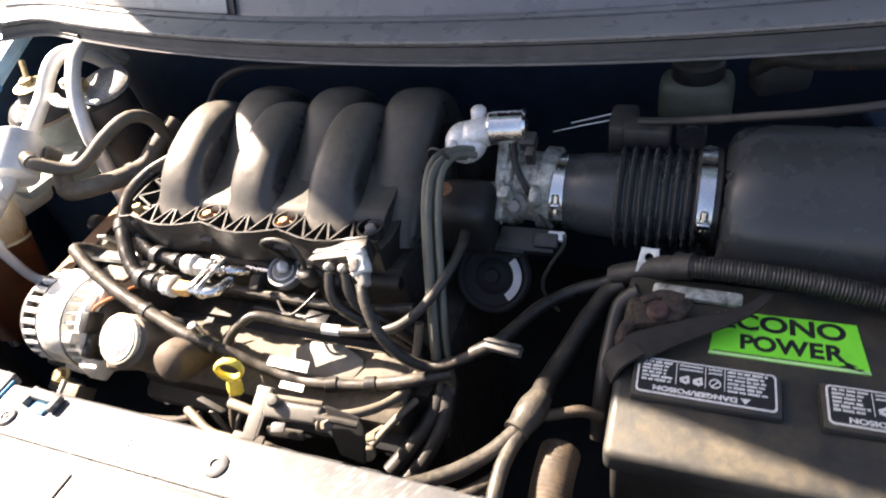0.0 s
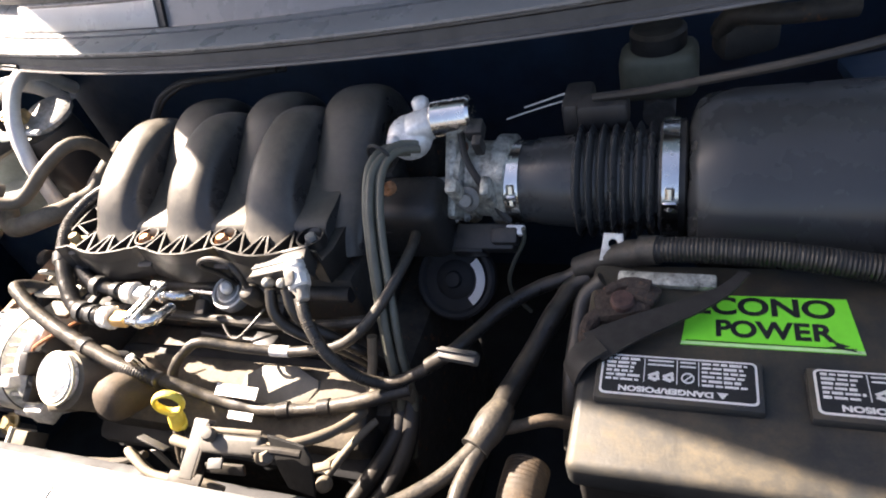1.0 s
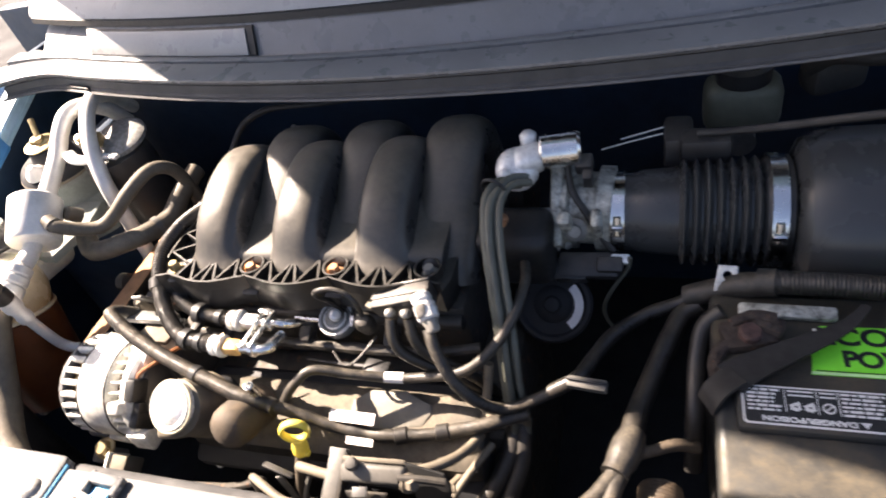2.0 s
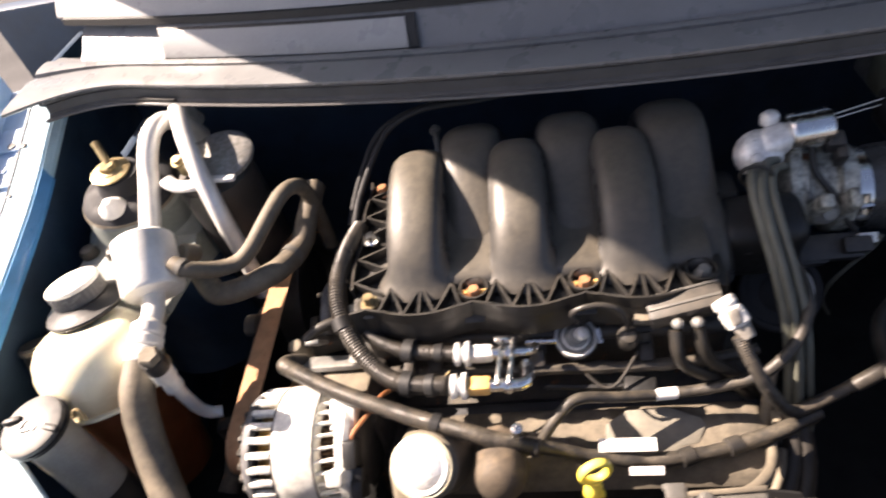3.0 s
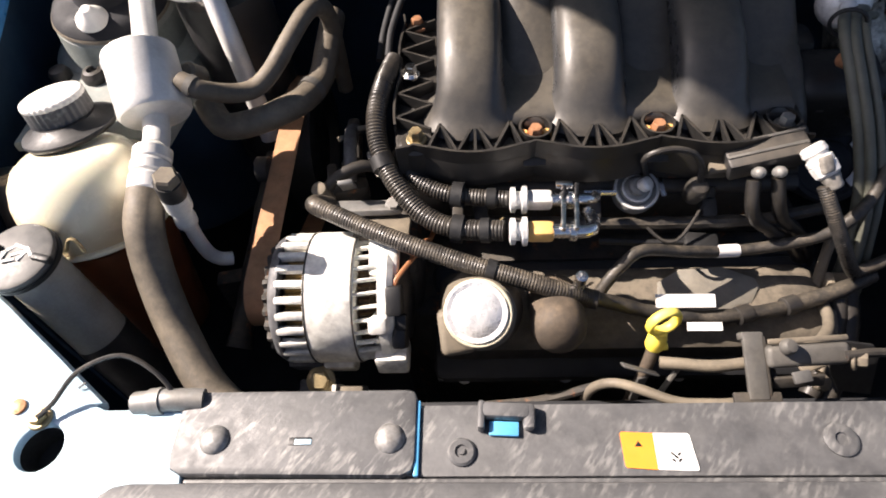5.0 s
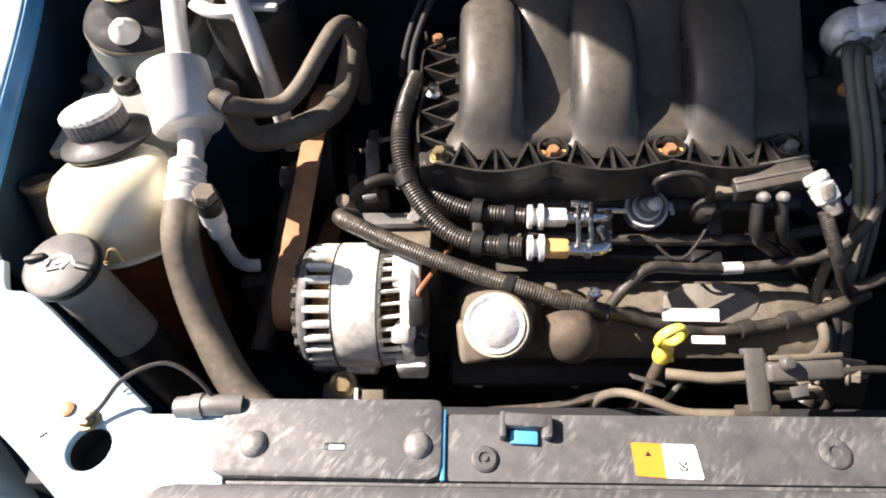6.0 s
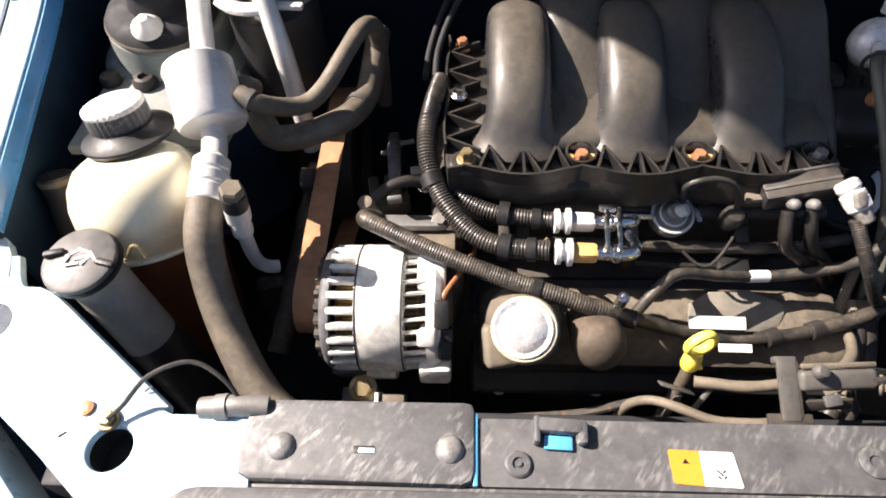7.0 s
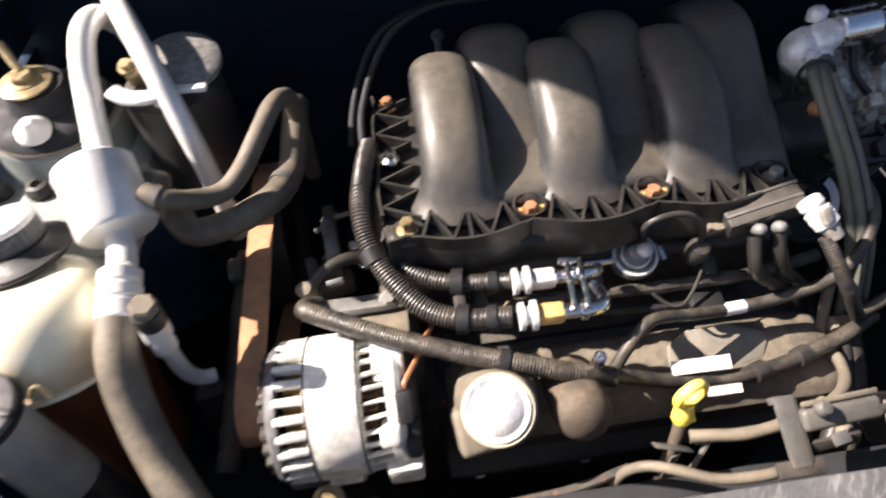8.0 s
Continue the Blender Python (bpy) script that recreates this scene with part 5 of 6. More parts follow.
part("web", box((0.010, 0.030, 0.008), (-0.070, -0.053, 0.850), (0, 0, 0), 0.002), "rubber", saddle)

fuel = thing("fuel_rail", (0.03, -0.05, 0.83), "metal fuel rail with quick-release couplings", "fuel rail")
for y, z, x0, m2 in ((-0.0435, 0.855, -0.024, "silver"), (-0.0805, 0.857, -0.026, "amber")):
    coupling = part("coupling", lathe([(0.0075, 0), (0.0115, 0.001), (0.0115, 0.005), (0.0080, 0.006), (0.0080, 0.010), (0.0125, 0.011), (0.0125, 0.015), (0.0085, 0.016)], (x0, y, z), (1, -0.03, 0), 20), "silver", fuel, "white quick-release coupling")
    part("sleeve", box((0.024, 0.016, 0.014), (x0 + 0.026, y - 0.001, z), (0, 0, -2), 0.004), m2, coupling, "amber plastic sleeve" if m2 == "amber" else "pale sleeve")
    part("tail", lathe([(0.0062, 0), (0.0062, 0.014), (0.0085, 0.015), (0.0085, 0.020), (0.005, 0.022)], (x0 + 0.036, y - 0.001, z), (1, -0.03, 0), 16), "steel", coupling)
part("bridge", join(box((0.0045, 0.052, 0.005), (0.021, -0.062, 0.866), (0, 0, -6), 0.0015), box((0.0045, 0.052, 0.005), (0.032, -0.062, 0.866), (0, 0, -6), 0.0015), box((0.016, 0.006, 0.006), (0.024, -0.0375, 0.866), (0, 0, -6), 0.002)), "steel", fuel, "double metal bridge")
part("elbow", tube([(0.020, -0.0445, 0.855), (0.040, -0.045, 0.856), (0.050, -0.042, 0.852), (0.054, -0.034, 0.845)], 0.0052, 12), "steel", fuel)
part("elbow", tube([(0.018, -0.0815, 0.857), (0.034, -0.083, 0.858), (0.044, -0.080, 0.857), (0.046, -0.068, 0.853), (0.044, -0.055, 0.848)], 0.0062, 12), "steel", fuel)
part("rail", tube([(-0.10, -0.008, 0.834), (0.05, -0.010, 0.832), (0.24, -0.012, 0.832)], 0.0085, 14), "plastic", fuel, "black rail")
part("rail_edge", tube([(0.045, -0.024, 0.840), (0.075, -0.024, 0.838)], 0.003, 8), "steel", fuel)
for x in (-0.05, 0.055, 0.160):
    part("injector", join(lathe([(0.0085, 0), (0.0085, 0.018), (0.006, 0.020), (0.006, 0.034)], (x, -0.014, 0.834), (0, -0.5, -0.9), 16), box((0.014, 0.018, 0.012), (x, -0.032, 0.822), (30, 0, 0), 0.003)), "plastic", fuel, "black fuel injector")
solo("fuel_wire", tube([(-0.030, -0.058, 0.848), (-0.040, -0.066, 0.846), (-0.060, -0.064, 0.846)], 0.0012, 6), "zinc", "thin wire beside the coupling", "wire")

reg = thing("pressure_regulator", (0.092, -0.016, 0.82), "round metal pressure regulator on the fuel rail", "regulator")
part("can", lathe([(0.016, -0.014), (0.0205, -0.012), (0.0215, -0.004), (0.0200, 0.0), (0.0170, 0.0015), (0.0150, 0.0002), (0.0125, 0.0030), (0.0090, 0.0045), (0.0085, 0.010), (0.006, 0.012)], (0.094, -0.020, 0.838), (0.02, -0.35, 0.9), 36), "grey_metal", reg)
part("rim", ring_bm((0.094, -0.0205, 0.8390), (0.02, -0.35, 0.9), 0.0195, 0.0014), "alu", reg, "bright rolled rim")
part("inner_rim", ring_bm((0.094, -0.0212, 0.8405), (0.02, -0.35, 0.9), 0.0128, 0.0011), "alu", reg)
part("tip", lathe([(0.0065, 0), (0.0065, 0.010), (0.004, 0.012)], (0.096, -0.023, 0.844), (0.5, -0.3, 0.8), 14), "alu", reg, "pale worn stud")
solo("regulator_hose", tube([(0.103, -0.014, 0.842), (0.097, -0.019, 0.864), (0.091, -0.028, 0.883), (0.095, -0.031, 0.894), (0.112, -0.030, 0.898), (0.130, -0.031, 0.893), (0.139, -0.034, 0.880), (0.141, -0.036, 0.864)], 0.0028, 10), "rubber", "thin black vacuum hose looped over the regulator", "hose")
solo("hose_boot", lathe([(0.009, -0.012), (0.0105, 0), (0.0100, 0.007), (0.0075, 0.011), (0.004, 0.0125)], (0.141, -0.036, 0.852), (0, -0.3, 0.9), 24), "tape", "dusty black rubber boot beside the regulator", "rubber boot")
solo("foil_tab", box((0.004, 0.018, 0.001), (0.116, -0.022, 0.842), (20, 0, 8), 0), "steel", "small shiny metal tab", "tab")
solo("injector_wire", tube([(0.100, -0.055, 0.825), (0.112, -0.066, 0.820), (0.124, -0.068, 0.820), (0.136, -0.058, 0.826), (0.150, -0.040, 0.835)], 0.0016, 8), "rubber", "thin black wire below the regulator", "wire")
solo("connector_plug", join(box((0.030, 0.018, 0.012), (0.15, -0.062, 0.808), (0, 0, -8), 0.003), tube([(0.135, -0.060, 0.808), (0.10, -0.058, 0.806), (0.06, -0.055, 0.806)], 0.003, 8)), "ink", "black plug on a thin lead", "plug")
solo("injector_harness", tube([(-0.10, -0.030, 0.812), (0.0, -0.038, 0.815), (0.10, -0.040, 0.812), (0.20, -0.042, 0.815), (0.262, -0.035, 0.82)], 0.006, 10, wobble=0.25), "tape", "taped black injector harness", "wiring loom")

sensor = thing("pressure_sensor", (0.19, -0.03, 0.86), "dusty black sensor box with two domed studs", "sensor")
s_turn = (10, -12, 4)
part("box", box((0.066, 0.024, 0.022), (0.192, -0.027, 0.884), s_turn, 0.003), "plastic", sensor)
part("top_bar", box((0.064, 0.0030, 0.0035), (0.190, -0.0185, 0.8965), s_turn, 0.001), "old_steel", sensor)
part("top_bar", box((0.064, 0.0030, 0.0035), (0.190, -0.031, 0.894), s_turn, 0.001), "old_steel", sensor)
part("ear", slab([(0.146, -0.036), (0.163, -0.034), (0.163, -0.016), (0.150, -0.018)], 0.872, 0.876, 0.001), "head", sensor)
for x in (0.182, 0.199):
    part("stud", lathe([(0.0050, 0), (0.0050, 0.006), (0.0042, 0.0085), (0.0022, 0.0100), (0.0004, 0.0103)], (x, -0.043, 0.880), (0, -0.7, 0.7), 16), "grey_metal", sensor, "domed metal stud")
solo("sensor_hose", tube([(0.181, -0.046, 0.874), (0.181, -0.056, 0.860), (0.187, -0.062, 0.843), (0.207, -0.062, 0.824), (0.235, -0.055, 0.797), (0.260, -0.05, 0.76)], 0.0060, 14), "loom", "black hose below the sensor box", "hose", "sensor hoses")
solo("sensor_hose", tube([(0.200, -0.046, 0.876), (0.204, -0.056, 0.858), (0.213, -0.059, 0.838), (0.235, -0.056, 0.814), (0.258, -0.05, 0.782), (0.272, -0.045, 0.75)], 0.0060, 14), "loom", "black hose below the sensor box", "hose", "sensor hoses")
plug = thing("sensor_plug", (0.225, -0.05, 0.87), "pale dusty connector on a braided lead", "connector")
part("body", lathe([(0.008, 0.010), (0.0100, 0.008), (0.0105, 0.003), (0.0092, 0.001), (0.0092, -0.001), (0.0108, -0.002), (0.0108, -0.006), (0.0090, -0.008)], (0.222, -0.046, 0.900), (-0.45, 0.70, 0.45), 14), "alu", plug)
part("collar", lathe([(0.0085, -0.006), (0.0112, -0.0075), (0.0104, -0.016), (0.0085, -0.018)], (0.222, -0.046, 0.900), (-0.45, 0.70, 0.45), 10), "alu", plug, "white ring on the connector")
part("tail", lathe([(0.0082, -0.017), (0.0080, -0.020), (0.0068, -0.023), (0.0064, -0.028), (0.0048, -0.030)], (0.222, -0.046, 0.900), (-0.45, 0.70, 0.45), 14), "shell", plug)
part("latch", box((0.010, 0.014, 0.007), (0.224, -0.058, 0.903), (40, 0, 20), 0.002), "shell", plug)
solo("braided_lead", corrugated([(0.228, -0.064, 0.884), (0.237, -0.080, 0.867), (0.252, -0.093, 0.840), (0.272, -0.093, 0.808), (0.292, -0.082, 0.786), (0.325, -0.072, 0.795), (0.362, -0.062, 0.818)], 0.0062, 0.0022, 0.0004), "dusty_loom", "braided dusty lead from the sensor plug", "cable")

run = thing("main_loom", (-0.08, -0.09, 0.80), "dusty ribbed wiring loom across the valve cover", "wiring loom")
part("sleeve", corrugated([(-0.192, -0.024, 0.832), (-0.199, -0.033, 0.846), (-0.200, -0.043, 0.856), (-0.192, -0.051, 0.8605), (-0.169, -0.063, 0.859), (-0.144, -0.075, 0.856), (-0.109, -0.088, 0.850), (-0.066, -0.101, 0.842), (-0.019, -0.114, 0.835), (0.018, -0.121, 0.824), (0.045, -0.119, 0.808)], 0.0084, 0.0026, 0.0005, 16), "dusty_loom", run)
part("clip", hook((-0.0425, -0.1075, 0.8388), 0.0084, (1, -0.28, -0.15), 0.0012, 0.004), "ink", run, "black clip")
solo("taped_loom", tube([(0.036, -0.120, 0.813), (0.061, -0.117, 0.799), (0.097, -0.118, 0.783), (0.134, -0.119, 0.774), (0.172, -0.119, 0.773), (0.217, -0.112, 0.773), (0.243, -0.105, 0.774), (0.273, -0.097, 0.777), (0.31, -0.080, 0.775)], 0.0068, 16, 0.003, wobble=0.2), "tape", "thick taped wiring loom along the valve cover", "wiring loom")
for x, y, z in ((0.044, -0.119, 0.808), (0.185, -0.1175, 0.773), (0.228, -0.109, 0.7735)):
    solo("tape_wrap", lathe([(0.0070, -0.007), (0.0088, -0.006), (0.0088, 0.006), (0.0070, 0.007)], (x, y, z), (1, -0.25 if x < 0.1 else 0.3, 0), 18), "rubber", "black tape wound round the loom", "tape", "tape wraps")
tags = "white paper tag stuck on the loom"
solo("paper_tag", box((0.052, 0.012, 0.0012), (0.131, -0.1115, 0.7890), (24, 0, -1), 0), "white", tags, "tag", "paper tags")
solo("paper_tag", box((0.030, 0.0075, 0.0012), (0.145, -0.1335, 0.7810), (24, 0, -1), 0), "white", tags, "tag", "paper tags")
breath = thing("breather_hose", (0.06, -0.10, 0.79), "grey rubber breather hose along the valve cover", "hose")
part("hose", tube([(0.050, -0.112, 0.795), (0.060, -0.104, 0.812), (0.076, -0.092, 0.826), (0.092, -0.084, 0.830), (0.130, -0.078, 0.818), (0.180, -0.070, 0.806), (0.225, -0.070, 0.816), (0.254, -0.068, 0.826), (0.276, -0.058, 0.840), (0.294, -0.040, 0.856), (0.304, -0.015, 0.866), (0.306, 0.02, 0.866), (0.30, 0.05, 0.86)], 0.0054, 14), "tape", breath)
part("band", lathe([(0.0053, -0.010), (0.0060, -0.010), (0.0060, 0.010), (0.0053, 0.010)], (0.172, -0.0708, 0.8072), (1, 0.12, -0.12), 18), "white", breath, "white printed band")
solo("vent_pipe", lathe([(0.0052, -0.02), (0.0052, 0.014), (0.0035, 0.0145), (0.0035, 0.006)], (0.032, -0.117, 0.829), (0.05, -0.1, 1), 16), "steel", "short open metal pipe above the loom", "pipe")

# ---- throttle body side ----
def set_back(ob, grow, about=V(0.518, -0.426, 1.311)):
    """Moves a thing away from a point and enlarges it by the same ratio."""
    ob.location = about + (PLACE[ob] - about) * grow
    ob.scale = (grow,) * 3


throttle = thing("throttle", (0.375, 0.09, 0.80), "stained cast throttle body with cable lever", "throttle")
part("housing", lathe([(0.030, -0.062), (0.042, -0.060), (0.044, -0.046), (0.038, -0.042), (0.038, -0.018), (0.045, -0.016), (0.045, -0.002), (0.036, 0.0)], (0.395, 0.104, 0.884), (1, -0.05, -0.05), 40), "throttle", throttle)
part("flange", box((0.014, 0.085, 0.085), (0.340, 0.104, 0.886), (45, 0, 0), 0.008), "throttle", throttle)
part("lever_plate", box((0.013, 0.014, 0.086), (0.352, 0.064, 0.890), (30, 0, 0), 0.004), "throttle", throttle)
part("rib", box((0.010, 0.020, 0.070), (0.381, 0.068, 0.890), (30, 0, 0), 0.004), "throttle", throttle)
part("lever", lathe([(0.011, 0), (0.012, 0.003), (0.007, 0.006), (0.006, 0.010)], (0.360, 0.056, 0.900), (0.0, -0.85, 0.4), 28), "grey_metal", throttle)
part("sensor", join(box((0.060, 0.026, 0.022), (0.370, 0.052, 0.852), (35, 0, 0), 0.003), box((0.026, 0.016, 0.016), (0.392, 0.044, 0.862), (35, 0, 0), 0.003)), "plastic", throttle, "black position sensor")
part("connector", join(box((0.018, 0.010, 0.010), (0.402, 0.048, 0.866), (35, 0, 0), 0.002)), "silver", throttle)
for i in range(4):
    part("screw", lathe([(0.0045, 0), (0.0045, 0.026), (0.003, 0.028)], (0.340, 0.064 + 0.004 * i, 0.868 + 0.013 * i), (-0.95, -0.25, 0.1), 10), "grey_metal", throttle)
part("plug", join(box((0.034, 0.022, 0.026), (0.352, 0.050, 0.846), (35, 0, 0), 0.003), box((0.012, 0.012, 0.016), (0.336, 0.046, 0.850), (35, 0, 0), 0.002)), "ink", throttle, "black plug")
part("clip", box((0.008, 0.006, 0.008), (0.350, 0.102, 0.928), (0, 0, 0), 0.001), "coolant", throttle, "small red-brown clip")
for a in range(6):
    part("bolt", hexbolt(V(0.347, 0.104, 0.886) + V(0, 0.040 * math.cos(a * 1.047 + 0.5), 0.040 * math.sin(a * 1.047 + 0.5)), (1, 0, 0), 0.0042, 0.005), "grey_metal", throttle)
part("vacuum_line", tube([(0.352, 0.098, 0.945), (0.356, 0.085, 0.925), (0.372, 0.068, 0.905), (0.385, 0.062, 0.880), (0.395, 0.058, 0.868)], 0.0035, 8), "rubber", throttle)

valve2 = thing("idle_valve", (0.30, 0.115, 0.90), "bright cast idle valve with a steel canister", "valve")
part("body", join(lathe([(0.010, -0.018), (0.0200, -0.014), (0.0235, -0.004), (0.0235, 0.005), (0.019, 0.013), (0.010, 0.016)], (0.292, 0.112, 0.937), (0.15, -0.6, 0.75), 18),
                  box((0.036, 0.030, 0.030), (0.306, 0.117, 0.946), (25, -8, 15), 0.011, 3), lathe([(0.009, 0), (0.009, 0.009), (0.005, 0.013)], (0.304, 0.132, 0.957), (0, 0.2, 1), 12),
                  lathe([(0.007, 0), (0.007, 0.006), (0.004, 0.008)], (0.284, 0.093, 0.945), (-0.2, -0.9, 0.5), 8)), "silver", valve2, smooth=0.9)
part("canister", lathe([(0.017, 0), (0.0185, 0.002), (0.0185, 0.038), (0.016, 0.041), (0.004, 0.042)], (0.318, 0.122, 0.950), (1, 0.10, 0.02), 32), "steel", valve2, "bright steel canister")
part("plug", join(box((0.018, 0.018, 0.016), (0.362, 0.116, 0.938), (20, 0, 0), 0.003), box((0.010, 0.012, 0.020), (0.366, 0.104, 0.928), (20, 0, 0), 0.002)), "plastic", valve2, "black plug")
adapter = thing("base_adapter", (0.285, 0.08, 0.80), "black casting between the manifold and throttle", "adapter")
part("body", box((0.085, 0.060, 0.080), (0.285, 0.080, 0.855), (10, 0, 0), 0.015, 3), "ink", adapter)
part("shoulder", box((0.04, 0.04, 0.04), (0.252, 0.115, 0.885), (0, 0, 0), 0.012), "ink", adapter)
part("clip", join(box((0.008, 0.004, 0.014), (0.270, 0.050, 0.868), (0, 0, 0), 0.001), box((0.010, 0.005, 0.004), (0.270, 0.049, 0.876), (0, 0, 0), 0.001)), "old_steel", adapter, "small metal clip")
solo("rusty_bolt", lathe([(0.007, 0), (0.007, 0.010), (0.005, 0.013)], (0.279, 0.068, 0.905), (0.1, -0.8, 0.4), 14), "copper", "rust-brown bolt head beside the throttle", "bolt")

bundle = thing("hose_bundle", (0.285, 0.0, 0.80), "bundle of grey hoses falling past the manifold", "hose bundle")
for dx, dy, r in ((0.0, 0.0, 0.0050), (0.0105, 0.004, 0.0050), (0.006, -0.008, 0.0044), (0.016, -0.005, 0.0038)):
    part("hose", tube([(0.292 + dx, 0.104 + dy, 0.928), (0.276 + dx, 0.090 + dy, 0.936), (0.268 + dx, 0.066 + dy, 0.934), (0.270 + dx, 0.034 + dy, 0.916), (0.277 + dx, 0.000 + dy, 0.886), (0.284 + dx, -0.032 + dy, 0.846), (0.287 + dx, -0.055 + dy, 0.802), (0.287 + dx * 1.3, -0.074 + dy, 0.752), (0.270 + dx * 2, -0.105 + dy, 0.70)], r, 12), "grey_hose", bundle)
part("tie", ring_bm((0.274, 0.078, 0.936), (0.3, 0.9, 0.1), 0.014, 0.0018), "ink", bundle, "black cable tie")

pulley = thing("black_pulley", (0.312, 0.075, 0.70), "round black cap with a white painted arc", "pulley")
pl_axis = V(0.04, -0.72, 0.70)
part("disc", lathe([(0.026, -0.040), (0.040, -0.036), (0.044, -0.012), (0.045, -0.003), (0.042, 0.0), (0.038, 0.0), (0.035, -0.004), (0.022, -0.003), (0.018, 0.001), (0.010, 0.003), (0.008, 0.008), (0.003, 0.009)], (0.319, 0.060, 0.782), pl_axis, 48), "dark", pulley)


def arc_bm(at, axis, r0, r1, a0, a1):
    turn = V(0, 0, 1).rotation_difference(Vector(axis).normalized()).to_matrix()
    bm = bmesh.new()
    rows = []
    for i in range(17):
        a = math.radians(a0 + (a1 - a0) * i / 16)
        rows.append([bm.verts.new(Vector(at) + turn @ V(r * math.cos(a), r * math.sin(a), h)) for r, h in ((r0, 0), (r1, 0), (r1, 0.001), (r0, 0.001))])
    for a, b in zip(rows, rows[1:]):
        for j in range(4):
            bm.faces.new((a[j], b[j], b[(j + 1) % 4], a[(j + 1) % 4]))
    bm.faces.new(rows[0])
    bm.faces.new(rows[-1][::-1])
    return bm


part("arc", arc_bm((0.319, 0.060, 0.7808), pl_axis, 0.0250, 0.0345, -50, 46), "white", pulley, "white painted arc")

solo("sensor_wire", tube([(0.405, 0.072, 0.846), (0.402, 0.073, 0.828), (0.386, 0.075, 0.796), (0.375, 0.076, 0.766), (0.376, 0.078, 0.738), (0.39, 0.08, 0.71)], 0.0024, 8), "grey_hose", "thin grey wire falling from the throttle sensor", "wire")
intake = thing("intake_tube", (0.47, 0.10, 0.80), "black rubber intake tube with bellows and steel clamps", "intake tube")
AX, AZ = V(0.40, 0.103, 0.882), V(1, 0.0, -0.02)
part("tube", lathe([(0.038, -0.002), (0.040, 0.0), (0.0405, 0.016), (0.0425, 0.019), (0.0440, 0.045), (0.0450, 0.056)], AX, AZ, 48), "gloss", intake)
prof = []
for i in range(7):
    b = 0.056 + 0.0106 * i
    prof += [(0.046, b), (0.0520, b + 0.0022), (0.0545, b + 0.0042), (0.0520, b + 0.0062), (0.046, b + 0.0084)]
part("bellows", lathe(prof + [(0.052, 0.131), (0.053, 0.134)], AX, AZ, 56), "gloss", intake, "ribbed black bellows")
part("cuff", lathe([(0.053, 0.132), (0.0545, 0.134), (0.0545, 0.152), (0.052, 0.154)], AX, AZ, 48), "rubber", intake)
for h, r in ((-0.008, 0.0412), (0.1335, 0.0560)):
    clamp = part("clamp", lathe([(r - 0.001, h), (r + 0.0006, h), (r + 0.0006, h + 0.0135), (r - 0.001, h + 0.0135)], AX, AZ, 48), "steel", intake, "bright steel hose clamp")
    c = AX + AZ.normalized() * (h + 0.007)
    part("clamp_screw", join(lathe([(0.0045, -0.011), (0.0045, 0.008), (0.003, 0.009)], c + V(0, -0.045 * r / 0.05, 0.018 * r / 0.05), (0, 0.35, 0.9), 12), box((0.012, 0.006, 0.014), c + V(0, -0.048 * r / 0.05, 0.012 * r / 0.05), (20, 0, 0), 0.002)), "steel", clamp)
cleaner = thing("air_cleaner", (0.65, 0.10, 0.75), "large round black plastic air cleaner housing", "air cleaner")
CX = V(0.548, 0.098, 0.872)
part("drum", lathe([(0.050, 0.0), (0.060, 0.002), (0.074, 0.008), (0.081, 0.020), (0.0825, 0.040), (0.0850, 0.170), (0.0850, 0.178), (0.060, 0.180)], V(*CX) + V(0.006, 0.004, 0.003), (1, 0.0, -0.02), 64), "gloss", cleaner)
part("end_flange", lathe([(0.070, 0.176), (0.0885, 0.177), (0.0885, 0.190), (0.084, 0.192), (0.084, 0.235), (0.04, 0.24)], CX, (1, 0.0, -0.02), 64), "dusty_rubber", cleaner, "dusty end flange")

for part_of_intake in (throttle, intake, cleaner):
    set_back(part_of_intake, 1.06)
valve2.location = PLACE[valve2] + V(-0.002, 0.010, -0.009)

# ---- battery ----
battery = thing("battery", (0.61, -0.08, 0.65), "dusty black car battery with green and white labels", "battery")
part("case", box((0.256, 0.186, 0.19), (0.612, -0.072, 0.745), (0, 0, 0), 0.006, 3), "rubber", battery)
part("lid", box((0.266, 0.200, 0.030), (0.612, -0.0720, 0.830), (0, 0, 0), 0.007, 3), "case", battery)
vent_a = part("vent_cap", box((0.114, 0.042, 0.010), (0.551, -0.098, 0.848), (0, 0, 0), 0.003), "case", battery, "raised vent cap")
vent_b = part("vent_cap", box((0.114, 0.042, 0.010), (0.691, -0.099, 0.848), (0, 0, 0), 0.003), "case", battery, "raised vent cap")
part("terminal", join(box((0.044, 0.030, 0.016), (0.508, -0.026, 0.850), (6, -4, 12), 0.005), box((0.026, 0.020, 0.012), (0.524, -0.020, 0.857), (-8, 10, -20), 0.004),
                      tube([(0.492, -0.036, 0.850), (0.484, -0.044, 0.848), (0.480, -0.054, 0.842), (0.484, -0.060, 0.836)], 0.0065, 10, wobble=0.5), tube([(0.494, -0.020, 0.858), (0.510, -0.014, 0.862), (0.530, -0.016, 0.861)], 0.0055, 10, wobble=0.6)), "corroded", battery, "corroded brown battery terminal")
part("post", lathe([(0.0095, 0), (0.0095, 0.010), (0.0080, 0.012), (0.002, 0.0125)], (0.508, -0.030, 0.852), (0.1, -0.1, 1), 18), "rusty_post", battery, "rusty red-brown battery post")
part("clamp_bar", box((0.078, 0.013, 0.010), (0.541, 0.002, 0.8500), (20, 0, -2), 0.003), "throttle", battery, "corroded grey clamp bar")


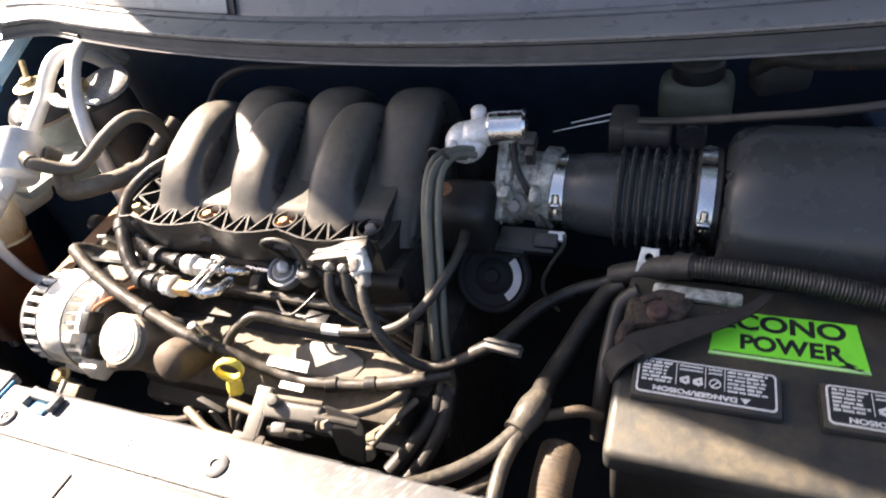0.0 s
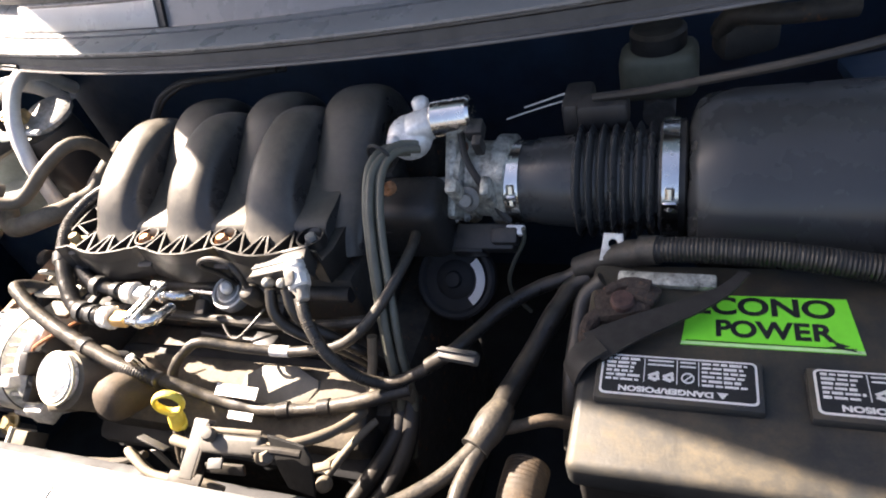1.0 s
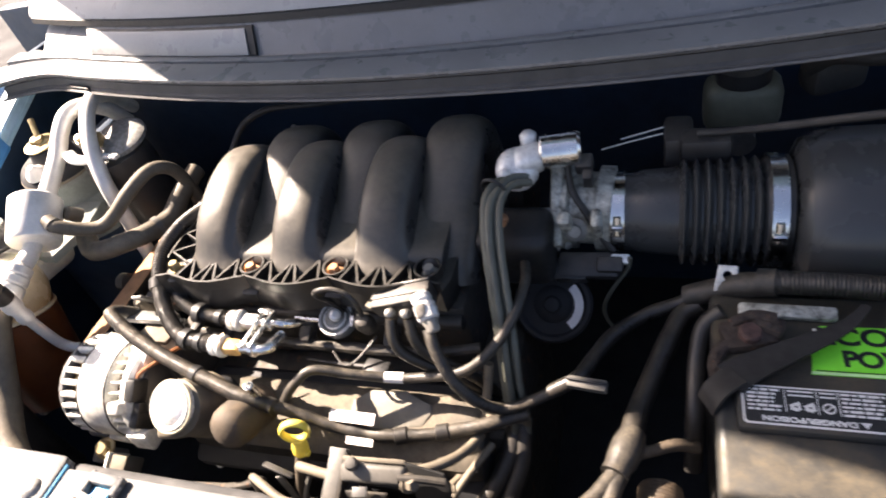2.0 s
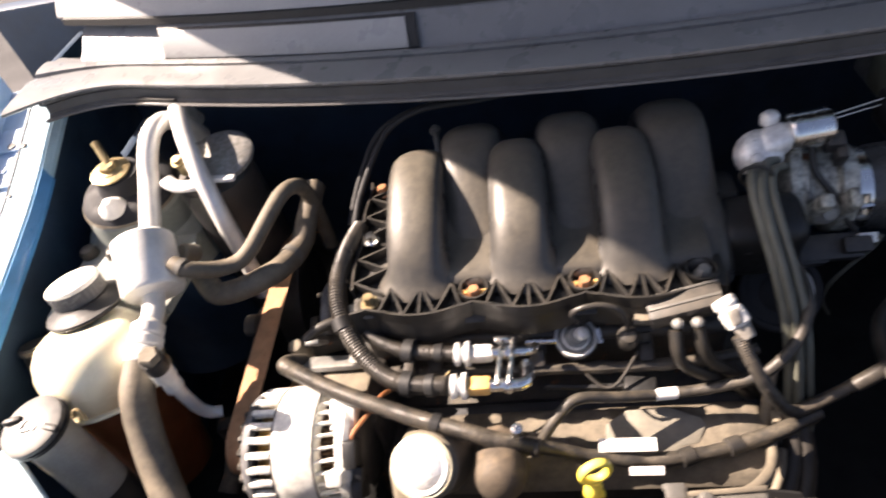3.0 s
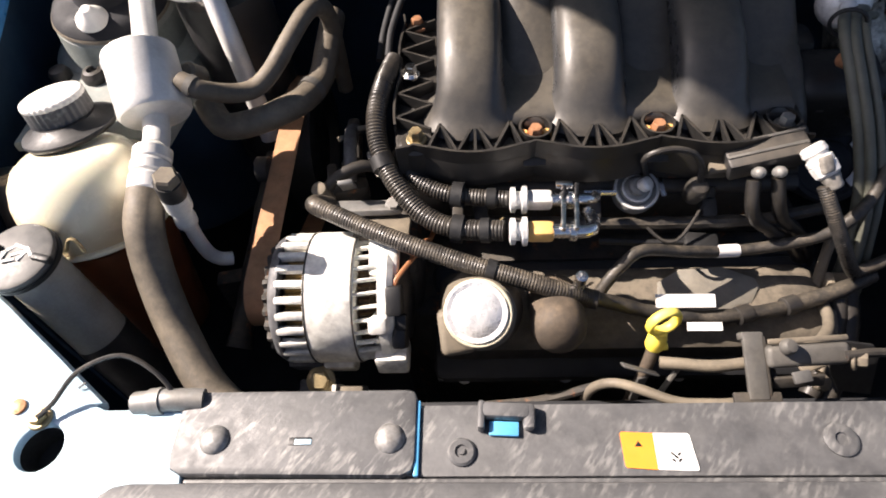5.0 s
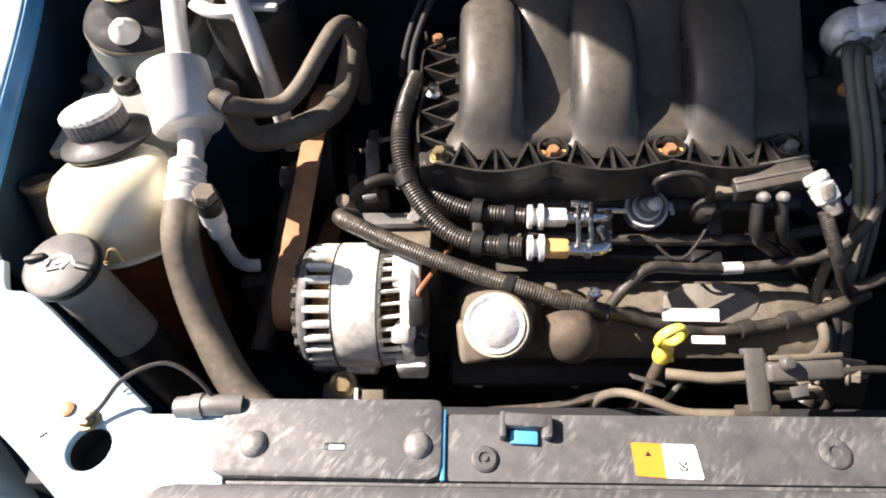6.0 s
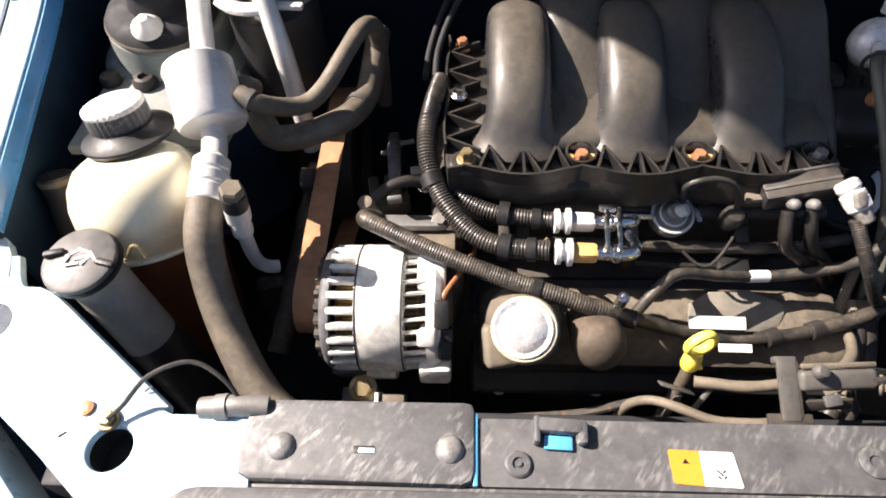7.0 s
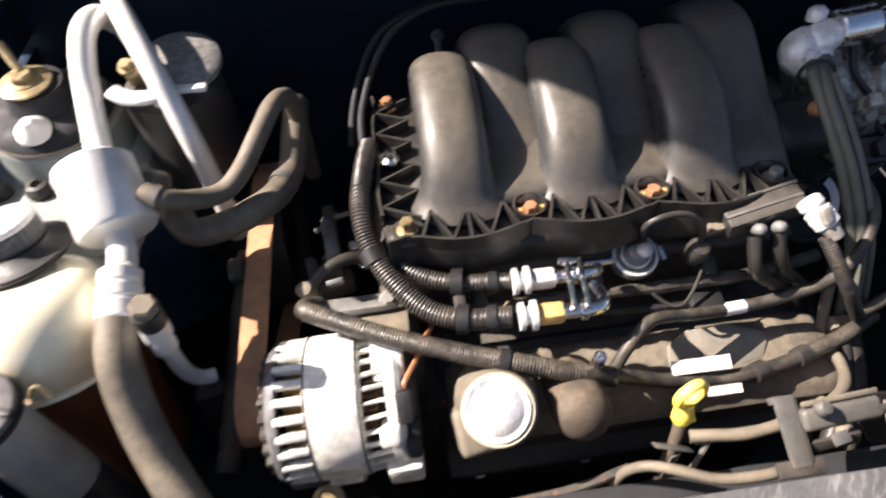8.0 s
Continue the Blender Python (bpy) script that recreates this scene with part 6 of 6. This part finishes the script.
def rounded(x0, x1, y0, y1, r):
    pts = []
    for cx, cy, a0 in ((x1 - r, y1 - r, 0), (x0 + r, y1 - r, 90), (x0 + r, y0 + r, 180), (x1 - r, y0 + r, 270)):
        pts += [(cx + r * math.cos(radians(a0 + 15 * i)), cy + r * math.sin(radians(a0 + 15 * i))) for i in range(7)]
    return pts


rng = random.Random(4)


def caution(x0, dy, ink, parent, note):
    """A black label with a pale frame, columns of print that cannot be read, two pictograms and a heading that stands on its head."""
    def yy(y):
        return -0.0795 + dy + (y + 0.0825) * 0.877

    part("border", slab(rounded(x0, x0 + 0.106, yy(-0.1230), yy(-0.0825), 0.004), 0.8532, 0.8536, 0), ink, parent, note)
    part("label_ground", slab(rounded(x0 + 0.0017, x0 + 0.1043, yy(-0.1211), yy(-0.0844), 0.0030), 0.8537, 0.8539, 0), "ink", parent)
    for a in (0.0310, 0.0535, 0.0680):
        part("rule", box((0.0007, 0.0210, 0.0003), (x0 + a, yy(-0.0975), 0.8541), (0, 0, 0), 0), ink, parent)
    for r in range(6):
        y = yy(-0.0872 - 0.0042 * r)
        for a, b in ((0.0040, 0.0290), (0.0700, 0.1010)):
            x, end = a, b - rng.uniform(0, 0.006)
            while x < end - 0.002:
                w = min(rng.uniform(0.003, 0.009), end - x)
                part("text_bar", box((w, rng.uniform(0.0016, 0.0023), 0.0003), (x0 + x + w / 2, y, 0.8541), (0, 0, 0), 0), ink, parent)
                x += w + 0.0012
        if r < 2:
            part("text_bar", box((0.0180, 0.0014, 0.0003), (x0 + 0.0422, y, 0.8541), (0, 0, 0), 0), ink, parent)
            part("text_bar", box((0.0105, 0.0014, 0.0003), (x0 + 0.0608, y, 0.8541), (0, 0, 0), 0), ink, parent)
    for cx in (0.0375, 0.0475):
        part("pictogram", join(box((0.0080, 0.0024, 0.0003), (x0 + cx, yy(-0.1010), 0.8541), (0, 0, 28), 0), box((0.0060, 0.0030, 0.0003), (x0 + cx - 0.0005, yy(-0.1055), 0.8541), (0, 0, -20), 0), box((0.0022, 0.0060, 0.0003), (x0 + cx + 0.0028, yy(-0.1030), 0.8541), (0, 0, 10), 0)), ink, parent)
    part("pictogram", join(arc_bm((x0 + 0.0608, yy(-0.1030), 0.8540), (0, 0, 1), 0.0036, 0.0045, 0, 360), box((0.0080, 0.0010, 0.0003), (x0 + 0.0608, yy(-0.1030), 0.8541), (0, 0, 45), 0)), ink, parent)
    part("triangle", slab([(x0 + 0.0795, yy(-0.1140)), (x0 + 0.0870, yy(-0.1140)), (x0 + 0.0832, yy(-0.1200))], 0.8540, 0.8542, 0), ink, parent)
    part("heading", words("DANGER/POISON", (x0 + 0.0455, yy(-0.1145), 0.8541), 0.0062, 180, 1.30, 0.0003), ink, parent, "upside-down heading")


green = thing("battery_label", (0.612, -0.035, 0.846), "bright green label lettered in black", "label")
part("ground", slab([(0.566, -0.0085), (0.6690, -0.0085), (0.6740, -0.0600), (0.5530, -0.0600), (0.5540, -0.0555), (0.5580, -0.020)], 0.8453, 0.8459, 0), "green", green)


def words(text, at, height, turn=0.0, stretch=1.0, bold=0.0):
    """Letters of the built-in font, as a thin mesh."""
    data = bpy.data.curves.new("letters", "FONT")
    data.body, data.size, data.extrude, data.offset = text, height, 0.0001, bold
    data.align_x = "CENTER"
    ob = bpy.data.objects.new("letters", data)
    scene.collection.objects.link(ob)
    bpy.context.view_layer.update()
    me = bpy.data.meshes.new_from_object(ob.evaluated_get(bpy.context.evaluated_depsgraph_get()))
    bpy.data.objects.remove(ob)
    bm = bmesh.new()
    bm.from_mesh(me)
    bpy.data.meshes.remove(me)
    return moved(bm, pose(*at, 0, 0, turn) @ Matrix.Diagonal((stretch, 1, 1, 1)))


def lettered(text, at, height, stretch):
    """A word on the green label, each letter a part of its own."""
    def width(s):
        bm = words(s, (0, 0, 0), height, 0, stretch, 0.0007)
        w = max(v.co.x for v in bm.verts) - min(v.co.x for v in bm.verts)
        bm.free()
        return w
    x = at[0] - width(text) / 2
    for i, ch in enumerate(text):
        before = width(text[:i + 1]) - width(ch)
        part("letter", words(ch, (x + before + width(ch) / 2, at[1], at[2]), height, 0, stretch, 0.0007), "ink", green, "black letter")


lettered("ECONO", (0.611, -0.0280, 0.8462), 0.0245, 1.12)
lettered("POWER", (0.617, -0.0500, 0.8462), 0.0220, 1.02)
caution(0.498, 0.0, "white", vent_a, "white-framed warning label")
caution(0.638, -0.001, "cap_white", vent_b, "faded warning label")
part("bolt_mark", slab([(0.655, -0.0495), (0.665, -0.0535), (0.661, -0.0545), (0.672, -0.0590), (0.652, -0.0550), (0.657, -0.0540)], 0.8460, 0.8463, 0), "ink", green, "black lightning mark")
part("line", box((0.112, 0.0008, 0.0003), (0.613, -0.0560, 0.8461), (0, 0, 0), 0), "ink", green)
part("edge_strip", slab([(0.5536, -0.0570), (0.6736, -0.0570), (0.6739, -0.0598), (0.5531, -0.0598)], 0.8460, 0.8462, 0), "pale_green", green, "pale strip along the label's edge")
part("corner_mark", slab([(0.5600, -0.0120), (0.5700, -0.0115), (0.5660, -0.0155), (0.5640, -0.0200), (0.5605, -0.0210)], 0.8460, 0.8462, 0), "white", green)


def ribbon(pts, width, thick, end=None):
    """A flat band, of one width or widening to the end."""
    line = curve_points(pts, 0.008)
    widths = [width + ((end or width) - width) * i / (len(line) - 1) for i in range(len(line))]
    return sweep(line, [[(-w / 2, 0), (w / 2, 0), (w / 2, thick), (-w / 2, thick)] for w in widths])


strap = thing("battery_strap", (0.53, -0.05, 0.84), "flat black strap folded across the battery", "strap")
part("band", ribbon([(0.600, 0.002, 0.861), (0.586, -0.016, 0.860), (0.564, -0.032, 0.859), (0.538, -0.047, 0.858), (0.512, -0.062, 0.857), (0.490, -0.077, 0.855)], 0.007, 0.0022, 0.030), "strap", strap)
part("folded_end", ribbon([(0.474, -0.092, 0.838), (0.477, -0.090, 0.848), (0.483, -0.084, 0.854), (0.496, -0.074, 0.857)], 0.022, 0.0030), "strap", strap, "folded end of the strap")

# ---- cables round the battery ----
bl = thing("battery_loom", (0.64, 0.0, 0.87), "thick ribbed black loom over the battery", "wiring loom")
part("sleeve", corrugated([(0.522, 0.028, 0.861), (0.545, 0.022, 0.867), (0.592, 0.018, 0.869), (0.642, 0.014, 0.867), (0.704, 0.008, 0.861), (0.785, 0.004, 0.855)], 0.0112, 0.0031, 0.0011, 18), "loom", bl)
part("end_tape", hook((0.5275, 0.0265, 0.8622), 0.0106, (1, -0.3, 0.25), 0.0020, 0.008), "tape", bl, "dusty tape at the sleeve's end")
solo("loom_sleeve", tube([(0.460, 0.042, 0.822), (0.478, 0.040, 0.832), (0.504, 0.034, 0.848), (0.530, 0.026, 0.861)], 0.0118, 14, wobble=0.15), "tape", "taped grey sleeve where the cables meet", "cable sleeve")
bracket = thing("cable_bracket", (0.495, 0.040, 0.84), "small pale metal tab with a hole, over the cables", "bracket")
part("tab", moved(slab([(-0.011, -0.012), (0.011, -0.012), (0.008, 0.012), (-0.008, 0.012)], 0, 0.002, 0.0008, holes=((0, 0.003, 0.004),)), pose(0.495, 0.038, 0.854, 50, 0, -4) @ Matrix.Scale(1.04, 4)), "cast", bracket)
solo("battery_cable", tube([(0.470, 0.043, 0.824), (0.451, 0.041, 0.812), (0.420, 0.030, 0.805), (0.392, 0.006, 0.803), (0.376, -0.022, 0.806), (0.368, -0.048, 0.815), (0.360, -0.064, 0.819), (0.336, -0.072, 0.806)], 0.0072, 12, wobble=0.1), "loom", "black cable that curves down from the battery loom", "cable", "battery cables")
solo("battery_cable", tube([(0.472, 0.036, 0.818), (0.455, 0.026, 0.810), (0.440, -0.010, 0.805), (0.427, -0.045, 0.798), (0.417, -0.080, 0.800), (0.410, -0.115, 0.804), (0.405, -0.134, 0.805)], 0.0098, 14, wobble=0.1), "loom", "thick dusty black battery cable", "cable", "battery cables")
solo("cable_joint", tube([(0.414, -0.105, 0.804), (0.408, -0.126, 0.806), (0.400, -0.148, 0.806)], 0.0118, 16, wobble=0.4), "tape", "taped joint where the battery cables branch", "cable joint")
dc = "dusty tan cable running to the front panel"
solo("branch_cable", tube([(0.404, -0.140, 0.806), (0.385, -0.170, 0.806), (0.360, -0.196, 0.808), (0.330, -0.220, 0.815), (0.300, -0.245, 0.830)], 0.0070, 12, wobble=0.1), "tape", dc, "cable", "branch cables")
solo("branch_cable", tube([(0.406, -0.140, 0.804), (0.398, -0.172, 0.806), (0.396, -0.200, 0.806), (0.398, -0.232, 0.800), (0.405, -0.26, 0.78)], 0.0070, 12, wobble=0.1), "tape", dc, "cable", "branch cables")
solo("branch_cable", tube([(0.395, -0.180, 0.790), (0.375, -0.205, 0.795), (0.345, -0.232, 0.805), (0.32, -0.25, 0.82)], 0.0062, 12, wobble=0.1), "dusty_loom", dc, "cable", "branch cables")
solo("branch_cable", tube([(0.410, -0.126, 0.800), (0.430, -0.116, 0.795), (0.450, -0.105, 0.790), (0.468, -0.100, 0.780)], 0.0055, 12, wobble=0.1), "dusty_rubber", "short dusty cable to the battery's side", "cable", "branch cables")
solo("side_cable", tube([(0.490, 0.004, 0.846), (0.474, -0.004, 0.832), (0.468, -0.030, 0.81), (0.466, -0.07, 0.79), (0.465, -0.10, 0.74)], 0.0085, 12), "rubber", "black cable down the battery's side", "cable")
solo("radiator_hose", corrugated([(0.437, -0.140, 0.772), (0.436, -0.168, 0.775), (0.436, -0.200, 0.768), (0.434, -0.240, 0.745), (0.432, -0.27, 0.70)], 0.019, 0.0035, 0.0005, 20), "woven", "fat dusty ribbed hose beside the battery", "hose")
taps = thing("cable_plug", (0.37, -0.07, 0.80), "pale grey connector block on a cable", "connector")
block = part("block", box((0.036, 0.011, 0.012), (0.373, -0.076, 0.830), (20, 0, -6), 0.002), "old_steel", taps)
part("groove", box((0.038, 0.002, 0.003), (0.373, -0.0775, 0.8375), (20, 0, -6), 0.0005), "ink", block)
keeper = thing("hose_keeper", (0.288, -0.075, 0.75), "tan plastic keeper round the falling hoses", "clip")
part("bar", box((0.044, 0.012, 0.010), (0.290, -0.078, 0.766), (10, 0, -5), 0.003), "head", keeper)
part("peg", box((0.007, 0.012, 0.026), (0.272, -0.080, 0.764), (10, 0, 0), 0.002), "head", keeper)
part("peg", box((0.007, 0.012, 0.026), (0.307, -0.078, 0.766), (10, 0, 0), 0.002), "head", keeper)
solo("tan_strap", tube([(0.272, -0.050, 0.815), (0.268, -0.066, 0.785), (0.262, -0.090, 0.755), (0.25, -0.125, 0.735), (0.238, -0.158, 0.748)], 0.0050, 10), "head", "tan dusty rod beside the hoses", "rod")
lead = thing("sensor_lead", (0.24, -0.16, 0.72), "pale end of a sensor lead near the front panel", "lead")
part("lead", tube([(0.275, -0.105, 0.752), (0.266, -0.128, 0.757), (0.255, -0.147, 0.753), (0.246, -0.164, 0.749)], 0.0040, 12), "head", lead)
part("tip", join(lathe([(0.0075, 0), (0.0080, 0.004), (0.0065, 0.009), (0.003, 0.010)], (0.244, -0.170, 0.744), (0.3, -0.6, 0.7), 16), box((0.022, 0.008, 0.004), (0.238, -0.160, 0.754), (10, 0, 20), 0.0015)), "head", lead)
for k, pts in enumerate(([(0.294, -0.07, 0.75), (0.290, -0.10, 0.73), (0.275, -0.135, 0.715), (0.255, -0.165, 0.70)], [(0.302, -0.07, 0.75), (0.302, -0.105, 0.725), (0.290, -0.14, 0.705), (0.27, -0.17, 0.69)])):
    solo("lower_hose", tube(pts, 0.0095, 12), "rubber", "black hose that falls behind the front panel", "hose", "lower hoses")

# ---- far right and behind ----
brake = thing("brake_reservoir", (0.524, 0.31, 0.80), "dull cream brake fluid reservoir in the shade", "reservoir")
part("bowl", box((0.085, 0.05, 0.06), (0.524, 0.305, 0.880), (0, 0, 0), 0.014, 3), "brake", brake)
part("cap", lathe([(0.030, 0), (0.030, 0.018), (0.026, 0.022)], (0.524, 0.305, 0.910), seg=28), "plastic", brake)
part("cylinder", lathe([(0.018, 0), (0.018, 0.12)], (0.524, 0.28, 0.835), (0, 1, 0), 20), "grey_metal", brake)
solo("throttle_cable", tube([(0.470, 0.172, 0.928), (0.520, 0.160, 0.938), (0.575, 0.142, 0.955), (0.640, 0.118, 0.978), (0.700, 0.12, 0.99), (0.76, 0.14, 1.0)], 0.0042, 10), "rubber", "black throttle cable over the air cleaner", "cable")
solo("thin_rod", tube([(0.370, 0.200, 0.893), (0.405, 0.200, 0.903), (0.441, 0.200, 0.912)], 0.0010, 6), "alu", "thin bright rod behind the throttle", "rod", "thin rods")
solo("thin_rod", tube([(0.392, 0.200, 0.906), (0.420, 0.200, 0.914), (0.448, 0.200, 0.922)], 0.0010, 6), "alu", "thin bright rod behind the throttle", "rod", "thin rods")
solo("cable_anchor", join(box((0.05, 0.03, 0.03), (0.478, 0.172, 0.912), (0, 0, 0), 0.006), box((0.03, 0.05, 0.04), (0.452, 0.19, 0.905), (0, 0, 0), 0.006)), "plastic", "black cable anchor behind the intake tube", "bracket")
solo("corner_pipe", tube([(0.585, 0.28, 0.93), (0.60, 0.26, 0.955), (0.64, 0.25, 0.955), (0.70, 0.26, 0.95)], 0.010, 12), "iron", "dark pipe in the shaded rear corner", "pipe")
solo("corner_block", box((0.06, 0.04, 0.04), (0.61, 0.29, 0.92), (0, 0, 20), 0.01), "iron", "dark block in the shaded rear corner", "block")
# shade of the rear corner put into this panel's colour
solo("blue_panel", box((0.10, 0.10, 0.012), (0.745, 0.20, 0.905), (0, 0, 12), 0.003), "shade_navy", "blue painted panel, its shade put into the colour", "panel", kind="structure")

# ---- behind the front panel ----
crank = thing("latch_bracket", (0.17, -0.20, 0.78), "dirty steel bracket with a bent strap behind the front panel", "bracket")
post = part("post", join(box((0.0150, 0.050, 0.0045), (0.157, -0.194, 0.826), (22, 0, 0), 0.0012), box((0.0170, 0.006, 0.010), (0.157, -0.171, 0.832), (22, 0, 0), 0.0015)), "old_steel", crank, "upright bent strap")
part("fold", box((0.0040, 0.046, 0.012), (0.1650, -0.192, 0.822), (22, 0, 0), 0.0012), "iron", post)
part("arm", box((0.062, 0.017, 0.013), (0.196, -0.186, 0.829), (34, 0, 3), 0.0040, 3), "old_steel", crank, "long dusty block")
part("edge", box((0.060, 0.004, 0.003), (0.196, -0.178, 0.8385), (34, 0, 3), 0.001), "head", crank, "pale worn edge")
part("bolt", hexbolt((0.2305, -0.190, 0.828), (0.8, -0.35, 0.45), 0.0060, 0.009), "head", crank, "pale bolt head")
part("lower_arm", box((0.040, 0.010, 0.004), (0.190, -0.202, 0.816), (60, 0, 4), 0.0015), "iron", crank)
part("web", box((0.012, 0.016, 0.004), (0.172, -0.196, 0.812), (20, 0, 15), 0.0015), "iron", crank)
part("knob", lathe([(0.0050, -0.004), (0.0062, -0.002), (0.0062, 0.002), (0.0045, 0.005), (0.002, 0.0055)], (0.178, -0.186, 0.842), (0.2, -0.3, 0.9), 20), "old_steel", crank, "round knob")
part("tab", box((0.014, 0.009, 0.003), (0.188, -0.204, 0.828), (20, 0, 10), 0.001), "washer", crank, "worn pale tab")
part("rod", tube([(0.222, -0.190, 0.834), (0.240, -0.187, 0.832), (0.262, -0.184, 0.826)], 0.0036, 10), "iron", crank)
part("foot", box((0.036, 0.012, 0.004), (0.156, -0.217, 0.816), (15, 0, 0), 0.0015), "iron", crank)
solo("hanging_plate", moved(slab([(-0.021, 0.026), (0.016, 0.020), (0.022, 0.010), (0.022, -0.026), (-0.004, -0.022), (-0.012, -0.006)], 0, 0.003, 0.001), pose(0.240, -0.182, 0.800, 58, 0, 0)), "ink", "dark grey plate hanging behind the front panel", "plate")
tan = "slim tan hose behind the front panel"
solo("tan_hose", tube([(0.096, -0.173, 0.792), (0.112, -0.176, 0.795), (0.138, -0.179, 0.796), (0.170, -0.176, 0.797), (0.202, -0.169, 0.795), (0.228, -0.157, 0.790), (0.246, -0.142, 0.782), (0.258, -0.122, 0.772), (0.264, -0.100, 0.762)], 0.0052, 12, wobble=0.12), "head", tan, "hose", "tan hoses")
solo("tan_hose", tube([(0.036, -0.186, 0.740), (0.042, -0.187, 0.775), (0.056, -0.193, 0.797), (0.076, -0.202, 0.802), (0.102, -0.212, 0.802), (0.136, -0.214, 0.802), (0.160, -0.211, 0.800), (0.180, -0.212, 0.792)], 0.0042, 12, wobble=0.12), "head", tan, "hose", "tan hoses")
solo("dark_rod", tube([(-0.06, -0.185, 0.732), (0.00, -0.186, 0.748), (0.048, -0.182, 0.768)], 0.004, 8), "iron", "dark rod in front of the engine", "rod")
flat = thing("flat_bracket", (0.078, -0.18, 0.72), "T-shaped metal bracket below the dipstick", "bracket")
part("plate", moved(box((0.032, 0.010, 0.002), (0, 0, 0), (0, 0, 0), 0.0008), Matrix.Translation(V(0.078, -0.181, 0.796)) @ V(0, 0, 1).rotation_difference(V(0.30, 0.62, 0.62).normalized()).to_matrix().to_4x4()), "washer", flat)
part("leg", box((0.008, 0.002, 0.044), (0.080, -0.186, 0.770), (0, 0, 10), 0.0006), "old_steel", flat)
part("stay", tube([(0.112, -0.176, 0.792), (0.104, -0.184, 0.776), (0.096, -0.190, 0.755)], 0.0026, 8), "old_steel", flat)
solo("hose_neck", join(tube([(-0.300, -0.236, 0.868), (-0.272, -0.235, 0.871), (-0.25, -0.234, 0.868)], 0.0082, 18)), "grey_metal", "grey pipe neck beside the painted panel", "pipe")
solo("neck_clamp", hook((-0.283, -0.2355, 0.8695), 0.0084, (1, 0.05, 0.15), 0.0014, 0.005), "grey_metal", "metal clamp round the pipe neck", "clamp")
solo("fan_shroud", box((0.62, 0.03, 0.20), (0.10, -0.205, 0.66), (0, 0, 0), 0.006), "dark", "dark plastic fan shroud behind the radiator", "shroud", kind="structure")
solo("lower_bar", join(box((0.05, 0.02, 0.10), (-0.315, -0.03, 0.68), (0, 0, 10), 0.005), tube([(-0.300, -0.115, 0.72), (-0.285, -0.02, 0.76), (-0.272, 0.08, 0.80)], 0.012, 12, wobble=0.2)), "iron", "dirty dark bracket beside the belt", "bracket")
